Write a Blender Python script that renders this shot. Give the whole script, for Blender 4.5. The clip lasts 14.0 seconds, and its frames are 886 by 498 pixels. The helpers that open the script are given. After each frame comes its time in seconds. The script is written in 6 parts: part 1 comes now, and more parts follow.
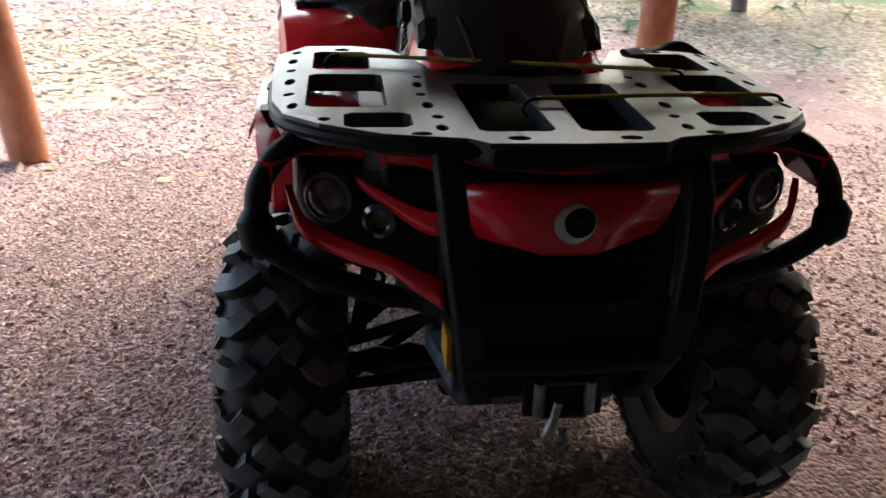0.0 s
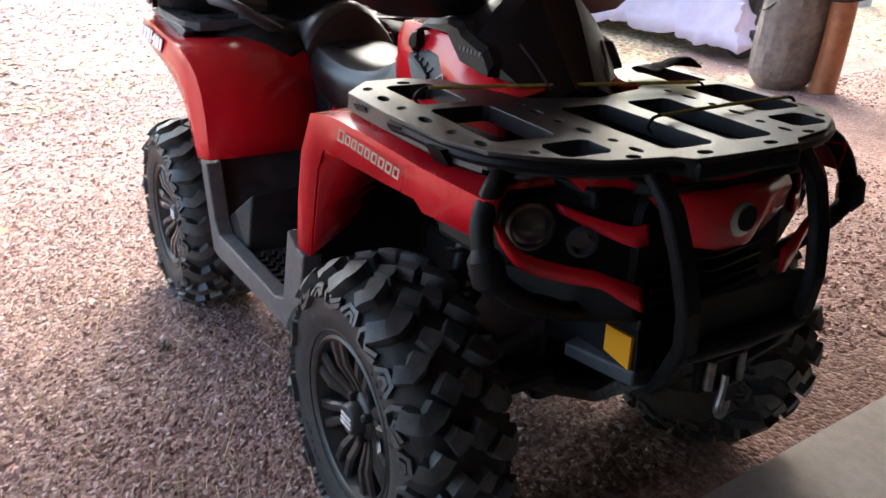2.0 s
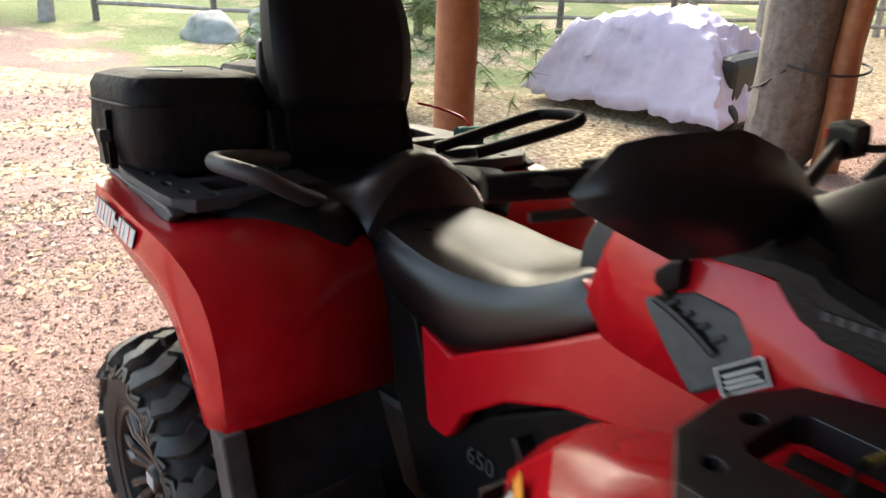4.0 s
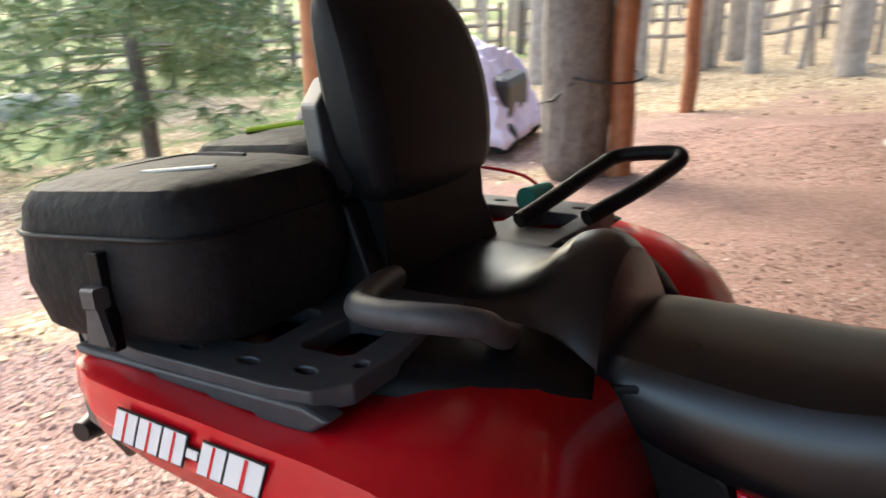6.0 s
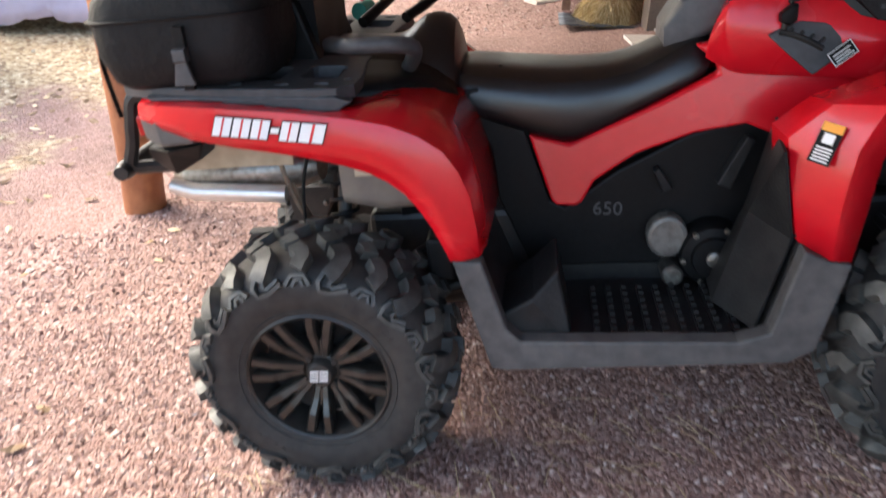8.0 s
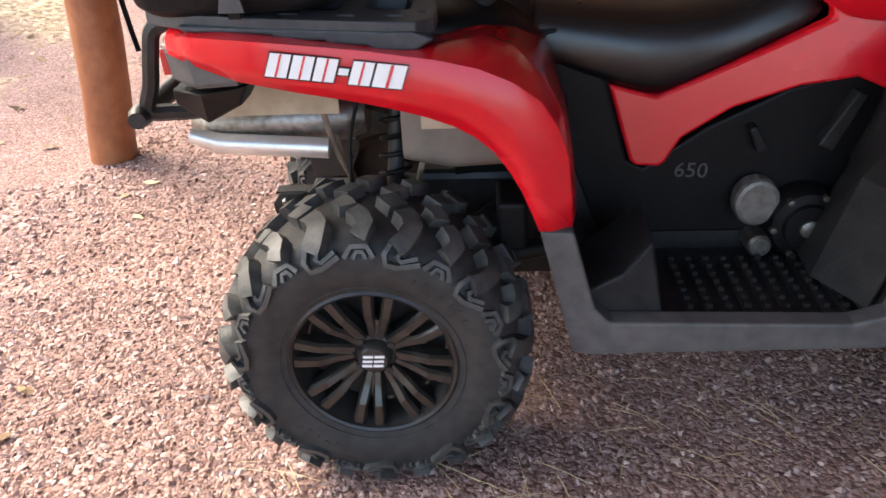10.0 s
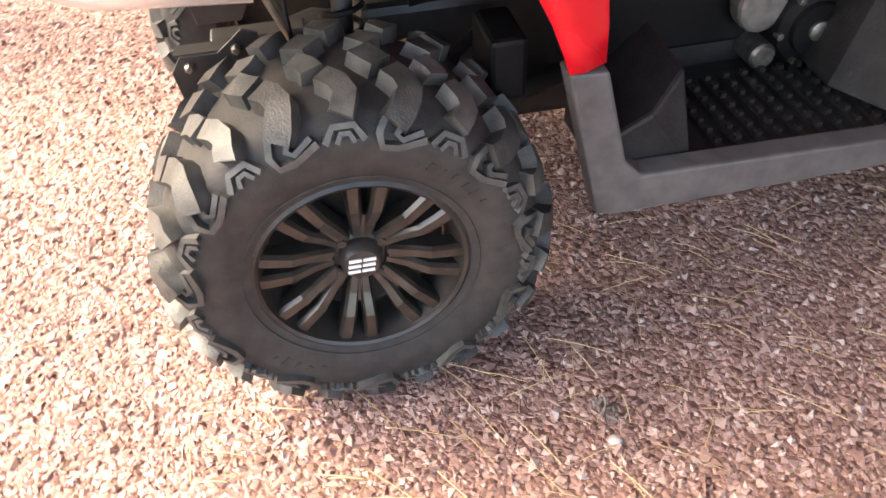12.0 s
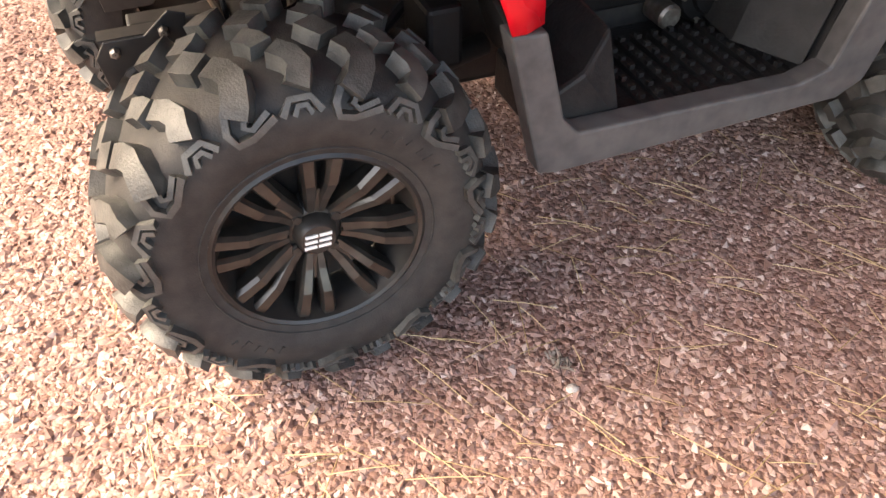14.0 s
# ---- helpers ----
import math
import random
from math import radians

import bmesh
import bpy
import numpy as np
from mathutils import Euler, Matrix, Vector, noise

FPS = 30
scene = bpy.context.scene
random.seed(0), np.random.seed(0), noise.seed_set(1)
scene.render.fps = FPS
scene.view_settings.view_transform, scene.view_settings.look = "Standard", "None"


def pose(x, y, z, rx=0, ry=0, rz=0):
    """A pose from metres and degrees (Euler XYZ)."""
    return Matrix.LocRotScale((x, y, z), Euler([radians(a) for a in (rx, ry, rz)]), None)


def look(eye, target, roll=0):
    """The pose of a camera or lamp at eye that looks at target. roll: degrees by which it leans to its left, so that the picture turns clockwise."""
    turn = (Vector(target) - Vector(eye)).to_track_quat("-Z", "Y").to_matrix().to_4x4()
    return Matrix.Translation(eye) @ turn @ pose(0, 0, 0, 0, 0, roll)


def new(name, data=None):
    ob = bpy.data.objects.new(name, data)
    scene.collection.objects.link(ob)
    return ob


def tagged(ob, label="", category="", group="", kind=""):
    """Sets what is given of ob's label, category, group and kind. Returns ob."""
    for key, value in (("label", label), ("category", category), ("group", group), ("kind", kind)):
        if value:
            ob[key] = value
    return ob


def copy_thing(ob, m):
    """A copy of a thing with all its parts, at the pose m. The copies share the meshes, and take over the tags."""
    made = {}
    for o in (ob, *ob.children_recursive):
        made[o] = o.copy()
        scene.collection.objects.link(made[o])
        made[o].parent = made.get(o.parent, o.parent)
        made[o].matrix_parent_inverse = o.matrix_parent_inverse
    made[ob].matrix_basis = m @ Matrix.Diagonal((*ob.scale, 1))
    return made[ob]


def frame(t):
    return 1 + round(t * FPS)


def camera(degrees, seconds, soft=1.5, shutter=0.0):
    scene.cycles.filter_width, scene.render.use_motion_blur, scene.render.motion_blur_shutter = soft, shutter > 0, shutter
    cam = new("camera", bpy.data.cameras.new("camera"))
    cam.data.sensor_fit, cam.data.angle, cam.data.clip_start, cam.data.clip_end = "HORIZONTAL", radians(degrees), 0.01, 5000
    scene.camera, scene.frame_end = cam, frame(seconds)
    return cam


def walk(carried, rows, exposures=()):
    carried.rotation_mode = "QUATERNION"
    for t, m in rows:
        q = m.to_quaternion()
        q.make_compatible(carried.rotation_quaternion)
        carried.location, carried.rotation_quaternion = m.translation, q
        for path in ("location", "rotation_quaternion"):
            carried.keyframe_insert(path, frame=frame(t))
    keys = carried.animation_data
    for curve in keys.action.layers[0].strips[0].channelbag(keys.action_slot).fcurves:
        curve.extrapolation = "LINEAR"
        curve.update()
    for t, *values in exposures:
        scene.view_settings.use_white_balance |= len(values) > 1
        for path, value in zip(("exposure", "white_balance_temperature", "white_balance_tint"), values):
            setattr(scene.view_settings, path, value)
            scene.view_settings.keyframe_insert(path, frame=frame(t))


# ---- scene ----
cam = camera(58.7, 14.0, shutter=0.5)
# seconds, eye, target, roll
PATH = [
    (0, (3.048, -0.294, 1.648), (1.308, -0.090, 0.681), -0.9),
    (0.5, (3.008, -0.519, 1.685), (1.330, -0.086, 0.685), 1.3),
    (1, (2.940, -0.763, 1.673), (1.327, -0.073, 0.715), 3.4),
    (1.5, (2.855, -0.978, 1.666), (1.303, -0.143, 0.719), 3.2),
    (2, (2.794, -1.140, 1.695), (1.306, -0.190, 0.754), 2.7),
    (2.5, (2.591, -1.081, 1.672), (1.119, -0.072, 0.770), 2.3),
    (3, (2.287, -1.011, 1.675), (0.778, 0.031, 0.877), 2.0),
    (3.5, (1.935, -0.980, 1.660), (0.451, 0.103, 0.868), 1.7),
    (3.7, (1.808, -0.968, 1.662), (0.340, 0.134, 0.869), 1.7),
    (5.8, (0.668, -1.030, 1.563), (-0.414, 0.499, 0.863), -1.4),
    (6, (0.598, -1.075, 1.569), (-0.371, 0.528, 0.869), -1.5),
    (6.5, (0.492, -1.287, 1.594), (0.005, 0.542, 0.949), -0.1),
    (7, (0.479, -1.581, 1.609), (0.232, 0.275, 0.907), 0.5),
    (7.5, (0.491, -1.875, 1.624), (0.280, -0.075, 0.780), -0.1),
    (8, (0.442, -2.133, 1.614), (0.274, -0.384, 0.657), 1.3),
    (8.2, (0.418, -2.214, 1.623), (0.288, -0.478, 0.637), 2.5),
    (10.3, (0.032, -1.823, 1.491), (0.083, -0.148, 0.399), 5.3),
    (10.5, (-0.018, -1.774, 1.489), (0.101, -0.147, 0.333), 6.5),
    (11, (-0.027, -1.672, 1.418), (0.220, -0.198, 0.090), 7.8),
    (11.5, (-0.044, -1.547, 1.366), (0.275, -0.143, -0.024), 9.2),
    (12, (-0.167, -1.523, 1.338), (0.256, -0.138, -0.042), 6.9),
    (12.5, (-0.247, -1.497, 1.340), (0.338, -0.121, 0.013), 6.2),
    (13, (-0.275, -1.510, 1.330), (0.389, -0.182, -0.010), 7.5),
    (13.5, (-0.291, -1.521, 1.322), (0.406, -0.228, -0.037), 9.6),
    (14, (-0.288, -1.533, 1.312), (0.398, -0.246, -0.056), 9.6),
]
walk(cam, [(t, look(eye, aim, roll)) for t, eye, aim, roll in PATH], exposures=[(0, 2.98, 6000, 4), (2, 3.28, 6100, 6), (2.5, 3.2, 6400, 5), (3.5, 2.66, 6800, 1), (5.9, 2.8, 6600, 3), (6.5, 2.65, 6400, 2), (8, 2.95, 6500, 7), (10.5, 2.88, 6800, 9), (11.5, 3.58, 7500, 13), (12.5, 3.68, 7550, 13), (14, 3.42, 7900, 13)])
PITCH, LEAN = 6.5, -3.0  # the ground rises towards the house and falls along it
POSTS = [(-1.53, 1.55, 0.105), (-1.76, 6.16, 0.115), (-2.02, 9.75, 0.1), (-1.42, -2.15, 0.1)]

# ---------- mesh helpers ----------
V3 = Vector


def finish(name, bm, mat, smooth=False):
    me = bpy.data.meshes.new(name)
    bmesh.ops.recalc_face_normals(bm, faces=bm.faces)
    bm.to_mesh(me)
    bm.free()
    me.materials.append(mat)
    if smooth:
        for p in me.polygons:
            p.use_smooth = True
        me.set_sharp_from_angle(angle=radians(38))
    return me


def part(name, bm, mat, parent=None, label="", smooth=False, bevel=0.0, subsurf=0, thick=0.0):
    ob = new(name, finish(name, bm, mat, smooth))
    ob.parent = parent
    if label:
        tagged(ob, label)
    if thick:
        m = ob.modifiers.new("thickness", "SOLIDIFY")
        m.thickness, m.offset = thick, -1
    if bevel:
        m = ob.modifiers.new("edges", "BEVEL")
        m.width, m.segments, m.limit_method, m.angle_limit = bevel, 2, "ANGLE", radians(35)
    if subsurf:
        m = ob.modifiers.new("round", "SUBSURF")
        m.levels = m.render_levels = subsurf
    return ob


def thing(name, label, category, at=(0, 0, 0), group="", kind="", turn=0.0):
    ob = new(name)
    ob.location = at
    ob.rotation_euler = (0, 0, radians(turn))
    return tagged(ob, label, category, group, kind)


def add_box(bm, lo, hi, m=None):
    vs = [bm.verts.new((x, y, z)) for x in (lo[0], hi[0]) for y in (lo[1], hi[1]) for z in (lo[2], hi[2])]
    for f in ((0, 1, 3, 2), (4, 6, 7, 5), (0, 4, 5, 1), (2, 3, 7, 6), (0, 2, 6, 4), (1, 5, 7, 3)):
        bm.faces.new([vs[i] for i in f])
    if m is not None:
        bmesh.ops.transform(bm, matrix=m, verts=vs)
    return vs


def box(lo, hi, m=None):
    bm = bmesh.new()
    add_box(bm, lo, hi, m)
    return bm


def add_loft(bm, rings, cap=True, closed=True):
    rows = [[bm.verts.new(p) for p in ring] for ring in rings]
    n = len(rows[0])
    for a, b in zip(rows, rows[1:]):
        for i in range(n if closed else n - 1):
            j = (i + 1) % n
            bm.faces.new((a[i], a[j], b[j], b[i]))
    if cap and closed:
        bm.faces.new(list(reversed(rows[0])))
        bm.faces.new(rows[-1])
    return rows


def loft(rings, cap=True, closed=True):
    bm = bmesh.new()
    add_loft(bm, rings, cap, closed)
    return bm


def add_tube(bm, pts, r, seg=10, closed=False, flat=1.0):
    pts = [V3(p) for p in pts]
    n = len(pts)
    rs = r if isinstance(r, (list, tuple)) else [r] * n
    dirs = []
    for i in range(n):
        a = pts[i - 1] if (i or closed) else pts[0]
        b = pts[(i + 1) % n] if (i < n - 1 or closed) else pts[-1]
        dirs.append((b - a).normalized())
    up = V3((0, 0, 1)) if abs(dirs[0].z) < 0.9 else V3((1, 0, 0))
    side = dirs[0].cross(up).normalized()
    rings = []
    for p, d, rr in zip(pts, dirs, rs):
        side = (side - d * side.dot(d)).normalized()
        top = side.cross(d)
        rings.append([p + rr * (math.cos(2 * math.pi * k / seg) * side + flat * math.sin(2 * math.pi * k / seg) * top) for k in range(seg)])
    if closed:
        rings.append(rings[0])
        add_loft(bm, rings, cap=False)
        bmesh.ops.remove_doubles(bm, verts=bm.verts, dist=1e-6)
    else:
        add_loft(bm, rings)
    return bm


def tube(pts, r, seg=10, closed=False, flat=1.0):
    return add_tube(bmesh.new(), pts, r, seg, closed, flat)


def curve_pts(ctrl, n=6, closed=False):
    """Catmull-Rom through the control points."""
    c = [V3(p) for p in ctrl]
    out = []
    m = len(c)
    for i in range(m if closed else m - 1):
        p0 = c[i - 1] if (i or closed) else c[0]
        p1, p2 = c[i], c[(i + 1) % m]
        p3 = c[(i + 2) % m] if (closed or i + 2 < m) else c[-1]
        for k in range(n):
            t = k / n
            out.append(0.5 * (2 * p1 + (p2 - p0) * t + (2 * p0 - 5 * p1 + 4 * p2 - p3) * t * t + (3 * p1 - p0 - 3 * p2 + p3) * t ** 3))
    if not closed:
        out.append(c[-1])
    return out


def add_prism(bm, outline, axis, a, b):
    """A polygon in the plane across the axis, drawn out from a to b along it."""
    def at(u, v, w):
        return {"x": (w, u, v), "y": (u, w, v), "z": (u, v, w)}[axis]
    lo = [bm.verts.new(at(u, v, a)) for u, v in outline]
    hi = [bm.verts.new(at(u, v, b)) for u, v in outline]
    n = len(lo)
    for i in range(n):
        j = (i + 1) % n
        bm.faces.new((lo[i], lo[j], hi[j], hi[i]))
    bm.faces.new(lo[::-1])
    bm.faces.new(hi)
    return lo + hi


def prism(outline, axis, a, b):
    bm = bmesh.new()
    add_prism(bm, outline, axis, a, b)
    return bm


def add_lathe(bm, profile, n=40, cap=False):
    """Profile rows (radius, y) turned round the y axis."""
    rings = [[(r * math.sin(2 * math.pi * k / n), y, r * math.cos(2 * math.pi * k / n)) for k in range(n)] for r, y in profile]
    return add_loft(bm, rings, cap)


def sheet(rows):
    bm = bmesh.new()
    add_loft(bm, rows, cap=False, closed=False)
    return bm


def mirrored(rows, s):
    """Points given with y outward, laid on the side s (-1: the machine's right)."""
    return [[(x, s * y, z) for x, y, z in row] for row in rows]


def panel(stations, s, n=4):
    """A skin through stations of points (y outward), smoothed along its length, on the side s."""
    cols = list(zip(*stations))
    lines = [curve_pts(c, n) for c in cols]
    return sheet([[(p.x, s * p.y, p.z) for p in row] for row in zip(*lines)])


def rounded(hw, z0, z1, r, x, n=4, o=0.0, pinch=1.0):
    """A rounded rectangle across x, of half width hw, from z0 to z1; pinch narrows its top."""
    pts = []
    for cy, cz, a0, k in ((1, 1, 0, pinch), (-1, 1, 90, pinch), (-1, -1, 180, 1.0), (1, -1, 270, 1.0)):
        for i in range(n + 1):
            a = radians(a0 + 90 * i / n)
            pts.append((x, o + cy * (hw * k - r) + r * math.cos(a), (z1 - r if cz > 0 else z0 + r) + r * math.sin(a)))
    return pts


def text_mesh(body, size, depth, m):
    """Raised letters with the built-in font, as a bmesh."""
    cu = bpy.data.curves.new("letters", "FONT")
    cu.body, cu.size, cu.extrude, cu.align_x, cu.align_y, cu.resolution_u = body, size, depth, "CENTER", "CENTER", 3
    ob = bpy.data.objects.new("letters", cu)
    scene.collection.objects.link(ob)
    bpy.context.view_layer.update()
    me = bpy.data.meshes.new_from_object(ob.evaluated_get(bpy.context.evaluated_depsgraph_get()))
    bpy.data.objects.remove(ob)
    bm = bmesh.new()
    bm.from_mesh(me)
    bmesh.ops.transform(bm, matrix=m, verts=bm.verts)
    return bm


def frame_at(o, u, v):
    """A pose at o whose x runs along u and whose y leans towards v."""
    u = V3(u).normalized()
    w = u.cross(V3(v)).normalized()
    v = w.cross(u)
    m = Matrix((u, v, w)).transposed().to_4x4()
    m.translation = V3(o)
    return m

# ---------- light ----------
world = bpy.data.worlds.new("sky")
scene.world = world
world.use_nodes = True
wn = world.node_tree
sky = wn.nodes.new("ShaderNodeTexSky")
sky.sky_type, sky.sun_disc = "NISHITA", False
sky.sun_elevation, sky.sun_rotation, sky.dust_density = radians(38), radians(-60), 4.0
wn.links.new(sky.outputs["Color"], wn.nodes["Background"].inputs["Color"])
wn.nodes["Background"].inputs["Strength"].default_value = 0.15
sun = new("sun", bpy.data.lights.new("sun", "SUN"))
sun.data.energy, sun.data.angle, sun.data.color = 0.5, radians(25), (1.0, 0.96, 0.9)
sun.matrix_world = look((0, 0, 0), (math.cos(radians(150)), 0.0, 0))
sun.rotation_euler = (radians(52), 0, radians(-120))


# ---------- materials ----------
def material(name, color, rough=0.6, metal=0.0, color2=None, scale=40.0, bump=0.0, bump_scale=200.0, coat=0.0, spec=0.5, wear=None, coords="Object"):
    m = bpy.data.materials.new(name)
    m.use_nodes = True
    nt = m.node_tree
    b = nt.nodes["Principled BSDF"]
    b.inputs["Roughness"].default_value, b.inputs["Metallic"].default_value = rough, metal
    b.inputs["Coat Weight"].default_value, b.inputs["Coat Roughness"].default_value = coat, 0.08
    b.inputs["Specular IOR Level"].default_value = spec
    b.inputs["Base Color"].default_value = (*color, 1)
    tc = nt.nodes.new("ShaderNodeTexCoord")
    src = tc.outputs[coords]
    if color2:
        n1 = nt.nodes.new("ShaderNodeTexNoise")
        n1.inputs["Scale"].default_value, n1.inputs["Detail"].default_value = scale, 6
        n2 = nt.nodes.new("ShaderNodeTexNoise")
        n2.inputs["Scale"].default_value, n2.inputs["Detail"].default_value = scale * 0.12, 3
        nt.links.new(src, n1.inputs["Vector"])
        nt.links.new(src, n2.inputs["Vector"])
        add = nt.nodes.new("ShaderNodeMath")
        add.operation = "ADD"
        nt.links.new(n1.outputs["Fac"], add.inputs[0])
        nt.links.new(n2.outputs["Fac"], add.inputs[1])
        ramp = nt.nodes.new("ShaderNodeMapRange")
        ramp.inputs["From Min"].default_value, ramp.inputs["From Max"].default_value = 0.75, 1.25
        nt.links.new(add.outputs[0], ramp.inputs["Value"])
        mix = nt.nodes.new("ShaderNodeMix")
        mix.data_type = "RGBA"
        mix.inputs[6].default_value, mix.inputs[7].default_value = (*color, 1), (*color2, 1)
        nt.links.new(ramp.outputs[0], mix.inputs[0])
        nt.links.new(mix.outputs[2], b.inputs["Base Color"])
        rr = nt.nodes.new("ShaderNodeMapRange")
        rr.inputs["To Min"].default_value, rr.inputs["To Max"].default_value = max(0.03, rough - 0.1), min(1, rough + 0.12)
        nt.links.new(n2.outputs["Fac"], rr.inputs["Value"])
        nt.links.new(rr.outputs[0], b.inputs["Roughness"])
    if bump:
        n3 = nt.nodes.new("ShaderNodeTexNoise")
        n3.inputs["Scale"].default_value, n3.inputs["Detail"].default_value = bump_scale, 4
        nt.links.new(src, n3.inputs["Vector"])
        bp = nt.nodes.new("ShaderNodeBump")
        bp.inputs["Strength"].default_value, bp.inputs["Distance"].default_value = bump, 0.01
        nt.links.new(n3.outputs["Fac"], bp.inputs["Height"])
        nt.links.new(bp.outputs["Normal"], b.inputs["Normal"])
    return m


RED = material("red_plastic", (0.55, 0.005, 0.014), 0.24, color2=(0.60, 0.008, 0.018), scale=30, coat=0.25, bump=0.015, bump_scale=60, spec=0.35)
BLACK = material("black_plastic", (0.0025, 0.0025, 0.003), 0.5, color2=(0.006, 0.006, 0.0065), scale=60, bump=0.12, bump_scale=600, spec=0.18)
GREY = material("grey_plastic", (0.035, 0.037, 0.041), 0.5, color2=(0.062, 0.063, 0.067), scale=40, bump=0.1, bump_scale=500)
SILL = material("dusty_grey_plastic", (0.045, 0.045, 0.047), 0.55, color2=(0.095, 0.092, 0.09), scale=25, bump=0.1, bump_scale=400)
# carcass darker than the lugs: groove shade and lug-top sheen in the colours, besides dust
RUBBER = material("tyre_rubber", (0.018, 0.018, 0.018), 0.62, color2=(0.04, 0.037, 0.034), scale=35, bump=0.15, bump_scale=300, spec=0.3)
TREAD = material("dusty_skylit_tread_rubber", (0.026, 0.027, 0.026), 0.48, color2=(0.085, 0.085, 0.078), scale=30, bump=0.2, bump_scale=250)
SPOKE = material("dusty_spoke_paint", (0.012, 0.012, 0.0115), 0.3, metal=0.3, color2=(0.042, 0.039, 0.034), scale=38, coat=0.25)
RIMBLACK = material("black_alloy", (0.010, 0.010, 0.010), 0.42, metal=0.2, color2=(0.03, 0.027, 0.024), scale=30)
ALLOY = material("machined_alloy", (0.55, 0.55, 0.55), 0.3, metal=1.0, color2=(0.4, 0.39, 0.37), scale=50)
STEEL = material("worn_steel", (0.32, 0.31, 0.29), 0.42, metal=0.9, color2=(0.16, 0.14, 0.12), scale=60, bump=0.1)
CHASSIS = material("black_chassis_steel", (0.009, 0.009, 0.01), 0.45, color2=(0.024, 0.022, 0.02), scale=40, spec=0.4)
# darker copy of the chassis black: the front's shade is put into its colour
SHADEDBLACK = material("matt_black_shaded_front", (0.0035, 0.0035, 0.004), 0.55, color2=(0.007, 0.007, 0.007), scale=40, bump=0.08, bump_scale=500, spec=0.2)
CASTING = material("cast_alloy", (0.20, 0.19, 0.175), 0.42, metal=0.4, color2=(0.09, 0.08, 0.07), scale=40, bump=0.15)
BACKVINYL = material("black_back_vinyl", (0.005, 0.005, 0.006), 0.5, color2=(0.009, 0.009, 0.010), scale=90, bump=0.08, bump_scale=700, spec=0.2)
VINYL = material("black_vinyl", (0.0035, 0.0035, 0.004), 0.31, color2=(0.006, 0.006, 0.007), scale=90, bump=0.06, bump_scale=700, spec=0.6)
DUSTY = material("dusty_black_plastic", (0.007, 0.007, 0.008), 0.5, color2=(0.024, 0.024, 0.024), scale=16, bump=0.2, bump_scale=120, spec=0.25)
CLOTH = material("black_nylon", (0.005, 0.005, 0.0055), 0.7, color2=(0.009, 0.009, 0.010), scale=12, bump=0.5, bump_scale=35, spec=0.25)
WHITE = material("white_decal", (0.75, 0.75, 0.74), 0.4)
LIME = material("lime_piping", (0.45, 0.6, 0.05), 0.6)
YELLOW = material("amber_reflector", (0.75, 0.33, 0.02), 0.25)
ORANGE = material("orange_label", (0.8, 0.32, 0.03), 0.5)
GLASS = material("headlight_glass", (0.05, 0.05, 0.055), 0.06, coat=1.0)
CORD = material("bungee_cord", (0.42, 0.36, 0.06), 0.7, color2=(0.2, 0.16, 0.03), scale=300)


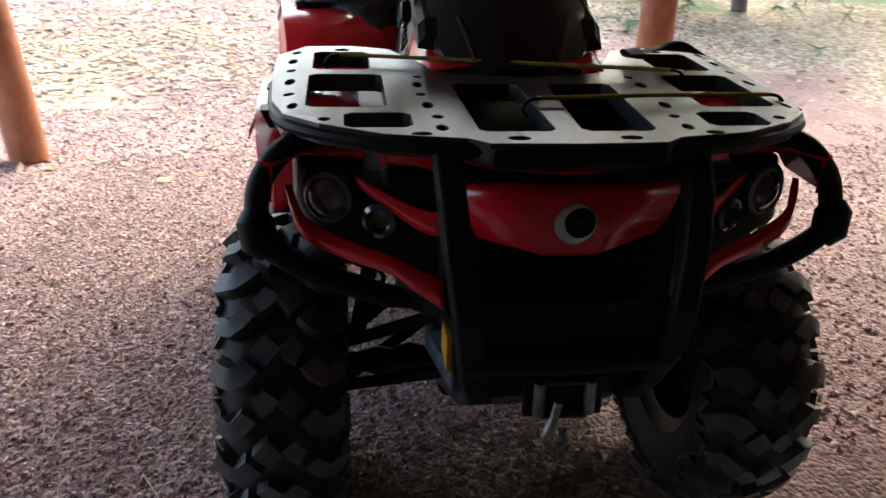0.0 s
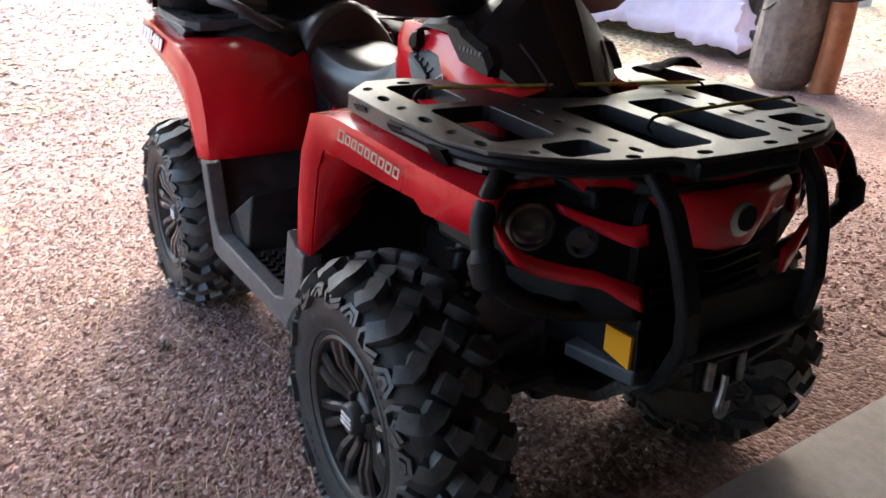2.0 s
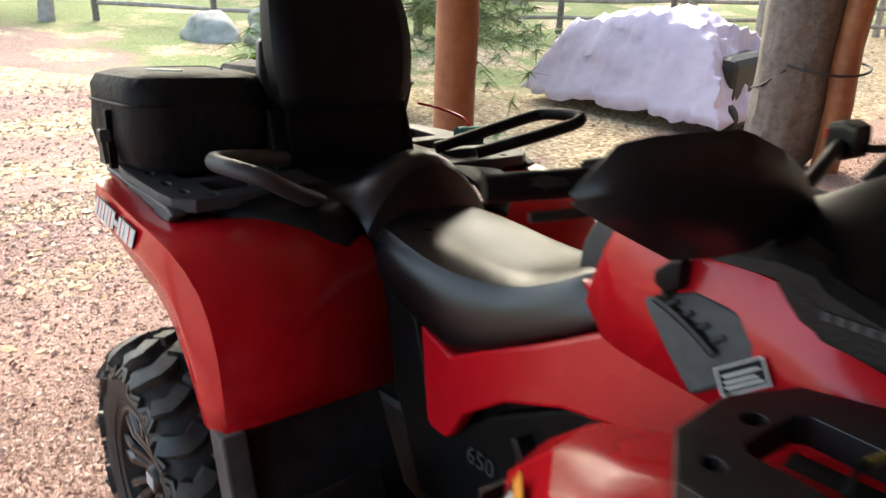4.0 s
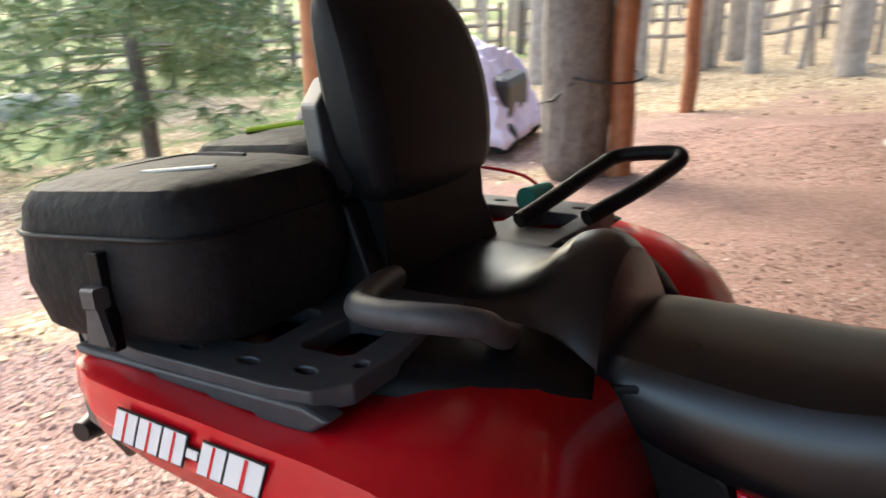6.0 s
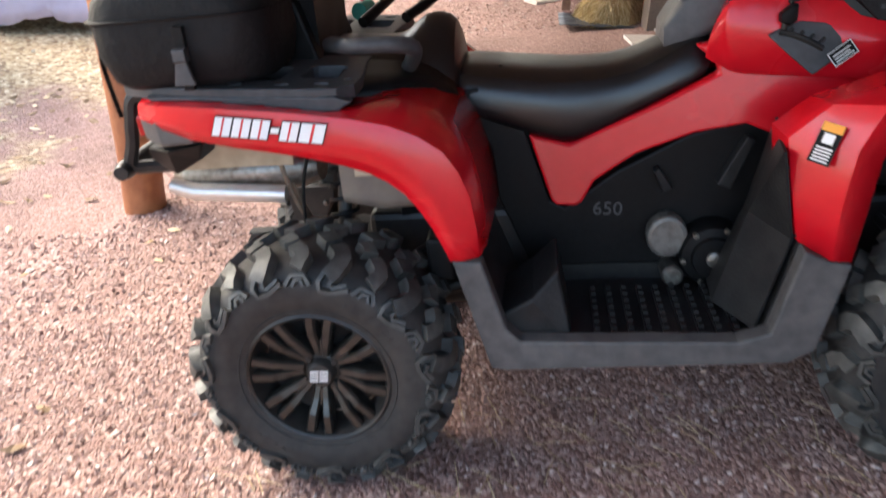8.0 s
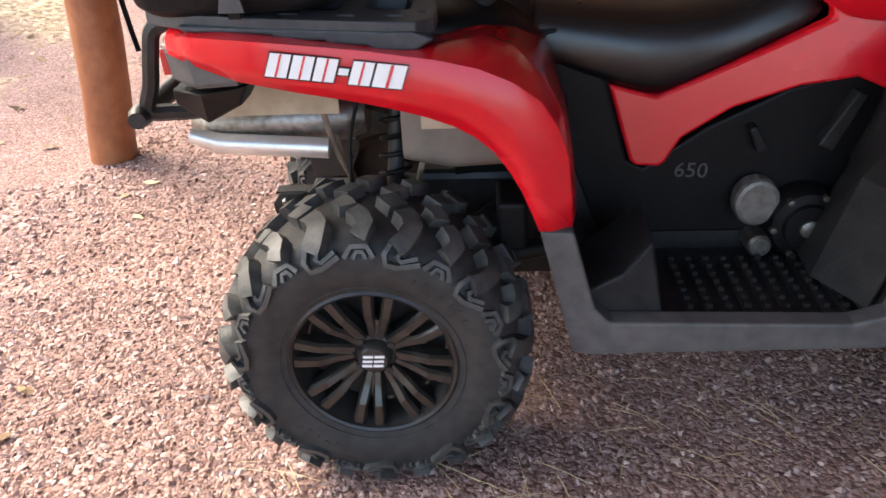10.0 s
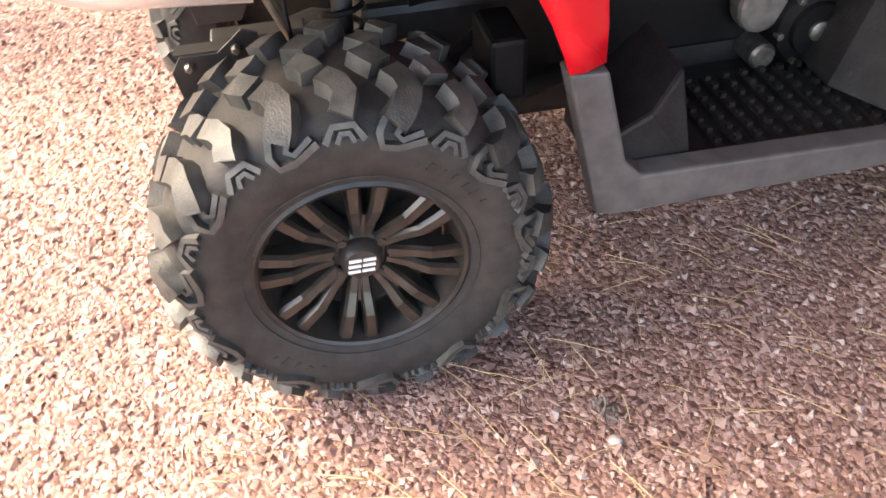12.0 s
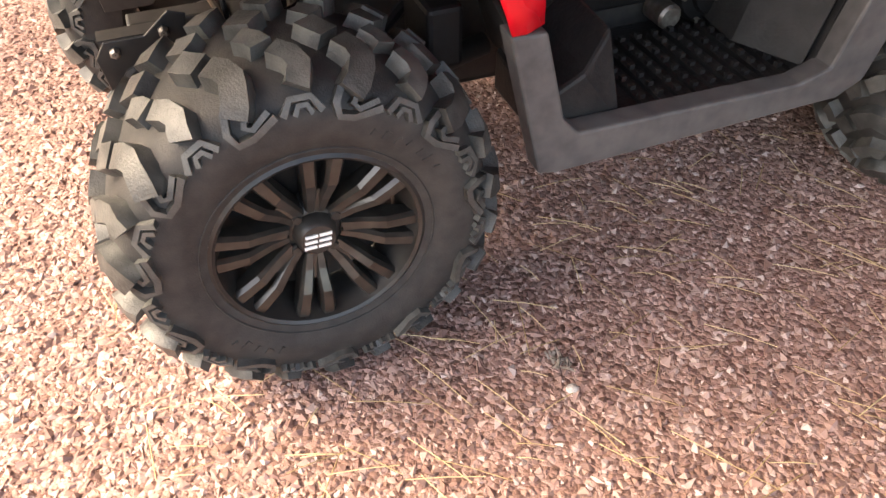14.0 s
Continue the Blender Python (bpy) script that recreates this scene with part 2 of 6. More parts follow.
def ground_material():
    """Crushed reddish stone near the house, leaf litter beyond it, thin grass far out."""
    g = bpy.data.materials.new("ground")
    g.use_nodes = True
    nt = g.node_tree
    bs = nt.nodes["Principled BSDF"]
    bs.inputs["Roughness"].default_value = 0.92
    tc = nt.nodes.new("ShaderNodeTexCoord")

    def noise_tex(scale, detail=5.0):
        n = nt.nodes.new("ShaderNodeTexNoise")
        n.inputs["Scale"].default_value, n.inputs["Detail"].default_value = scale, detail
        nt.links.new(tc.outputs["Object"], n.inputs["Vector"])
        return n.outputs["Fac"]

    def cells(scale):
        v = nt.nodes.new("ShaderNodeTexVoronoi")
        v.inputs["Scale"].default_value = scale
        nt.links.new(tc.outputs["Object"], v.inputs["Vector"])
        return v

    def ramp(src, rows):
        r = nt.nodes.new("ShaderNodeValToRGB")
        el = r.color_ramp.elements
        while len(el) < len(rows):
            el.new(0.5)
        for e, (p, c) in zip(el, rows):
            e.position, e.color = p, (*c, 1)
        nt.links.new(src, r.inputs["Fac"])
        return r.outputs["Color"]

    def mix(fac, a, b):
        x = nt.nodes.new("ShaderNodeMix")
        x.data_type = "RGBA"
        nt.links.new(fac, x.inputs[0])
        nt.links.new(a, x.inputs[6])
        nt.links.new(b, x.inputs[7])
        return x.outputs[2]

    def math_node(op, a, b):
        x = nt.nodes.new("ShaderNodeMath")
        x.operation = op
        for i, v in enumerate((a, b)):
            if isinstance(v, (int, float)):
                x.inputs[i].default_value = v
            else:
                nt.links.new(v, x.inputs[i])
        return x.outputs[0]

    def step(v, lo, hi):
        x = nt.nodes.new("ShaderNodeMapRange")
        x.interpolation_type = "SMOOTHSTEP"
        x.inputs["From Min"].default_value, x.inputs["From Max"].default_value = lo, hi
        nt.links.new(v, x.inputs["Value"])
        return x.outputs[0]

    c1 = cells(70)
    sep = nt.nodes.new("ShaderNodeSeparateColor")
    nt.links.new(c1.outputs["Color"], sep.inputs[0])
    stone = ramp(sep.outputs[0], [(0.0, (0.185, 0.107, 0.084)), (0.35, (0.255, 0.153, 0.127)), (0.7, (0.315, 0.20, 0.169)), (1.0, (0.40, 0.28, 0.243))])
    broad = ramp(noise_tex(1.6), [(0.35, (0.78, 0.74, 0.72)), (0.7, (1.1, 1.05, 1.04))])
    mul = nt.nodes.new("ShaderNodeMix")
    mul.data_type, mul.blend_type = "RGBA", "MULTIPLY"
    mul.inputs[0].default_value = 1.0
    nt.links.new(stone, mul.inputs[6])
    nt.links.new(broad, mul.inputs[7])
    c2 = cells(26)
    sep2 = nt.nodes.new("ShaderNodeSeparateColor")
    nt.links.new(c2.outputs["Color"], sep2.inputs[0])
    litter = ramp(sep2.outputs[1], [(0.0, (0.16, 0.10, 0.055)), (0.4, (0.33, 0.23, 0.13)), (0.75, (0.46, 0.36, 0.22)), (1.0, (0.60, 0.50, 0.35))])
    grass = ramp(noise_tex(22), [(0.3, (0.05, 0.09, 0.02)), (0.6, (0.16, 0.19, 0.055)), (0.8, (0.34, 0.29, 0.13))])
    xyz = nt.nodes.new("ShaderNodeSeparateXYZ")
    nt.links.new(tc.outputs["Object"], xyz.inputs[0])
    wob = math_node("MULTIPLY", math_node("SUBTRACT", noise_tex(0.5), 0.5), 6.0)
    yy = math_node("ADD", xyz.outputs["Y"], wob)
    xx = math_node("ADD", xyz.outputs["X"], wob)
    wood_floor = step(yy, 9.0, 10.5)
    west = math_node("MULTIPLY", step(math_node("MULTIPLY", xx, -1.0), 2.3, 3.6), step(noise_tex(0.9), 0.50, 0.60))
    behind = math_node("MULTIPLY", step(math_node("MULTIPLY", xx, -1.0), 2.6, 3.6), step(yy, 3.0, 4.0))
    litter_mask = math_node("MAXIMUM", math_node("MAXIMUM", wood_floor, west), behind)
    base = mix(litter_mask, mul.outputs[2], litter)
    far_grass = math_node("MULTIPLY", step(math_node("MULTIPLY", xx, -1.0), 12.0, 16.0), step(noise_tex(0.25), 0.42, 0.55))
    moss = math_node("MULTIPLY", math_node("MULTIPLY", step(math_node("MULTIPLY", xx, -1.0), 6.2, 7.6), step(yy, 2.2, 3.6)), step(noise_tex(0.7), 0.40, 0.52))
    far_grass = math_node("MAXIMUM", far_grass, moss)
    nt.links.new(mix(far_grass, base, grass), bs.inputs["Base Color"])
    hgt = math_node("ADD", math_node("MULTIPLY", c1.outputs["Distance"], -1.0), math_node("MULTIPLY", noise_tex(160), 0.5))
    bp = nt.nodes.new("ShaderNodeBump")
    bp.inputs["Strength"].default_value, bp.inputs["Distance"].default_value = 0.7, 0.016
    nt.links.new(hgt, bp.inputs["Height"])
    nt.links.new(bp.outputs["Normal"], bs.inputs["Normal"])
    return g


def island_material(name, rows, rough=0.85):
    """A material whose colour varies from piece to piece of a mesh."""
    m = bpy.data.materials.new(name)
    m.use_nodes = True
    nt = m.node_tree
    geo = nt.nodes.new("ShaderNodeNewGeometry")
    r = nt.nodes.new("ShaderNodeValToRGB")
    el = r.color_ramp.elements
    while len(el) < len(rows):
        el.new(0.5)
    for e, (p, c) in zip(el, rows):
        e.position, e.color = p, (*c, 1)
    nt.links.new(geo.outputs["Random Per Island"], r.inputs["Fac"])
    nt.links.new(r.outputs["Color"], nt.nodes["Principled BSDF"].inputs["Base Color"])
    nt.nodes["Principled BSDF"].inputs["Roughness"].default_value = rough
    return m


GRAVEL = ground_material()
CHIPS = island_material("stone_chips", [(0.0, (0.155, 0.085, 0.067)), (0.35, (0.25, 0.150, 0.124)), (0.7, (0.33, 0.215, 0.182)), (0.93, (0.42, 0.305, 0.265)), (1.0, (0.55, 0.45, 0.40))], 0.8)
LEAVES = island_material("dry_leaves", [(0.0, (0.14, 0.075, 0.035)), (0.4, (0.30, 0.19, 0.095)), (0.8, (0.45, 0.33, 0.19)), (1.0, (0.58, 0.47, 0.32))], 0.7)
NEEDLES = island_material("pine_needles", [(0.0, (0.08, 0.13, 0.045)), (0.5, (0.15, 0.23, 0.085)), (0.85, (0.25, 0.32, 0.13)), (1.0, (0.40, 0.41, 0.19))], 0.6)
STALKS = island_material("dry_stalks", [(0.0, (0.24, 0.16, 0.07)), (0.5, (0.42, 0.31, 0.15)), (1.0, (0.6, 0.48, 0.27))], 0.8)
LOGWOOD = material("peeled_log", (0.22, 0.070, 0.026), 0.5, color2=(0.34, 0.13, 0.05), scale=14, bump=0.2, bump_scale=60)
BARK = material("grey_bark", (0.20, 0.17, 0.145), 0.9, color2=(0.11, 0.09, 0.075), scale=18, bump=0.9, bump_scale=45)
TARP = material("lilac_tarp", (0.50, 0.42, 0.52), 0.5, color2=(0.58, 0.50, 0.60), scale=8, bump=0.3, bump_scale=14)
CONCRETE = material("concrete", (0.42, 0.38, 0.34), 0.85, color2=(0.52, 0.48, 0.44), scale=25, bump=0.2, bump_scale=150)
REDWALL = material("red_painted_wall", (0.30, 0.10, 0.075), 0.7, color2=(0.36, 0.13, 0.10), scale=20, bump=0.15, bump_scale=90)
DOORTAN = material("taupe_door", (0.33, 0.28, 0.25), 0.6, color2=(0.37, 0.32, 0.29), scale=20, bump=0.1, bump_scale=200)
JAMB = material("brown_trim", (0.10, 0.075, 0.06), 0.65, color2=(0.14, 0.105, 0.085), scale=40, bump=0.1)
BENCHWOOD = material("dark_bench_wood", (0.14, 0.085, 0.06), 0.6, color2=(0.22, 0.14, 0.10), scale=30, bump=0.2)
CEILWOOD = material("pine_ceiling_boards", (0.17, 0.145, 0.12), 0.65, color2=(0.24, 0.21, 0.175), scale=10, bump=0.2, bump_scale=40)
# grey of the unseen garage walls, set for the light they bounce onto the front
BOUNCEGREY = material("grey_garage_bounce", (0.26, 0.25, 0.23), 0.8, color2=(0.33, 0.31, 0.29), scale=12, bump=0.1, bump_scale=80)
STRAW = material("straw", (0.42, 0.30, 0.12), 0.9, color2=(0.25, 0.17, 0.07), scale=60, bump=0.8)

# ---------- setting ----------
SLOPE, FALL = math.tan(radians(PITCH)), math.tan(radians(LEAN))


def ground_z(x, y):
    """The yard falls gently away from the house."""
    base = SLOPE * max(-3.0, min(x, 1.95)) + FALL * max(-4.0, min(y, 5.0)) - 0.012
    far = max(0.0, math.hypot(x, y) - 14)
    return base + far * 0.02 + 0.03 * math.sin(x * 0.7) * math.cos(y * 0.6) * min(1, far)


def make_ground():
    xs = [-140, -90, -60, -40, -28, -20, -15, -11, -8, -6, -4.5, -3, -1.6, -0.8, 0, 0.8, 1.7, 2.6, 8, 15, 30, 60, 110]
    ys = [-110, -60, -30, -15, -8, -4, -2, 0, 2, 4, 6, 8, 10, 13, 17, 22, 30, 42, 60, 90, 140]
    bm = sheet([[(x, y, ground_z(x, y)) for y in ys] for x in xs])
    g = part("ground", bm, GRAVEL)
    tagged(g, "reddish crushed gravel yard with scattered dry leaves", "ground", kind="structure")


make_ground()


def wall_x(y):
    return 1.68 + (5.5 - y) * 0.095


def wall_piece(name, y0, y1, z0, z1, d0, d1, mat, label, category):
    """A straight piece along the house front, d0 to d1 behind its face."""
    bm = prism([(wall_x(y0) + d0, y0), (wall_x(y1) + d0, y1), (wall_x(y1) + d1, y1), (wall_x(y0) + d1, y0)], "z", z0, z1)
    return tagged(part(name, bm, mat), label, category, kind="structure")


def slab_z(y):
    """The floor falls gently along the house, as the yard does."""
    return 0.235 + FALL * y


SLABZ = slab_z(4.4) - 0.03


def make_house():
    wall_piece("wall_front", 5.72, 8.6, -0.6, 3.0, -0.05, 0.18, REDWALL, "red painted board wall of the house", "wall")
    wall_piece("wall_pier", 1.9, 3.2, -0.4, 3.0, -0.05, 0.18, REDWALL, "red painted pier between the garage doors", "wall")
    wall_piece("wall_end", -3.5, -1.75, -0.2, 3.0, -0.05, 0.18, REDWALL, "red painted wall beside the open garage bay", "wall")
    wall_piece("wall_lintel", -1.75, 1.9, 2.4, 3.0, -0.05, 0.18, REDWALL, "red painted wall above the open garage bay", "wall")
    door = thing("door_1", "closed taupe garage door of horizontal panels", "garage door", kind="structure")
    y0, y1, n = 3.35, 5.47, 5
    for k in range(n):
        z0, z1 = SLABZ + 0.01 + k * 0.46, SLABZ + 0.01 + (k + 1) * 0.46 - 0.012
        bm = prism([(wall_x(y0) + 0.06, y0), (wall_x(y1) + 0.06, y1), (wall_x(y1) + 0.10, y1), (wall_x(y0) + 0.10, y0)], "z", z0, z1)
        part("door_panel", bm, DOORTAN, door, bevel=0.008)
    bm = prism([(wall_x(y0) + 0.08, y0), (wall_x(y1) + 0.08, y1), (wall_x(y1) + 0.11, y1), (wall_x(y0) + 0.11, y0)], "z", SLABZ - 0.3, SLABZ + 2.4)
    part("door_backing", bm, JAMB, door)
    bm = prism([(wall_x(y0) + 0.04, y0), (wall_x(y1) + 0.04, y1), (wall_x(y1) + 0.09, y1), (wall_x(y0) + 0.09, y0)], "z", SLABZ, SLABZ + 0.03)
    part("weather_strip", bm, WHITE, door, "pale weather strip along the door's foot")
    wall_piece("door_jamb_inner", 3.2, 3.35, -0.4, 2.6, -0.08, 0.15, JAMB, "dark brown door jamb", "trim")
    wall_piece("door_head", 3.2, 5.75, 2.5, 3.0, -0.05, 0.18, REDWALL, "red painted wall above the garage door", "wall")
    wall_piece("door_jamb", 5.47, 5.72, -0.5, 2.6, -0.11, 0.15, JAMB, "dark brown door jamb", "trim")
    bm = loft([[(wx, y, slab_z(y) - 0.6), (6.5, y, slab_z(y) - 0.6), (6.5, y, slab_z(y)), (wx, y, slab_z(y))] for wx, y in ((2.10, -3.5), (1.64, 5.5))])
    tagged(part("slab", bm, CONCRETE), "pale concrete garage floor with a straight front edge", "floor", kind="structure")
    # unseen walls, added to close the bay and govern its bounce light
    for nm, lo, hi in (("wall_back", (6.5, -3.5, 0), (6.7, 5.7, 3.0)), ("wall_side", (2.5, -3.7, 0), (6.7, -3.5, 3.0)), ("wall_far", (2.0, 5.55, 0), (6.5, 5.7, 3.0))):
        tagged(part(nm, box(lo, hi), BOUNCEGREY), "unseen plain grey wall added to close the garage", "wall", kind="structure")
    tagged(part("ceiling", box((-2.35, -2.9, 2.75), (1.75, 10.5, 2.95)), CEILWOOD), "wooden underside of the porch roof", "ceiling", kind="structure")
    tagged(part("ceiling_garage", box((1.75, -4.2, 2.75), (6.7, 10.5, 2.95)), CEILWOOD), "wooden ceiling of the garage", "ceiling", kind="structure")


make_house()


def make_post(x, y, r, label, h=2.9):
    rings = []
    for k in range(13):
        z = -0.15 + (h + 0.15) * k / 12
        dx, dy = 0.012 * math.sin(k * 1.3 + x), 0.012 * math.cos(k * 0.9 + y)
        rr = r * (1.06 - 0.1 * k / 12 + 0.02 * math.sin(k * 2.1 + y))
        rings.append([(dx + rr * math.cos(a), dy + rr * math.sin(a), z) for a in [2 * math.pi * i / 20 for i in range(20)]])
    p = part("porch_post", loft(rings), LOGWOOD, smooth=True)
    p.location = (x, y, ground_z(x, y))
    tagged(p, label, "post", group="porch posts", kind="structure")
    return p


for px, py, pr in POSTS:
    make_post(px, py, pr, "peeled round log post holding the porch roof")


# ---------- the quad ----------
atv = thing("quad_bike", "red and black two-seat quad bike parked on gravel", "quad bike")
atv.rotation_euler = (radians(LEAN), radians(-PITCH), 0)


def tyre_profile(t, h):
    """Outer tyre surface: t from -1 (outer bead) over 0 (tread middle) to 1 (inner bead); gives radius and y."""
    knots = [(-1.0, 0.190, -h + 0.004), (-0.8, 0.237, -h - 0.012), (-0.62, 0.282, -h - 0.010), (-0.48, 0.312, -h + 0.014), (-0.3, 0.327, -h * 0.62), (0, 0.334, 0.0), (0.3, 0.327, h * 0.62), (0.48, 0.312, h - 0.014), (0.62, 0.282, h + 0.010), (0.8, 0.237, h + 0.012), (1.0, 0.190, h - 0.004)]
    for (t0, r0, y0), (t1, r1, y1) in zip(knots, knots[1:]):
        if t <= t1:
            k = (t - t0) / (t1 - t0)
            return r0 + (r1 - r0) * k, y0 + (y1 - y0) * k
    return knots[-1][1:]


def on_tyre(th, t, h, up):
    r, y = tyre_profile(t, h)
    r1, y1 = tyre_profile(min(1, t + 0.03), h)
    r0, y0 = tyre_profile(max(-1, t - 0.03), h)
    nr, ny = (y1 - y0), -(r1 - r0)
    q = math.hypot(nr, ny)
    r, y = r + up * nr / q, y + up * ny / q
    return V3((r * math.sin(th), y, r * math.cos(th)))


def add_lug(bm, path, width, height, h):
    """A rubber bar along path rows (angle in degrees, t), standing height above the carcass."""
    rings = []
    pts = [on_tyre(radians(a), t, h, 0) for a, t in path]
    for i, (a, t) in enumerate(path):
        d = (pts[min(i + 1, len(pts) - 1)] - pts[max(i - 1, 0)]).normalized()
        base, top = on_tyre(radians(a), t, h, -0.004), on_tyre(radians(a), t, h, height)
        n = (top - base).normalized()
        side = d.cross(n).normalized()
        rings.append([base + side * width * 0.58, top + side * width * 0.46, top - side * width * 0.46, base - side * width * 0.58])
    add_loft(bm, rings)


LUGS = 11


def make_tyre(h):
    bm = bmesh.new()
    add_lathe(bm, [tyre_profile(-1 + 2 * k / 28, h) for k in range(29)], 72)
    add_tube(bm, [on_tyre(2 * math.pi * k / 64, -0.94, h, 0.001) for k in range(64)], 0.0018, 5, closed=True)
    for k in (3, 4, 5, 6, 7, 8, 9, 35, 36, 37, 38, 39):
        a0 = 360 * k / 64
        add_lug(bm, [(a0, -0.80 - 0.012 * (k % 3)), (a0 + 1.0, -0.75 - 0.008 * (k % 2))], 0.006 if k % 2 else 0.011, 0.0016, h)
    return finish("tyre", bm, RUBBER, True)


def make_lugs(h):
    """The tread of one pitch: on each side two middle blocks, a long and a short shoulder block and their sidewall ribs."""
    out = []
    for sg in (-1, 1):
        for bars in (
            [([(-1, 0.03), (1.0, 0.09), (4.0, 0.16)], 0.046, 0.024)],
            [([(15, 0.05), (18.0, 0.11), (19.5, 0.18)], 0.040, 0.022)],
            [([(5.5, 0.22), (8.5, 0.29), (10.0, 0.36), (9.5, 0.43), (8.0, 0.50), (6.0, 0.555)], 0.044, 0.026),
             ([(3.6, 0.52), (1.8, 0.60), (3.0, 0.665), (8.0, 0.670), (16.5, 0.612)], 0.012, 0.013),
             ([(9.0, 0.54), (7.0, 0.605), (9.0, 0.625), (15.0, 0.580)], 0.010, 0.013)],
            [([(21.5, 0.24), (25.0, 0.31), (26.5, 0.39), (25.5, 0.46), (24.5, 0.50)], 0.038, 0.025),
             ([(18.5, 0.625), (21.5, 0.555), (27.5, 0.555), (30.5, 0.625)], 0.011, 0.012),
             ([(22.0, 0.635), (23.5, 0.595), (26.0, 0.595), (27.5, 0.635)], 0.009, 0.010)],
        ):
            bm = bmesh.new()
            for path, width, height in bars:
                add_lug(bm, [(a, sg * t) for a, t in path], width, height, h)
            me = finish("tread_lug", bm, TREAD, True)
            me.set_sharp_from_angle(angle=radians(40))
            out.append(me)
    return out


def make_spoke_mesh(h):
    """One forked spoke from the hub to the rim, pointing up; the outer face is at negative y."""
    bm = bmesh.new()
    y0, y1 = -h + 0.030, -h + 0.012
    for sg in (-1, 1):
        rows = []
        for r, off, w, y, d in ((0.046, 0.009, 0.009, y0 + 0.014, 0.04), (0.078, 0.0122, 0.0110, y0 + 0.004, 0.04), (0.120, 0.0185, 0.0130, y1 + 0.004, 0.04), (0.155, 0.0225, 0.0140, y1 + 0.002, 0.03), (0.176, 0.0245, 0.0150, y1 + 0.002, 0.03)):
            c = sg * off
            rows.append([(c - w, y + 0.005, r), (c - w * 0.6, y - 0.003, r), (c + w * 0.6, y - 0.003, r), (c + w, y + 0.005, r), (c + w, y + d, r), (c - w, y + d, r)])
        add_loft(bm, rows)
    add_loft(bm, [[(-0.008, y0 + 0.01, 0.05), (0.008, y0 + 0.01, 0.05), (0.008, y0 + 0.03, 0.05), (-0.008, y0 + 0.03, 0.05)], [(-0.012, y0 + 0.004, 0.10), (0.012, y0 + 0.004, 0.10), (0.012, y0 + 0.02, 0.10), (-0.012, y0 + 0.02, 0.10)]])
    return finish("spoke", bm, SPOKE)


def wheel(x, s, width, track, tyre_me, spin, hc):
    """A wheel whose outer face looks to the side s."""
    w = new("wheel")
    w.parent = atv
    w.location = (x, s * track, 0.334)
    w.rotation_euler = (0, radians(spin), 0 if s < 0 else math.pi)
    h = width / 2
    t = new("tyre", tyre_me[0])
    t.parent = w
    for k in range(LUGS):
        for j, me in enumerate(tyre_me[1]):
            o = new("tread_lug", me)
            o.parent = w
            o.rotation_euler = (0, 2 * math.pi * (k + (0.5 if j > 3 else 0)) / LUGS, 0)
    bm = bmesh.new()
    add_lathe(bm, [(0.188, -h + 0.016), (0.190, -h + 0.004), (0.184, -h + 0.000), (0.178, -h + 0.004), (0.174, -h + 0.018), (0.168, -h + 0.03), (0.160, -h + 0.06), (0.155, 0.02), (0.158, h - 0.03), (0.186, h - 0.012), (0.19, h - 0.004)], 56)
    part("rim", bm, RIMBLACK, w, smooth=True)
    bm = bmesh.new()
    add_lathe(bm, [(0.156, -h + 0.09), (0.06, -h + 0.10), (0.001, -h + 0.10)], 32)
    part("brake_backing", bm, CHASSIS, w, "dark brake and backing behind the spokes", smooth=True)
    sp = make_spoke_mesh(h)
    for k in range(8):
        o = new("spoke", sp)
        o.parent = w
        o.rotation_euler = (0, 2 * math.pi * k / 8, 0)
    bm = bmesh.new()
    add_lathe(bm, [(0.058, -hc + 0.06), (0.056, -hc + 0.03), (0.048, -hc + 0.020), (0.040, -hc + 0.018), (0.036, -hc - 0.004), (0.030, -hc - 0.010), (0.001, -hc - 0.011)], 32)
    hub = part("hub_cap", bm, RIMBLACK, w, "black hub cap with pale double stripe mark", smooth=True)
    bm = bmesh.new()
    for dx in (-0.0125, 0.0125):
        for pts in ([(-0.010, 0.012), (0.012, 0.012)], [(-0.012, 0.0), (0.010, 0.0)], [(-0.014, -0.012), (0.008, -0.012)]):
            (u0, v0), (u1, v1) = pts
            add_box(bm, (dx + u0, -hc - 0.0130, v0 - 0.0028), (dx + u1, -hc - 0.0105, v0 + 0.0028))
    mark = part("cap_mark", bm, WHITE, w, "pale stripes on the hub cap")
    mark.rotation_euler = (0, radians(-spin), 0)
    for k in range(4):
        a = math.pi / 4 + k * math.pi / 2
        bm = bmesh.new()
        add_lathe(bm, [(0.011, -hc + 0.05), (0.011, -hc + 0.012), (0.008, -hc + 0.006), (0.001, -hc + 0.006)], 6)
        nut = part("lug_nut", bm, RIMBLACK, w)
        nut.location = (0.048 * math.sin(a), 0, 0.048 * math.cos(a))
    return w


REAR_TYRE, FRONT_TYRE = (make_tyre(0.138), make_lugs(0.138)), (make_tyre(0.108), make_lugs(0.108))
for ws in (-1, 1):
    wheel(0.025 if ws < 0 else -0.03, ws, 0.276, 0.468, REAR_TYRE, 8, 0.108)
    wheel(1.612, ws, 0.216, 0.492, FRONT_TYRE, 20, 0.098)

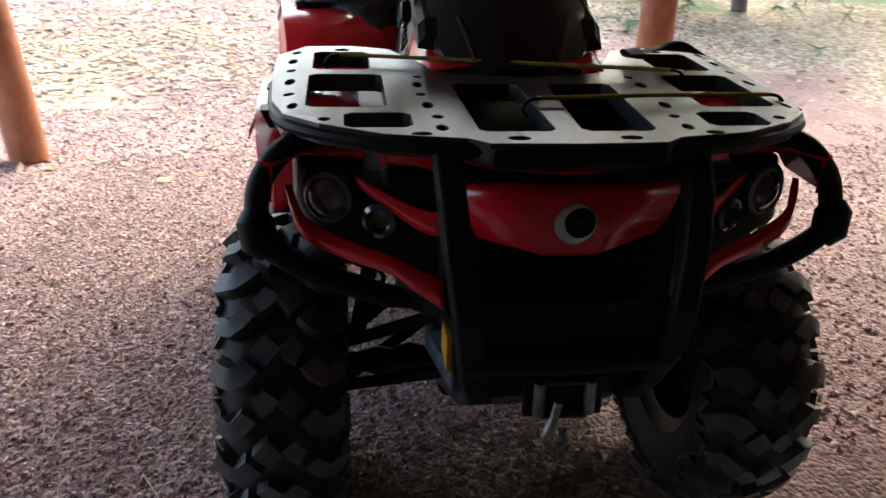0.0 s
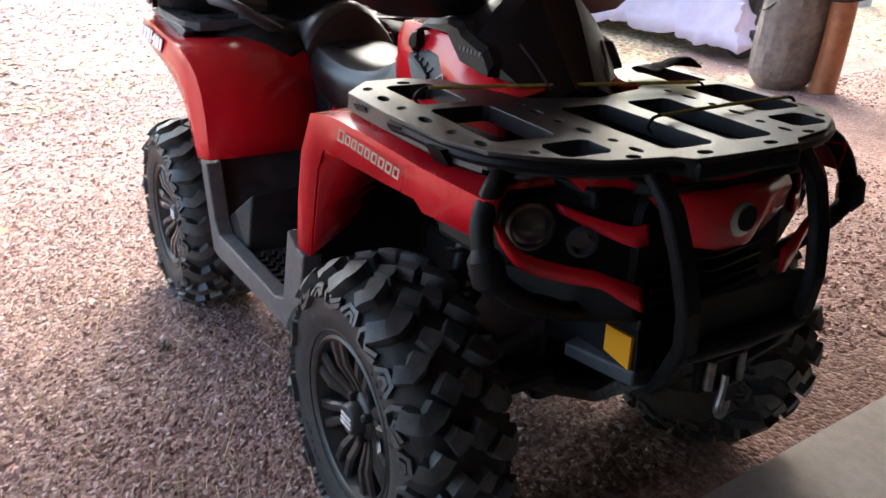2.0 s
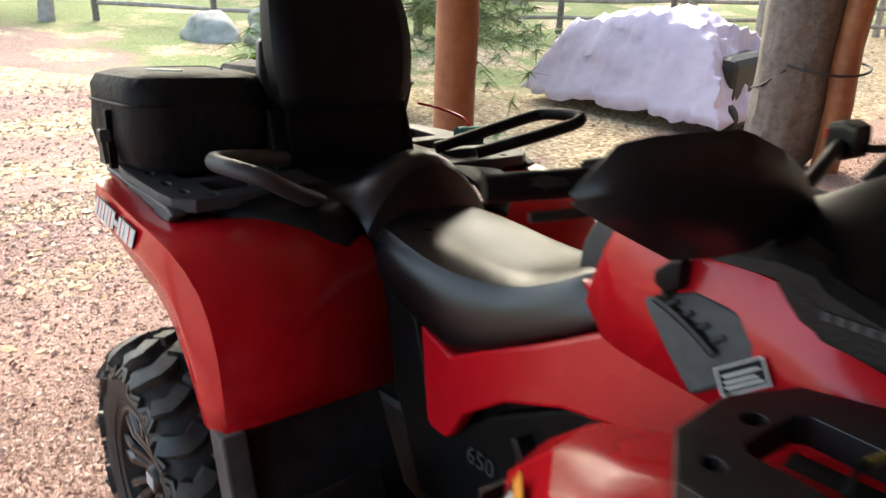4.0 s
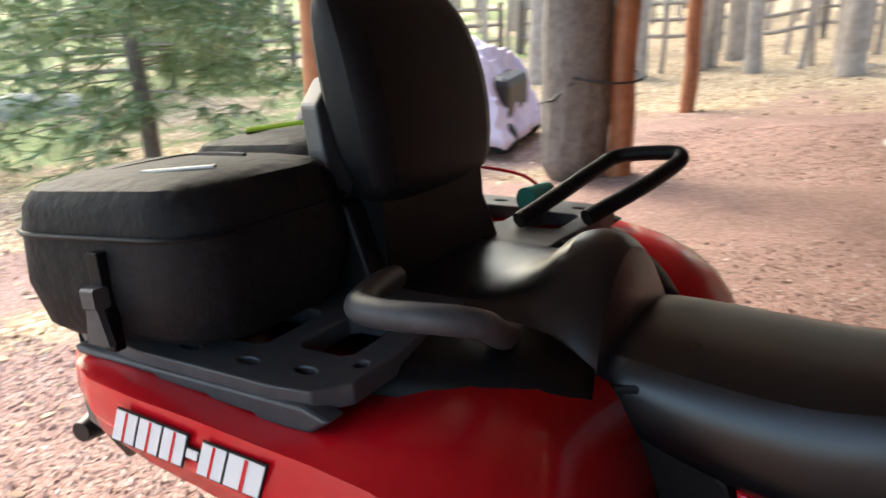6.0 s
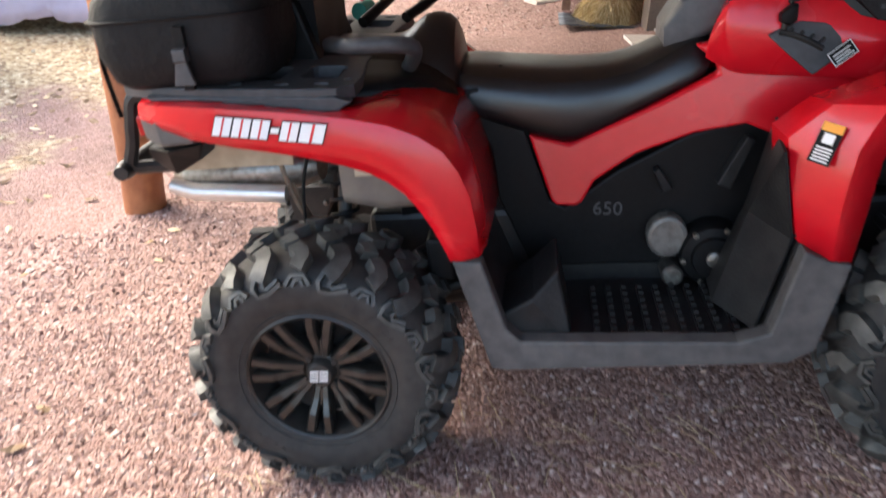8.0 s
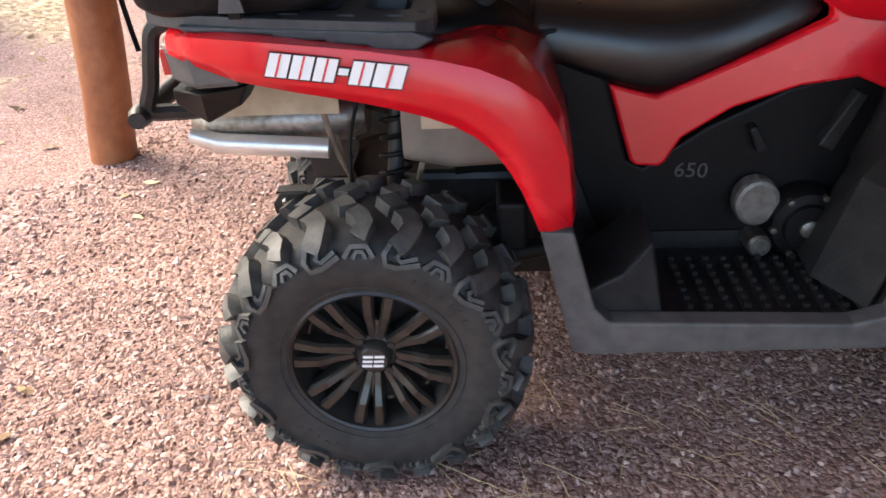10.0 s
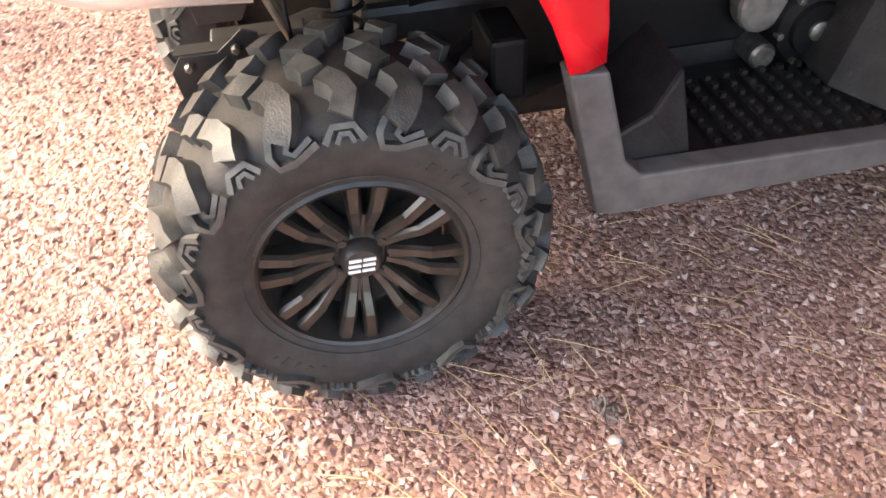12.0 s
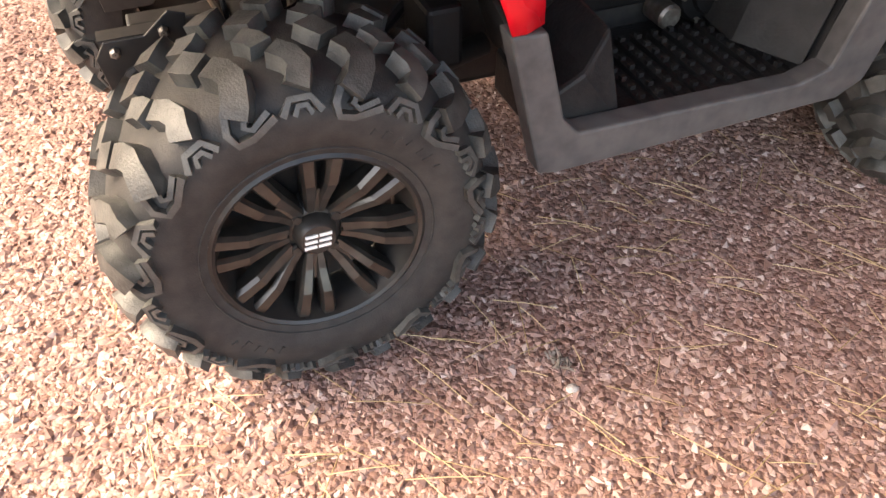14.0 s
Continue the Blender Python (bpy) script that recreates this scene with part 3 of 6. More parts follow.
# skins: each station runs from the wheel-arch edge over the crease to the inner edge
REAR_FENDER = [
    [(-0.325, 0.50, 1.0), (-0.325, 0.505, 1.015), (-0.325, 0.50, 1.035), (-0.325, 0.47, 1.045), (-0.325, 0.22, 1.05)],
    [(-0.175, 0.575, 0.965), (-0.18, 0.583, 1.0), (-0.185, 0.575, 1.042), (-0.185, 0.54, 1.044), (-0.185, 0.22, 1.03)],
    [(0.02, 0.585, 0.928), (0.015, 0.592, 0.97), (0.01, 0.58, 1.022), (0.01, 0.53, 1.018), (0.01, 0.22, 1.0)],
    [(0.12, 0.585, 0.905), (0.125, 0.592, 0.95), (0.12, 0.578, 1.006), (0.12, 0.52, 1.0), (0.12, 0.22, 0.985)],
    [(0.22, 0.58, 0.87), (0.25, 0.585, 0.925), (0.27, 0.565, 0.972), (0.275, 0.51, 0.99), (0.28, 0.22, 1.01)],
    [(0.295, 0.575, 0.815), (0.33, 0.578, 0.865), (0.385, 0.55, 0.902), (0.395, 0.48, 0.915), (0.40, 0.17, 0.95)],
    [(0.35, 0.57, 0.725), (0.385, 0.572, 0.75), (0.44, 0.545, 0.785), (0.452, 0.48, 0.79), (0.46, 0.17, 0.81)],
    [(0.384, 0.565, 0.637), (0.41, 0.567, 0.638), (0.452, 0.545, 0.638), (0.466, 0.48, 0.64), (0.48, 0.17, 0.65)],
]
FRONT_FENDER = [
    [(1.284, 0.54, 0.594), (1.235, 0.553, 0.604), (1.175, 0.505, 0.632), (1.16, 0.40, 0.64)],
    [(1.305, 0.535, 0.72), (1.245, 0.55, 0.735), (1.158, 0.475, 0.75), (1.14, 0.38, 0.76)],
    [(1.32, 0.53, 0.82), (1.265, 0.545, 0.855), (1.15, 0.445, 0.86), (1.135, 0.36, 0.87)],
    [(1.345, 0.525, 0.872), (1.315, 0.54, 0.95), (1.235, 0.455, 0.935), (1.215, 0.36, 0.93)],
    [(1.45, 0.525, 0.873), (1.42, 0.535, 0.962), (1.40, 0.47, 0.975), (1.38, 0.33, 0.97)],
    [(1.60, 0.525, 0.871), (1.60, 0.53, 0.952), (1.60, 0.46, 0.972), (1.60, 0.33, 0.965)],
    [(1.755, 0.52, 0.869), (1.745, 0.525, 0.940), (1.70, 0.44, 0.965), (1.70, 0.33, 0.955)],
    [(1.785, 0.52, 0.852), (1.785, 0.52, 0.934), (1.755, 0.45, 0.938), (1.755, 0.33, 0.94)],
    [(1.94, 0.505, 0.85), (1.952, 0.50, 0.92), (1.91, 0.435, 0.938), (1.91, 0.33, 0.93)],
    [(1.955, 0.485, 0.85), (1.965, 0.478, 0.917), (1.93, 0.43, 0.928), (1.93, 0.33, 0.92)],
]
for ws in (-1, 1):
    part("rear_fender", panel(REAR_FENDER, ws, 2), RED, atv, "glossy red moulded rear fender", smooth=True, thick=0.005)
    ff = part("front_fender", panel(FRONT_FENDER, ws, 1), RED, atv, "glossy red moulded front fender", smooth=True, thick=0.006)
    ff.data.set_sharp_from_angle(angle=radians(22))
    part("fender_inner_face", panel([[(1.284, 0.535, 0.60), (1.20, 0.36, 0.655)], [(1.305, 0.53, 0.72), (1.24, 0.34, 0.74)], [(1.32, 0.525, 0.82), (1.30, 0.32, 0.80)], [(1.345, 0.52, 0.87), (1.36, 0.32, 0.845)], [(1.50, 0.52, 0.871), (1.50, 0.46, 0.865)]], ws, 2), RED, atv, "red inner face of the wheel arch", smooth=True, thick=0.004)
    part("fender_liner", sheet(mirrored([[(1.17, 0.50, 0.64), (1.17, 0.30, 0.62)], [(1.20, 0.47, 0.86), (1.22, 0.28, 0.86)], [(1.40, 0.47, 0.94), (1.40, 0.27, 0.93)], [(1.60, 0.47, 0.94), (1.60, 0.27, 0.92)], [(1.90, 0.43, 0.88), (1.90, 0.25, 0.84)]], ws)), BLACK, atv, thick=0.004)
    # red body side below the seat, swept up to the dash
    side = [(0.567, 0.811), (0.622, 0.63), (0.636, 0.616), (0.69, 0.614), (0.706, 0.624), (0.74, 0.682), (0.85, 0.752), (0.996, 0.801), (1.121, 0.82), (1.24, 0.768), (1.33, 0.80), (1.40, 0.90), (1.40, 0.98), (1.30, 0.99), (1.18, 1.03), (1.10, 1.035), (0.993, 1.018), (1.045, 0.975), (1.05, 0.948), (0.922, 0.887), (0.80, 0.834), (0.678, 0.782)]
    bm = bmesh.new()
    add_prism(bm, side, "y", ws * 0.12, ws * 0.16)
    for v in bm.verts:
        v.co.y += ws * (0.0774 + 0.06 * v.co.x - 0.135 * v.co.z)
    part("side_panel", bm, RED, atv, "glossy red side panel under the seat", bevel=0.008)
    # raised red shroud beside the dash
    rows = [[(1.015, 0.165, 0.99), (1.022, 0.16, 1.03), (1.035, 0.145, 1.06), (1.05, 0.10, 1.065)],
            [(1.05, 0.18, 0.97), (1.052, 0.172, 1.075), (1.062, 0.158, 1.105), (1.07, 0.10, 1.115)],
            [(1.11, 0.20, 0.95), (1.09, 0.185, 1.08), (1.10, 0.17, 1.125), (1.12, 0.10, 1.13)],
            [(1.36, 0.225, 0.93), (1.36, 0.20, 1.04), (1.36, 0.175, 1.10), (1.38, 0.10, 1.11)],
            [(1.46, 0.232, 0.915), (1.46, 0.215, 1.01), (1.46, 0.18, 1.05), (1.46, 0.10, 1.06)],
            [(1.64, 0.24, 0.90), (1.63, 0.225, 0.965), (1.61, 0.18, 1.01), (1.60, 0.10, 1.02)]]
    part("dash_shroud", panel(rows, ws), RED, atv, "red shroud beside the dash", smooth=True, thick=0.006)
    # footwell: sill, ramps and floor
    sill = [(0.386, 0.632), (0.455, 0.628), (0.505, 0.445), (0.54, 0.408), (1.05, 0.398), (1.12, 0.42), (1.178, 0.632), (1.235, 0.602), (1.282, 0.594), (1.225, 0.37), (1.165, 0.337), (0.50, 0.325), (0.462, 0.332)]
    bm = bmesh.new()
    add_prism(bm, sill, "y", ws * 0.505, ws * 0.558)
    part("foot_sill", bm, SILL, atv, "scuffed grey plastic sill round the footwell", bevel=0.006)
    bm = sheet(mirrored([[(0.40, 0.52, 0.62), (0.44, 0.20, 0.66)], [(0.49, 0.52, 0.43), (0.52, 0.18, 0.42)], [(0.55, 0.52, 0.375), (0.58, 0.16, 0.365)], [(1.10, 0.52, 0.375), (1.10, 0.16, 0.365)], [(1.13, 0.51, 0.43), (1.15, 0.16, 0.44)], [(1.185, 0.50, 0.63), (1.20, 0.16, 0.66)], [(1.16, 0.46, 0.80), (1.20, 0.16, 0.84)]], ws))
    part("footwell", bm, DUSTY, atv, "dusty black plastic footwell", thick=0.008)
    bm = bmesh.new()
    for k in range(9):
        x = 0.72 + 0.042 * k
        add_box(bm, (x, min(ws * 0.24, ws * 0.50), 0.372), (x + 0.016, max(ws * 0.24, ws * 0.50), 0.390))
        for j in range(7):
            o = 0.255 + 0.036 * j
            add_box(bm, (x + 0.002, ws * o - 0.006, 0.388), (x + 0.014, ws * o + 0.006, 0.400))
    part("foot_peg", bm, CHASSIS, atv, "toothed black foot rest bars")
    bm = bmesh.new()
    add_loft(bm, mirrored([[(0.48, 0.505, 0.37), (0.48, 0.30, 0.37), (0.48, 0.30, 0.46), (0.48, 0.505, 0.45)], [(0.57, 0.505, 0.37), (0.57, 0.30, 0.37), (0.57, 0.30, 0.52), (0.57, 0.505, 0.50)], [(0.665, 0.505, 0.37), (0.665, 0.30, 0.37), (0.632, 0.30, 0.575), (0.635, 0.47, 0.56)]], ws))
    part("passenger_footrest", bm, DUSTY, atv, "dusty black raised passenger foot rest", bevel=0.008)

HOSE = material("tan_hose", (0.22, 0.15, 0.09), 0.6, color2=(0.14, 0.10, 0.07), scale=40)
# belly, engine and black inner panels
part("frame", box((0.10, -0.164, 0.30), (1.72, 0.164, 0.60)), CHASSIS, atv, "black steel frame and belly", bevel=0.02)

bm = loft([rounded(0.16, 0.5, 0.9, 0.04, 0.20), rounded(0.15, 0.5, 0.93, 0.04, 0.40), rounded(0.125, 0.5, 0.80, 0.04, 0.70), rounded(0.13, 0.5, 0.88, 0.04, 1.0), rounded(0.14, 0.5, 0.97, 0.04, 1.36)])
part("engine_cover", bm, BLACK, atv, "black plastic covers over the engine", smooth=True)
for ws in (-1, 1):
    bm = bmesh.new()
    add_prism(bm, [(0.335, 0.93), (0.44, 0.95), (0.56, 0.82), (0.62, 0.62), (0.66, 0.60), (0.80, 0.70), (0.98, 0.79), (1.12, 0.825), (1.245, 0.77), (1.20, 0.52), (1.10, 0.42), (0.56, 0.42), (0.475, 0.64), (0.465, 0.78), (0.40, 0.89)], "y", ws * 0.12, ws * 0.168)
    ep = part("engine_panel", bm, BLACK, atv, "black engine side panel", bevel=0.008)
    for x0, z0, x1, z1, w in ((1.072, 0.655, 1.134, 0.785, 0.020), (0.93, 0.65, 0.90, 0.71, 0.014), (1.15, 0.62, 1.20, 0.76, 0.006)):
        d = V3((x1 - x0, 0, z1 - z0)).normalized()
        nrm = V3((-d.z, 0, d.x)) * w
        bm = bmesh.new()
        add_prism(bm, [(x0 - nrm.x, z0 - nrm.z), (x1 - nrm.x * 0.6, z1 - nrm.z * 0.6), (x1 + nrm.x * 0.6, z1 + nrm.z * 0.6), (x0 + nrm.x, z0 + nrm.z)], "y", ws * 0.165, ws * 0.205)
        part("panel_rib", bm, DUSTY, ep, bevel=0.004)
    part("knee_panel", sheet(mirrored([[(1.14, 0.48, 0.84), (1.16, 0.30, 0.85), (1.19, 0.20, 0.80)], [(1.17, 0.49, 0.63), (1.11, 0.34, 0.64), (1.13, 0.21, 0.60)], [(1.10, 0.50, 0.40), (1.03, 0.36, 0.40), (1.04, 0.22, 0.40)]], ws)), DUSTY, atv, "scuffed black knee guard of the footwell", thick=0.006)


def make_magneto(s):
    """Round alloy engine cover with bolts, on the side s."""
    m = new("engine_side_cover")
    m.parent = atv
    m.location = (1.05, s * 0.19, 0.468)
    m.rotation_euler = (0, 0, 0 if s < 0 else math.pi)
    bm = bmesh.new()
    add_lathe(bm, [(0.092, 0.02), (0.092, -0.03), (0.082, -0.045), (0.060, -0.05), (0.056, -0.062), (0.001, -0.064)], 28)
    part("cover_disc", bm, BLACK, m, smooth=True)
    bm = bmesh.new()
    add_lathe(bm, [(0.023, -0.05), (0.022, -0.070), (0.016, -0.074), (0.001, -0.074)], 20)
    part("inspection_plug", bm, STEEL, m, "worn steel inspection plug", smooth=True)
    for k in range(6):
        a = k * math.pi / 3 + 0.4
        bm = bmesh.new()
        add_lathe(bm, [(0.008, -0.03), (0.008, -0.055), (0.001, -0.056)], 6)
        b = part("bolt", bm, STEEL, m)
        b.location = (0.080 * math.sin(a), 0, 0.080 * math.cos(a))
    bm = bmesh.new()
    add_loft(bm, [[(-0.12 + 0.055 * math.cos(a), y, 0.055 + 0.062 * math.sin(a)) for a in [2 * math.pi * i / 16 for i in range(16)]] for y in (0.02, -0.035)])
    part("starter_housing", bm, CASTING, m, "dull cast alloy housing", bevel=0.012)
    bm = bmesh.new()
    add_lathe(bm, [(0.030, 0.02), (0.030, -0.045), (0.024, -0.052), (0.001, -0.052)], 16)
    o = part("oil_filter_cap", bm, STEEL, m, "dull steel filter cap", smooth=True)
    o.location = (-0.105, 0, -0.055)


make_magneto(-1)
part("displacement_mark", text_mesh("650", 0.055, 0.001, frame_at((0.775, -0.1725, 0.592), (1, 0, -0.06), (0, 0, 1))), GREY, atv, "grey raised number on the engine panel")

# seats
SEAT = []
for x, zt, hw, zb, hb in ((0.33, 1.0, 0.15, 0.885, 0.16), (0.42, 1.0, 0.165, 0.86, 0.168), (0.52, 0.985, 0.182, 0.825, 0.175), (0.62, 0.973, 0.184, 0.79, 0.170), (0.685, 0.968, 0.180, 0.766, 0.166), (0.80, 0.967, 0.158, 0.82, 0.158), (0.88, 0.988, 0.148, 0.86, 0.155), (0.96, 1.03, 0.138, 0.897, 0.15), (1.02, 1.055, 0.12, 0.925, 0.142), (1.05, 1.04, 0.10, 0.95, 0.13)):
    sh = zb + (zt - zb) * 0.55
    SEAT.append([(x, hb, zb), (x, hb + 0.006, zb + 0.02), (x, hw + 0.006, sh), (x, hw * 0.9, zt - 0.016), (x, hw * 0.5, zt), (x, 0, zt - 0.001), (x, -hw * 0.5, zt), (x, -hw * 0.9, zt - 0.016), (x, -hw - 0.006, sh), (x, -hb - 0.006, zb + 0.02), (x, -hb, zb)])
seat = part("driver_seat", loft(SEAT), VINYL, atv, "black vinyl driver seat", smooth=True, subsurf=1)
for ws in (-1, 1):
    part("seat_seam", tube([(0.36, ws * 0.138, 0.972), (0.50, ws * 0.146, 0.957), (0.68, ws * 0.145, 0.936), (0.82, ws * 0.134, 0.944), (0.98, ws * 0.110, 1.012)], 0.003, 6), VINYL, seat)
REAR_SEAT = []
for x, zt, hw, zb, arch in ((-0.06, 1.08, 0.17, 1.0, 0.01), (0.05, 1.065, 0.19, 0.97, 0.0), (0.15, 1.055, 0.20, 0.94, 0.0), (0.22, 1.065, 0.20, 0.92, 0.02), (0.265, 1.10, 0.20, 0.90, 0.08), (0.30, 1.135, 0.198, 0.88, 0.13), (0.35, 1.138, 0.195, 0.86, 0.15), (0.385, 1.118, 0.188, 0.86, 0.14), (0.402, 1.04, 0.16, 0.87, 0.09)):
    REAR_SEAT.append([(x, hw, zb), (x, hw + 0.005, zb + 0.03), (x, hw - 0.005, zt - arch - 0.03), (x, hw * 0.8, zt - arch * 0.75), (x, hw * 0.42, zt - arch * 0.2), (x, 0, zt), (x, -hw * 0.42, zt - arch * 0.2), (x, -hw * 0.8, zt - arch * 0.75), (x, -hw + 0.005, zt - arch - 0.03), (x, -hw - 0.005, zb + 0.03), (x, -hw, zb)])
part("passenger_seat", loft(REAR_SEAT), VINYL, atv, "black vinyl raised passenger seat", smooth=True, subsurf=1)
part("seat_base", loft([rounded(0.18, 0.84, 0.98, 0.03, -0.05), rounded(0.18, 0.82, 0.95, 0.03, 0.2), rounded(0.15, 0.78, 0.89, 0.03, 0.44)]), BLACK, atv, smooth=True)

for ws in (-1, 1):
    part("seat_side_cover", panel([[(0.12, 0.20, 1.05), (0.12, 0.38, 1.035), (0.12, 0.42, 1.005)], [(0.24, 0.20, 1.04), (0.24, 0.35, 1.02), (0.24, 0.39, 0.995)], [(0.32, 0.19, 1.02), (0.33, 0.28, 1.0), (0.335, 0.33, 0.965)], [(0.385, 0.18, 0.97), (0.395, 0.22, 0.95), (0.405, 0.25, 0.925)]], ws), BLACK, atv, "black plastic cover beside the passenger seat", smooth=True, thick=0.006)

for ws in (-1, 1):
    tab = part("seat_release_tab", loft([[(x, ws * (o - 0.11), z + 0.01), (x, ws * (o + 0.02), z - 0.01), (x + 0.014, ws * (o + 0.022), z - 0.06), (x + 0.014, ws * (o - 0.11), z - 0.05)] for x, o, z in ((0.27, 0.40, 1.0), (0.325, 0.412, 0.975), (0.375, 0.41, 0.935))]), BLACK, atv, "black plastic tab beside the seat", bevel=0.006)
    for o in (0.40, 0.435):
        bm = bmesh.new()
        add_lathe(bm, [(0.007, 0.0), (0.007, -0.006), (0.001, -0.008)], 8)
        b = part("bolt", bm, STEEL, tab)
        b.location, b.rotation_euler = (0.392, ws * (o - 0.01), 0.895), (0, 0, radians(90))

# backrest: padded board leaning back, with a grey shell behind
BACK = []
for z, xf, xb, hw in ((1.19, 0.05, -0.005, 0.17), (1.215, 0.064, -0.02, 0.192), (1.32, 0.067, -0.045, 0.206), (1.42, 0.052, -0.06, 0.202), (1.495, 0.022, -0.07, 0.188), (1.53, -0.005, -0.075, 0.168), (1.547, -0.03, -0.07, 0.13)):
    c = 0.022
    BACK.append([(xf - c, hw, z), (xf, hw - c, z), (xf + 0.008, 0, z), (xf, -hw + c, z), (xf - c, -hw, z), (xb + c, -hw, z), (xb, -hw + c, z), (xb, hw - c, z), (xb + c, hw, z)])
part("backrest", loft(BACK), BACKVINYL, atv, "tall padded black vinyl backrest", smooth=True, subsurf=1)
SHELL = []
for z, x, hw in ((1.06, -0.07, 0.17), (1.19, -0.055, 0.19), (1.29, -0.062, 0.196), (1.36, -0.075, 0.185), (1.40, -0.085, 0.13)):
    SHELL.append([(x + 0.03, hw + 0.012, z), (x - 0.015, hw, z), (x - 0.03, 0, z), (x - 0.015, -hw, z), (x + 0.03, -hw - 0.012, z), (x + 0.02, 0, z)])
part("backrest_shell", loft(SHELL), GREY, atv, "grey plastic shell behind the backrest", bevel=0.006)
part("seat_back_filler", loft([rounded(0.16, 1.0, 1.235, 0.03, -0.03), rounded(0.165, 1.0, 1.225, 0.03, 0.035)]), BLACK, atv, "black padded filler under the backrest", smooth=True)
for ws in (-1, 1):
    part("backrest_arm", loft([[(x, ws * o, z) for x, o, z in r] for r in (((-0.04, 0.15, 1.03), (0.05, 0.15, 1.02), (0.05, 0.205, 1.02), (-0.04, 0.205, 1.03)), ((-0.05, 0.15, 1.10), (0.03, 0.15, 1.09), (0.03, 0.208, 1.09), (-0.05, 0.208, 1.10)), ((-0.085, 0.15, 1.215), (-0.005, 0.15, 1.205), (-0.005, 0.205, 1.205), (-0.085, 0.205, 1.215)))]), BLACK, atv, "black backrest support bracket", bevel=0.008)
    # grab handles beside the passenger seat
    gx = [(0.27, 0.22, 1.02), (0.30, 0.30, 1.06), (0.315, 0.37, 1.10), (0.28, 0.412, 1.118), (0.22, 0.425, 1.122), (0.17, 0.415, 1.122), (0.14, 0.37, 1.117), (0.10, 0.28, 1.105), (0.07, 0.20, 1.09)] if ws < 0 else [(0.06, 0.26, 1.07), (0.10, 0.36, 1.10), (0.15, 0.50, 1.14), (0.165, 0.545, 1.15), (0.20, 0.565, 1.155), (0.285, 0.578, 1.155), (0.31, 0.565, 1.148), (0.305, 0.53, 1.135), (0.26, 0.42, 1.105), (0.19, 0.30, 1.07)]
    part("grab_handle", tube(curve_pts([(x, ws * o, z) for x, o, z in gx], 5), 0.0195 if ws < 0 else 0.017, 12), GREY if ws < 0 else BLACK, atv, "smooth grey plastic grab handle" if ws < 0 else "black looped grab handle", smooth=True)

# front rack: a slotted plastic tray with a bowed front edge


def rack_frame(outline, slots, z, t, name, mat, label, holes=()):
    """A flat tray from its outline, with slots and round holes cut through."""
    bm = bmesh.new()
    loops = [outline] + slots + [[(cx + rx * math.cos(2 * math.pi * k / 10), cy + ry * math.sin(2 * math.pi * k / 10)) for k in range(10)] for cx, cy, rx, ry in holes]
    edges = []
    for lp in loops:
        vs = [bm.verts.new((x, y, z(x, y))) for x, y in lp]
        edges += [bm.edges.new((vs[i], vs[(i + 1) % len(vs)])) for i in range(len(vs))]
    bmesh.ops.triangle_fill(bm, use_beauty=True, use_dissolve=False, edges=edges)
    bmesh.ops.recalc_face_normals(bm, faces=bm.faces)
    if sum(f.normal.z for f in bm.faces) < 0:
        bmesh.ops.reverse_faces(bm, faces=bm.faces)
    ext = bmesh.ops.extrude_face_region(bm, geom=list(bm.faces))
    for v in ext["geom"]:
        if isinstance(v, bmesh.types.BMVert):
            v.co.z -= t
    return part(name, bm, mat, atv, label, bevel=0.004)


def slot(x0, x1, y0, y1, skew=0.0, c=0.012):
    """A chamfered slot; skew shifts its front end sideways."""
    return [(x0 + c, y0), (x1 - c, y0 + skew), (x1, y0 + skew + c), (x1, y1 + skew - c), (x1 - c, y1 + skew), (x0 + c, y1), (x0, y1 - c), (x0, y0 + c)]


half = [(1.66, 0.0), (1.62, 0.16), (1.50, 0.215), (1.41, 0.255), (1.375, 0.34), (1.385, 0.44), (1.43, 0.50), (1.60, 0.50), (1.80, 0.487), (1.90, 0.46), (1.965, 0.40), (2.02, 0.30), (2.045, 0.17), (2.07, 0.14), (2.075, 0.0)]
outline = half + [(x, -y) for x, y in reversed(half[1:-1])]
slots, holes = [], []
for ws in (-1, 1):
    def sl(x0, x1, y0, y1, k=0.0):
        a = slot(x0, x1, y0, y1, k)
        return [(x, ws * y) for x, y in a]
    slots += [sl(1.44, 1.60, 0.305, 0.42), sl(1.64, 1.87, 0.285, 0.425), sl(1.905, 1.985, 0.25, 0.36), sl(1.71, 2.01, 0.03, 0.155, -0.008)]
    holes += [(1.66, ws * 0.215, 0.010, 0.009), (1.72, ws * 0.22, 0.020, 0.010), (1.79, ws * 0.22, 0.010, 0.010), (1.86, ws * 0.215, 0.020, 0.010), (1.93, ws * 0.205, 0.010, 0.010), (1.99, ws * 0.205, 0.016, 0.010), (1.44, ws * 0.458, 0.012, 0.010), (1.52, ws * 0.462, 0.020, 0.010), (1.60, ws * 0.462, 0.010, 0.010), (1.69, ws * 0.460, 0.022, 0.010), (1.78, ws * 0.457, 0.010, 0.010), (1.86, ws * 0.447, 0.018, 0.009), (1.94, ws * 0.392, 0.010, 0.010), (1.42, ws * 0.36, 0.012, 0.016), (2.02, ws * 0.24, 0.010, 0.016), (2.045, ws * 0.09, 0.010, 0.018)]


def rack_z(x, y):
    return 1.022 - 0.07 * (x - 1.43) - 0.010 * max(0, abs(y) - 0.44) / 0.06


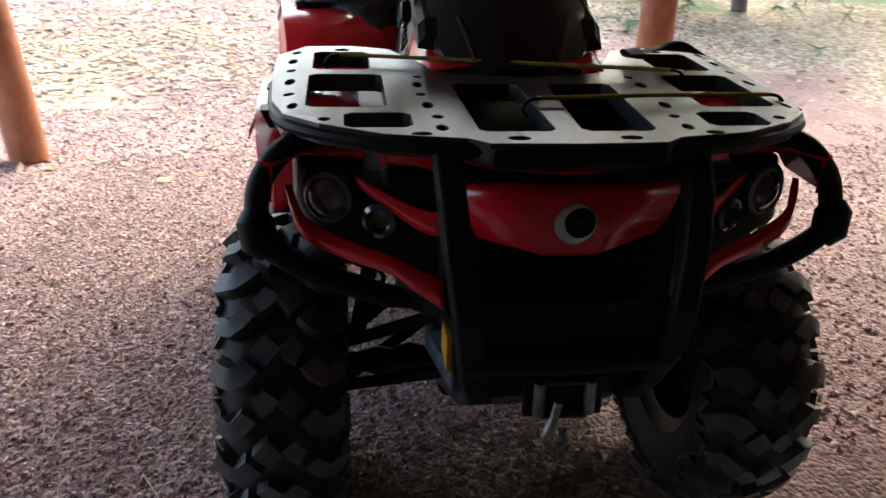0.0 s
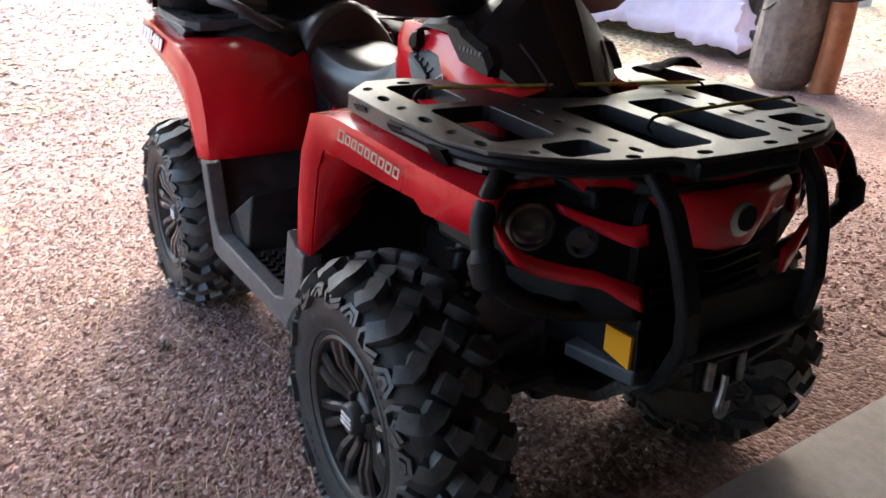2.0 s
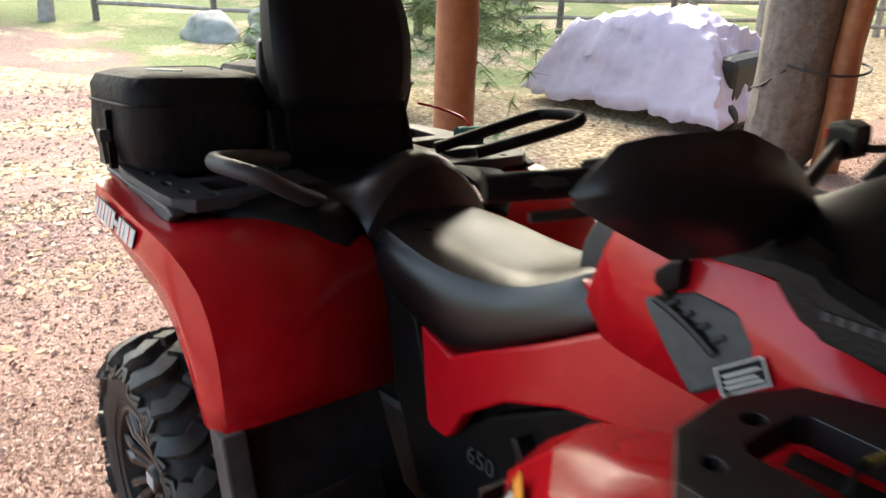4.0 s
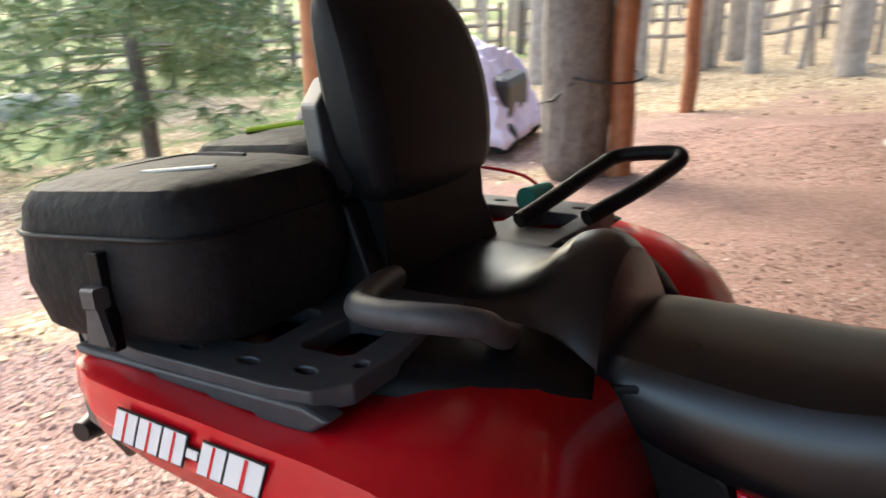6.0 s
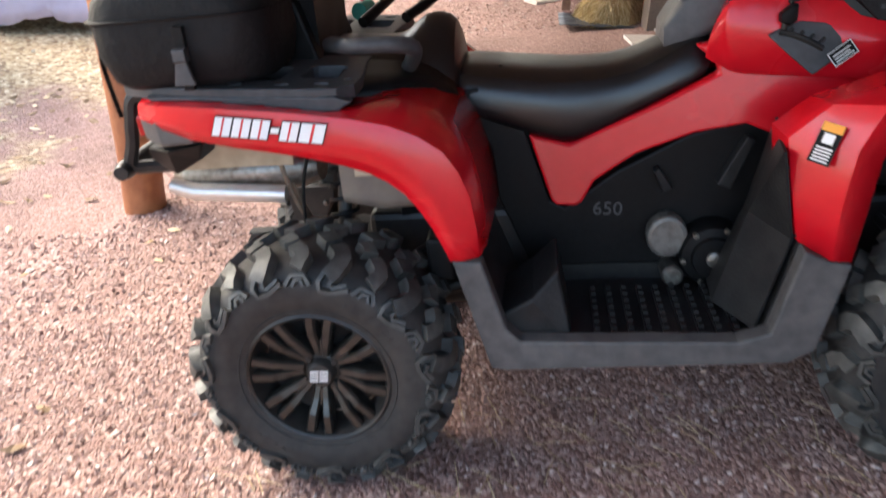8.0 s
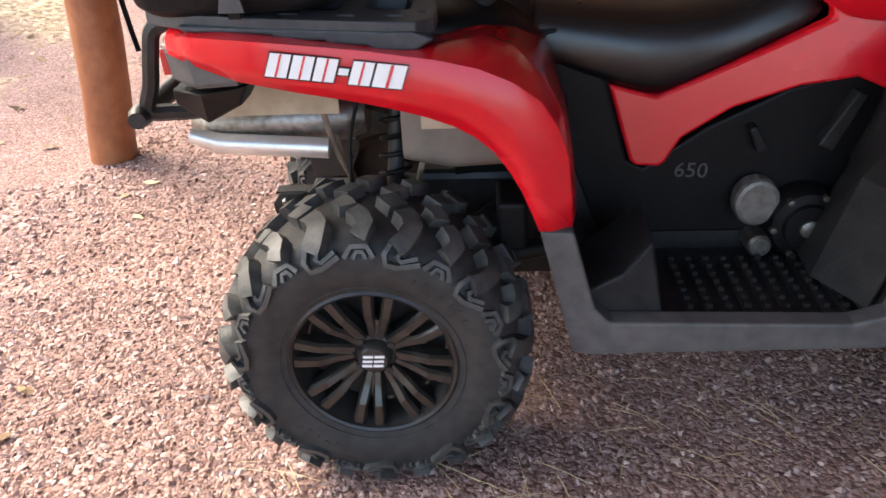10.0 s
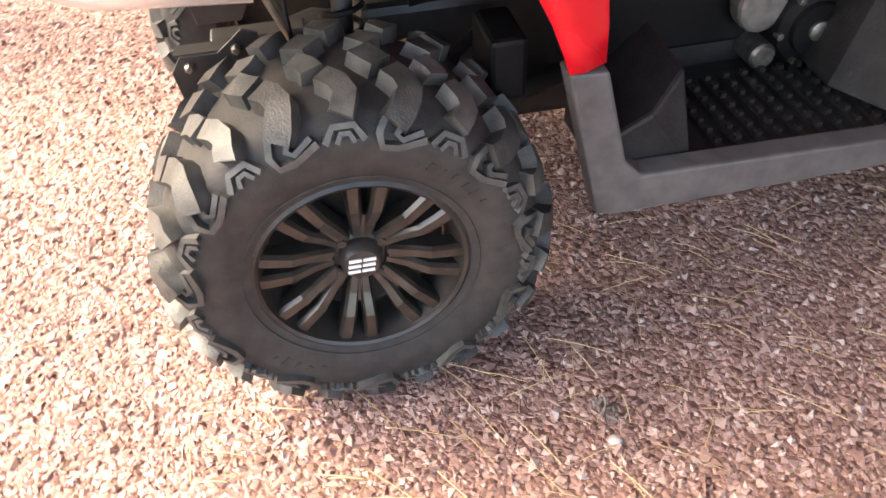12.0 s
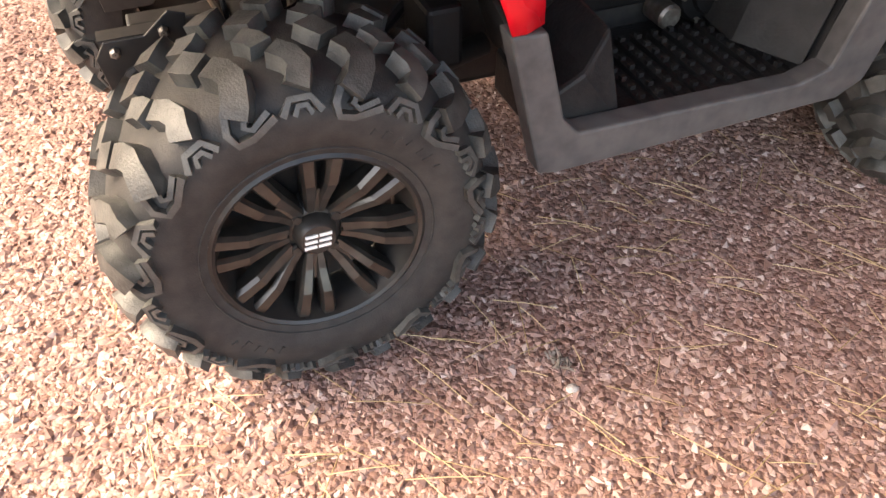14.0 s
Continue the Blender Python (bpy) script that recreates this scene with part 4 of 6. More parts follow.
RACKBLACK = material("black_rack_plastic", (0.011, 0.011, 0.012), 0.33, color2=(0.027, 0.027, 0.029), scale=25, bump=0.1, bump_scale=400)
rack = rack_frame(outline, slots, rack_z, 0.034, "front_rack", RACKBLACK, "dusty black slotted plastic front rack", holes)
part("rack_lip", tube(curve_pts([(x, y, rack_z(x, y) - 0.018) for x, y in ((1.62, -0.495), (1.80, -0.483), (1.90, -0.456), (1.965, -0.396), (2.02, -0.295), (2.05, -0.15), (2.072, 0.0), (2.05, 0.15), (2.02, 0.295), (1.965, 0.396), (1.90, 0.456), (1.80, 0.483), (1.62, 0.495))], 4), 0.011, 8), BLACK, rack, smooth=True)
part("rack_front_lip", box((2.045, -0.14, 0.935), (2.082, 0.14, 0.972)), BLACK, rack, bevel=0.01)
for ws in (-1, 1):
    for x in (1.47, 1.62, 1.77):
        z = rack_z(x, 0.49) - 0.045
        part("rack_tab", loft([[(x + a, ws * 0.492, z), (x + 0.05 + a, ws * 0.490, z), (x + 0.05, ws * 0.506, z + 0.03), (x, ws * 0.508, z + 0.03)] if a else [(x, ws * 0.470, z), (x + 0.05, ws * 0.470, z), (x + 0.05, ws * 0.470, z + 0.03), (x, ws * 0.470, z + 0.03)] for a in (0, 0.008)]), BLACK, rack)
    part("rack_skirt", loft([[(x, ws * (y - 0.03), z - 0.012), (x, ws * y, z - 0.004), (x, ws * (y + 0.004), z - 0.034), (x, ws * (y - 0.02), z - 0.05)] for x, y, z in ((1.43, 0.498, 1.012), (1.52, 0.498, 1.005), (1.66, 0.494, 0.996), (1.80, 0.485, 0.986), (1.89, 0.460, 0.980))]), RACKBLACK, rack)
part("rack_underside", box((1.66, -0.30, 0.885), (2.0, 0.30, 0.92)), BLACK, atv, "black tray under the front rack", bevel=0.01)

# rear rack
rhalf = [(-0.40, 0.0), (-0.40, 0.36), (-0.37, 0.46), (-0.28, 0.505), (-0.15, 0.52), (0.10, 0.52), (0.155, 0.512), (0.188, 0.47), (0.188, 0.38), (0.17, 0.22), (0.17, 0.0)]
rout = rhalf + [(x, -y) for x, y in reversed(rhalf[1:-1])]
rsl, rho = [], []
for ws in (-1, 1):
    rsl += [[(x, ws * y) for x, y in slot(0.045, 0.135, 0.28, 0.41)], [(x, ws * y) for x, y in slot(-0.11, 0.0, 0.29, 0.43)], [(x, ws * y) for x, y in slot(-0.30, -0.16, 0.29, 0.43)], [(x, ws * y) for x, y in slot(-0.33, -0.1, 0.06, 0.2)]]
    rho += [(0.11, ws * 0.465, 0.018, 0.010), (0.02, ws * 0.475, 0.018, 0.010), (-0.09, ws * 0.475, 0.018, 0.010), (0.163, ws * 0.42, 0.010, 0.012)]
rrack = rack_frame(rout, rsl, lambda x, y: 1.074 - 0.06 * (x + 0.27), 0.03, "rear_rack", GREY, "grey slotted plastic rear rack", rho)
for ws in (-1, 1):
    bm = bmesh.new()
    add_prism(bm, [(-0.29, 1.058), (0.15, 1.032), (0.19, 1.018), (0.155, 0.998), (0.075, 1.0), (0.065, 1.010), (-0.005, 1.015), (-0.015, 1.022), (-0.105, 1.028), (-0.115, 1.036), (-0.28, 1.046)], "y", ws * 0.49, ws * 0.524)
    part("rack_skirt", bm, GREY, rrack, bevel=0.005)
part("rack_stand", box((-0.30, -0.25, 0.97), (0.15, 0.25, 1.03)), BLACK, atv, bevel=0.01)

# tail: lamps, rear bumper, silencer
for ws in (-1, 1):
    lamp = part("tail_light", loft([[(x, ws * o, z) for x, o, z in r] for r in (((-0.175, 0.57, 0.955), (-0.175, 0.565, 1.02), (-0.175, 0.44, 1.02), (-0.175, 0.44, 0.93)), ((-0.27, 0.535, 0.94), (-0.28, 0.53, 1.015), (-0.28, 0.42, 1.015), (-0.27, 0.42, 0.92)), ((-0.335, 0.48, 0.945), (-0.345, 0.475, 1.005), (-0.345, 0.39, 1.005), (-0.335, 0.39, 0.93)))]), GREY, atv, "smoked tail light housing", bevel=0.008)
    part("lamp_lens", box((-0.358, min(ws * 0.40, ws * 0.465), 0.95), (-0.340, max(ws * 0.40, ws * 0.465), 1.0)), material("red_lens", (0.35, 0.01, 0.012), 0.15, coat=0.6), lamp, "dark red lens", bevel=0.004)
    part("lamp_lower", loft([[(x, ws * o, z) for x, o, z in r] for r in (((-0.17, 0.54, 0.945), (-0.17, 0.42, 0.945), (-0.20, 0.42, 0.895), (-0.20, 0.50, 0.895)), ((-0.27, 0.52, 0.925), (-0.27, 0.42, 0.925), (-0.28, 0.40, 0.852), (-0.28, 0.48, 0.852)), ((-0.35, 0.46, 0.92), (-0.35, 0.38, 0.92), (-0.355, 0.38, 0.882), (-0.355, 0.44, 0.882)))]), BLACK, lamp, bevel=0.006)
    part("rear_bumper_upright", tube(curve_pts([(-0.31, ws * 0.42, 1.05), (-0.375, ws * 0.42, 1.035), (-0.395, ws * 0.42, 0.98), (-0.41, ws * 0.415, 0.92), (-0.43, ws * 0.41, 0.862), (-0.39, ws * 0.39, 0.85), (-0.32, ws * 0.37, 0.85), (-0.24, ws * 0.34, 0.89)], 5), 0.018, 8), CHASSIS, atv, smooth=True)
part("rear_bumper", tube([(-0.440, -0.455, 0.853), (-0.445, -0.43, 0.853), (-0.445, 0.43, 0.853), (-0.440, 0.455, 0.853)], [0.018, 0.024, 0.024, 0.018], 12), CHASSIS, atv, "black tubular rear bumper", smooth=True)
part("rear_bumper_top", tube([(-0.375, -0.42, 1.035), (-0.375, 0.42, 1.035)], 0.013, 10), CHASSIS, atv, smooth=True)
TAN = material("muddy_heat_shield", (0.46, 0.38, 0.27), 0.6, color2=(0.30, 0.24, 0.16), scale=18, bump=0.1)
muf = part("silencer", loft([[(x, oy + ry * math.cos(2 * math.pi * k / 18), oz + rz * math.sin(2 * math.pi * k / 18)) for k in range(18)] for x, oy, oz, ry, rz in ((-0.42, -0.2, 0.765, 0.018, 0.02), (-0.41, -0.2, 0.765, 0.05, 0.045), (-0.36, -0.2, 0.77, 0.085, 0.06), (-0.05, -0.19, 0.775, 0.09, 0.065), (0.0, -0.19, 0.775, 0.06, 0.05))]), STEEL, atv, "muddy steel silencer", smooth=True)
part("heat_shield", sheet([[(x, -0.29 - 0.01 * math.sin(x * 9), z) for x in (-0.36, -0.25, -0.14, -0.05)] for z in (0.80, 0.85, 0.91, 0.94)]), TAN, muf, "mud-stained tan heat shield", thick=0.006)
part("tail_pipe", tube([(-0.08, -0.295, 0.722), (-0.33, -0.30, 0.742), (-0.395, -0.305, 0.765)], [0.024, 0.024, 0.018], 12), material("bare_aluminium", (0.72, 0.72, 0.70), 0.35, metal=0.7, color2=(0.62, 0.60, 0.57), scale=30), muf, "bare metal tail pipe", smooth=True)
part("inner_fender", loft([rounded(0.24, 0.80, 0.98, 0.05, -0.30), rounded(0.24, 0.78, 1.0, 0.05, 0.0), rounded(0.23, 0.66, 0.98, 0.05, 0.36)]), BLACK, atv, smooth=True)
airbox = part("rear_storage_box", loft([rounded(0.06, 0.72, 0.86, 0.03, 0.10, o=-0.33), rounded(0.07, 0.70, 0.87, 0.035, 0.2, o=-0.33), rounded(0.06, 0.70, 0.85, 0.03, 0.33, o=-0.32)]), material("muddy_plastic", (0.12, 0.10, 0.085), 0.6, color2=(0.2, 0.165, 0.13), scale=15), atv, "muddy rounded box under the rear fender", smooth=True)
part("warning_plate", box((0.145, -0.414, 0.805), (0.23, -0.395, 0.837)), TAN, airbox, "pale plate")


def spring_pts(a, b, r, turns, n=14):
    a, b = V3(a), V3(b)
    d = (b - a).normalized()
    u = d.orthogonal().normalized()
    v = d.cross(u)
    return [a + (b - a) * k / (turns * n) + r * (math.cos(2 * math.pi * k / n) * u + math.sin(2 * math.pi * k / n) * v) for k in range(turns * n + 1)]


def shock(a, b):
    sh = part("shock_absorber", tube([a, b], 0.019, 12), CHASSIS, atv, "black coil-over shock absorber", smooth=True)
    part("coil_spring", tube(spring_pts(V3(a) * 0.75 + V3(b) * 0.25, b, 0.036, 8), 0.006, 6), BLACK, sh, smooth=True)


for ws in (-1, 1):
    shock((0.05, ws * 0.31, 0.44), (0.08, ws * 0.22, 0.87))
    shock((1.60, ws * 0.34, 0.42), (1.56, ws * 0.24, 0.92))
    # rear trailing arm and hub carrier
    part("trailing_arm", tube([(0.50, ws * 0.20, 0.42), (0.25, ws * 0.26, 0.40), (0.04, ws * 0.31, 0.36)], 0.026, 10), CHASSIS, atv, smooth=True)
    part("toe_link", tube([(0.36, ws * 0.18, 0.56), (0.20, ws * 0.30, 0.50), (0.10, ws * 0.33, 0.44)], 0.012, 8), CHASSIS, atv, smooth=True)
    part("brake_caliper", box((0.08, ws * 0.33 - 0.03, 0.42), (0.16, ws * 0.33 + 0.03, 0.52)), CHASSIS, atv, bevel=0.012)
    part("drive_shaft", tube([(0.02, ws * 0.10, 0.40), (0.02, ws * 0.34, 0.322)], [0.035, 0.028], 12), CHASSIS, atv, smooth=True)
    part("mud_flap", box((0.30, min(ws * 0.26, ws * 0.40), 0.50), (0.37, max(ws * 0.26, ws * 0.40), 0.62)), BLACK, atv, bevel=0.01)
    part("wiring", tube(curve_pts([(0.02, ws * 0.28, 0.90), (-0.03, ws * 0.30, 0.74), (-0.02, ws * 0.34, 0.58), (0.04, ws * 0.34, 0.46)], 5), 0.005, 6), BLACK, atv, smooth=True)
    # front wishbones
    for z, zz in ((0.44, 0.36), (0.30, 0.25)):
        part("front_a_arm", tube([(1.48, ws * 0.15, z + 0.10), (1.60, ws * 0.40, zz + 0.02), (1.76, ws * 0.15, z + 0.10)], 0.016, 8), CHASSIS, atv, smooth=True)
    part("front_drive_boot", loft([[(1.612 + r * math.cos(2 * math.pi * k / 12), ws * o, 0.345 + r * math.sin(2 * math.pi * k / 12)) for k in range(12)] for o, r in ((0.14, 0.045), (0.18, 0.03), (0.22, 0.04), (0.26, 0.026), (0.30, 0.034), (0.34, 0.022), (0.40, 0.022))]), CHASSIS, atv, smooth=True)
for ws in (-1, 1):
    hb = part("hitch_bracket", prism([(-0.245, 0.44), (-0.14, 0.44), (-0.10, 0.52), (-0.09, 0.60), (-0.12, 0.61), (-0.17, 0.57), (-0.24, 0.57), (-0.26, 0.54)], "y", ws * 0.20, ws * 0.206), CHASSIS, atv, "black steel hitch bracket", bevel=0.002)
    bm = bmesh.new()
    add_lathe(bm, [(0.030, 0.004), (0.030, -0.006), (0.022, -0.009), (0.020, -0.004), (0.001, -0.004)], 20)
    o = part("bracket_boss", bm, CHASSIS, hb, smooth=True)
    o.location = (-0.195, ws * 0.206 if ws < 0 else ws * 0.21, 0.488)
    for x, z in ((-0.135, 0.575), (-0.225, 0.55), (-0.13, 0.50)):
        bm = bmesh.new()
        add_lathe(bm, [(0.010, 0.0), (0.010, -0.010), (0.006, -0.014), (0.001, -0.014)], 6)
        o = part("bolt", bm, STEEL, hb)
        o.location = (x, ws * 0.206, z)
    part("bracket_flange", box((-0.25, min(ws * 0.16, ws * 0.20), 0.565), (-0.10, max(ws * 0.16, ws * 0.20), 0.572)), CHASSIS, hb)
part("hitch_tube", box((-0.20, -0.03, 0.45), (0.0, 0.03, 0.51)), CHASSIS, atv, "square black hitch receiver", bevel=0.006)
for y, z in ((-0.27, 0.0), (-0.255, 0.02)):
    part("breather_hose", tube(curve_pts([(-0.10, y, 0.86 + z), (-0.07, y - 0.01, 0.72 + z), (-0.03, y + 0.01, 0.60), (0.0, y, 0.50)], 5), 0.007, 8), HOSE, atv, "tan rubber breather hose", smooth=True)
part("rear_gear_case", loft([rounded(0.10, 0.30, 0.48, 0.05, -0.10), rounded(0.13, 0.28, 0.50, 0.05, 0.02), rounded(0.10, 0.30, 0.48, 0.05, 0.16)]), CHASSIS, atv, smooth=True)

# front face
part("front_body", loft([rounded(0.27, 0.66, 0.93, 0.05, 1.40), rounded(0.28, 0.62, 0.93, 0.05, 1.70), rounded(0.27, 0.62, 0.92, 0.05, 1.92), rounded(0.20, 0.64, 0.91, 0.05, 2.02)]), SHADEDBLACK, atv, "black front inner body", smooth=True)
nose = part("nose_panel", sheet([[(2.02, -0.19, 0.908), (2.055, -0.07, 0.908), (2.055, 0.07, 0.908), (2.02, 0.19, 0.908)],
                                 [(2.045, -0.182, 0.885), (2.075, -0.06, 0.882), (2.075, 0.06, 0.882), (2.045, 0.182, 0.885)],
                                 [(2.045, -0.168, 0.845), (2.078, -0.05, 0.838), (2.078, 0.05, 0.838), (2.045, 0.168, 0.845)],
                                 [(2.035, -0.150, 0.812), (2.066, -0.04, 0.788), (2.066, 0.04, 0.788), (2.035, 0.150, 0.812)],
                                 [(2.0, -0.12, 0.80), (2.02, -0.02, 0.772), (2.02, 0.02, 0.772), (2.0, 0.12, 0.80)]]), RED, atv, "red nose panel with a round badge", smooth=True, thick=0.01)
bm = bmesh.new()
add_lathe(bm, [(0.034, 0.0), (0.034, -0.008), (0.028, -0.011), (0.001, -0.012)], 24)
badge = part("badge", bm, ALLOY, nose, "round silver and black maker's badge", smooth=True)
badge.location, badge.rotation_euler = (2.072, 0.0, 0.848), (0, 0, radians(90))
bm = bmesh.new()
add_lathe(bm, [(0.026, 0.0), (0.025, -0.0145), (0.001, -0.0148)], 20)
b2 = part("badge_centre", bm, BLACK, badge)
b2.location = (0.006, 0, 0.003)
part("upper_grille", loft([[(x, -w, z0), (x, w, z0), (x, w, z1), (x, -w, z1)] for x, w, z0, z1 in ((1.98, 0.22, 0.90, 0.935), (2.045, 0.19, 0.905, 0.925))]), SHADEDBLACK, atv, bevel=0.006)
part("red_brow", sheet([[(1.93, -0.31, 0.935), (2.0, -0.14, 0.945), (2.01, 0.0, 0.947), (2.0, 0.14, 0.945), (1.93, 0.31, 0.935)], [(1.97, -0.30, 0.915), (2.04, -0.13, 0.925), (2.05, 0.0, 0.925), (2.04, 0.13, 0.925), (1.97, 0.30, 0.915)]]), RED, atv, "red brow under the rack", thick=0.006)
part("grille", loft([[(x, -w, z0), (x, w, z0), (x, w, z1), (x, -w, z1)] for x, w, z0, z1 in ((1.92, 0.20, 0.62, 0.80), (2.02, 0.17, 0.64, 0.79))]), SHADEDBLACK, atv, "black lower grille", bevel=0.012)
for k in range(5):
    part("grille_bar", tube([(2.018, -0.155, 0.655 + 0.028 * k), (2.035, 0.0, 0.650 + 0.028 * k), (2.018, 0.155, 0.655 + 0.028 * k)], 0.006, 6), SHADEDBLACK, atv)
part("skid_plate", loft([[(1.62, -0.17, 0.30), (1.62, 0.17, 0.30), (1.62, 0.17, 0.34), (1.62, -0.17, 0.34)], [(1.90, -0.15, 0.40), (1.90, 0.15, 0.40), (1.90, 0.15, 0.43), (1.90, -0.15, 0.43)], [(2.02, -0.15, 0.50), (2.02, 0.15, 0.50), (2.0, 0.15, 0.53), (2.0, -0.15, 0.53)]]), STEEL, atv, "worn metal skid plate", bevel=0.005)
for ws in (-1, 1):
    hl = new("headlight")
    hl.parent = atv
    tagged(hl, "round projector headlight in a black bezel")
    hl.location = (1.935, ws * 0.388, 0.852)
    hl.rotation_euler = (0, 0, radians(90) + ws * radians(24))
    hl.scale = (0.62, 0.62, 0.62)
    bm = bmesh.new()
    add_lathe(bm, [(0.072, 0.06), (0.072, -0.012), (0.062, -0.020), (0.056, -0.004), (0.03, 0.02), (0.001, 0.022)], 28)
    part("headlight_reflector", bm, STEEL, hl, smooth=True)
    bm = bmesh.new()
    add_lathe(bm, [(0.064, -0.004), (0.05, -0.022), (0.03, -0.030), (0.001, -0.033)], 24)
    part("headlight_lens", bm, GLASS, hl, "dark clear lens", smooth=True)
    bm = bmesh.new()
    add_lathe(bm, [(0.086, 0.05), (0.086, -0.008), (0.074, -0.014), (0.068, -0.006)], 28)
    part("headlight_bezel", bm, SHADEDBLACK, hl, smooth=True)
    part("headlight_pod", loft([[(x, ws * o, z) for x, o, z in r] for r in (((1.74, 0.46, 0.79), (1.74, 0.46, 0.90), (1.74, 0.2, 0.92), (1.74, 0.18, 0.70)), ((1.89, 0.45, 0.78), (1.88, 0.44, 0.905), (1.92, 0.2, 0.92), (1.92, 0.17, 0.69)), ((1.925, 0.425, 0.79), (1.915, 0.42, 0.90), (2.01, 0.20, 0.90), (2.02, 0.18, 0.70)))]), SHADEDBLACK, atv, "black headlight surround", bevel=0.01)
    bm = bmesh.new()
    add_lathe(bm, [(0.03, 0.02), (0.03, -0.006), (0.022, -0.010), (0.016, 0.006), (0.001, 0.008)], 18)
    low = part("low_beam", bm, GLASS, atv, "small dark inner lamp", smooth=True)
    low.location, low.rotation_euler = (1.982, ws * 0.305, 0.825), (0, 0, radians(90) + ws * radians(24))
    # red lower cheek sweeping in under the headlight
    rows = [[(1.925, 0.462, 0.87), (1.935, 0.455, 0.835)], [(1.965, 0.437, 0.825), (1.97, 0.43, 0.79)], [(2.0, 0.37, 0.798), (2.005, 0.36, 0.765)], [(2.02, 0.305, 0.780), (2.025, 0.29, 0.745)], [(2.03, 0.27, 0.766), (2.04, 0.245, 0.715)], [(2.045, 0.205, 0.738), (2.05, 0.20, 0.687)]]
    part("cheek_panel", panel(rows, ws), RED, atv, "red lower cheek panel", smooth=True, thick=0.012)
    rows = [[(1.95, 0.345, 0.892), (1.955, 0.34, 0.875)], [(2.0, 0.28, 0.866), (2.005, 0.275, 0.838)], [(2.03, 0.235, 0.855), (2.035, 0.23, 0.818)], [(2.04, 0.205, 0.858), (2.045, 0.20, 0.822)]]
    part("inner_cheek_panel", panel(rows, ws), RED, atv, "red strip beside the nose", smooth=True, thick=0.01)
    part("turn_marker", loft([[(x, ws * o, z) for x, o, z in r] for r in (((1.80, 0.468, 0.925), (1.81, 0.435, 0.948), (1.81, 0.42, 0.92)), ((1.87, 0.468, 0.922), (1.88, 0.43, 0.956), (1.88, 0.41, 0.92)), ((1.925, 0.448, 0.92), (1.925, 0.42, 0.942), (1.925, 0.40, 0.92)))]), SHADEDBLACK, atv, "dark smoked side marker", bevel=0.004)
    part("side_reflector", loft([[(x, ws * o, z) for o in (0.184, 0.192) for z in ((z0, z1) if o < 0.19 else (z1, z0))] for x, z0, z1 in ((1.952, 0.566, 0.622), (2.022, 0.552, 0.622))]), YELLOW, atv, "amber side reflector")
    part("reflector_bracket", loft([[(x, ws * o, z) for x, o, z in r] for r in (((1.86, 0.14, 0.50), (1.86, 0.215, 0.515), (1.86, 0.215, 0.545), (1.86, 0.14, 0.56)), ((2.03, 0.13, 0.505), (2.03, 0.185, 0.515), (2.03, 0.185, 0.55), (2.03, 0.13, 0.56)))]), GREY, atv, "grey plastic skid corner", bevel=0.006)
    part("side_plate", loft([[(x, ws * 0.13, z0), (x, ws * 0.182, z0), (x, ws * 0.182, z1), (x, ws * 0.13, z1)] for x, z0, z1 in ((1.75, 0.50, 0.60), (1.92, 0.545, 0.65), (2.03, 0.545, 0.66))]), SHADEDBLACK, atv, bevel=0.006)
    # side loop of the bumper
    loop = [(1.85, 0.38, 0.935), (1.895, 0.42, 0.942), (1.928, 0.462, 0.93), (1.947, 0.497, 0.888), (1.962, 0.506, 0.845), (1.98, 0.50, 0.80), (1.978, 0.465, 0.762), (1.965, 0.41, 0.722), (1.95, 0.34, 0.69), (1.93, 0.28, 0.66), (1.92, 0.18, 0.65)]
    part("bumper_loop", tube(curve_pts([(x, ws * o, z) for x, o, z in loop], 3), 0.021, 10), SHADEDBLACK, atv, "black tubular bumper loop", smooth=True)
    part("loop_joint", tube([(1.968, ws * 0.506, 0.838), (1.975, ws * 0.508, 0.825), (1.982, ws * 0.502, 0.79), (1.979, ws * 0.49, 0.775)], [0.023, 0.032, 0.032, 0.023], 12), SHADEDBLACK, atv, smooth=True)
    bar = [(2.03, 0.205, 0.965), (2.085, 0.20, 0.90), (2.115, 0.192, 0.82), (2.135, 0.178, 0.72), (2.13, 0.168, 0.64), (2.09, 0.152, 0.56), (2.04, 0.135, 0.50)]
    part("bumper_upright", loft([[(x - 0.012, ws * (o + 0.026), z), (x + 0.012, ws * (o + 0.018), z), (x + 0.012, ws * (o - 0.022), z), (x - 0.012, ws * (o - 0.026), z)] for x, o, z in bar]), SHADEDBLACK, atv, "black flat steel bumper upright", bevel=0.006)
part("bumper_crossbar", tube([(2.12, -0.17, 0.625), (2.125, 0.0, 0.622), (2.12, 0.17, 0.625)], 0.020, 12), SHADEDBLACK, atv, smooth=True)
part("bumper_plate", loft([[(x, -w, z), (x, w, z), (x - 0.014, w, z), (x - 0.014, -w, z)] for x, w, z in ((2.118, 0.17, 0.73), (2.112, 0.165, 0.64), (2.075, 0.15, 0.57), (2.03, 0.135, 0.50))]), SHADEDBLACK, atv, "black bumper plate", bevel=0.004)
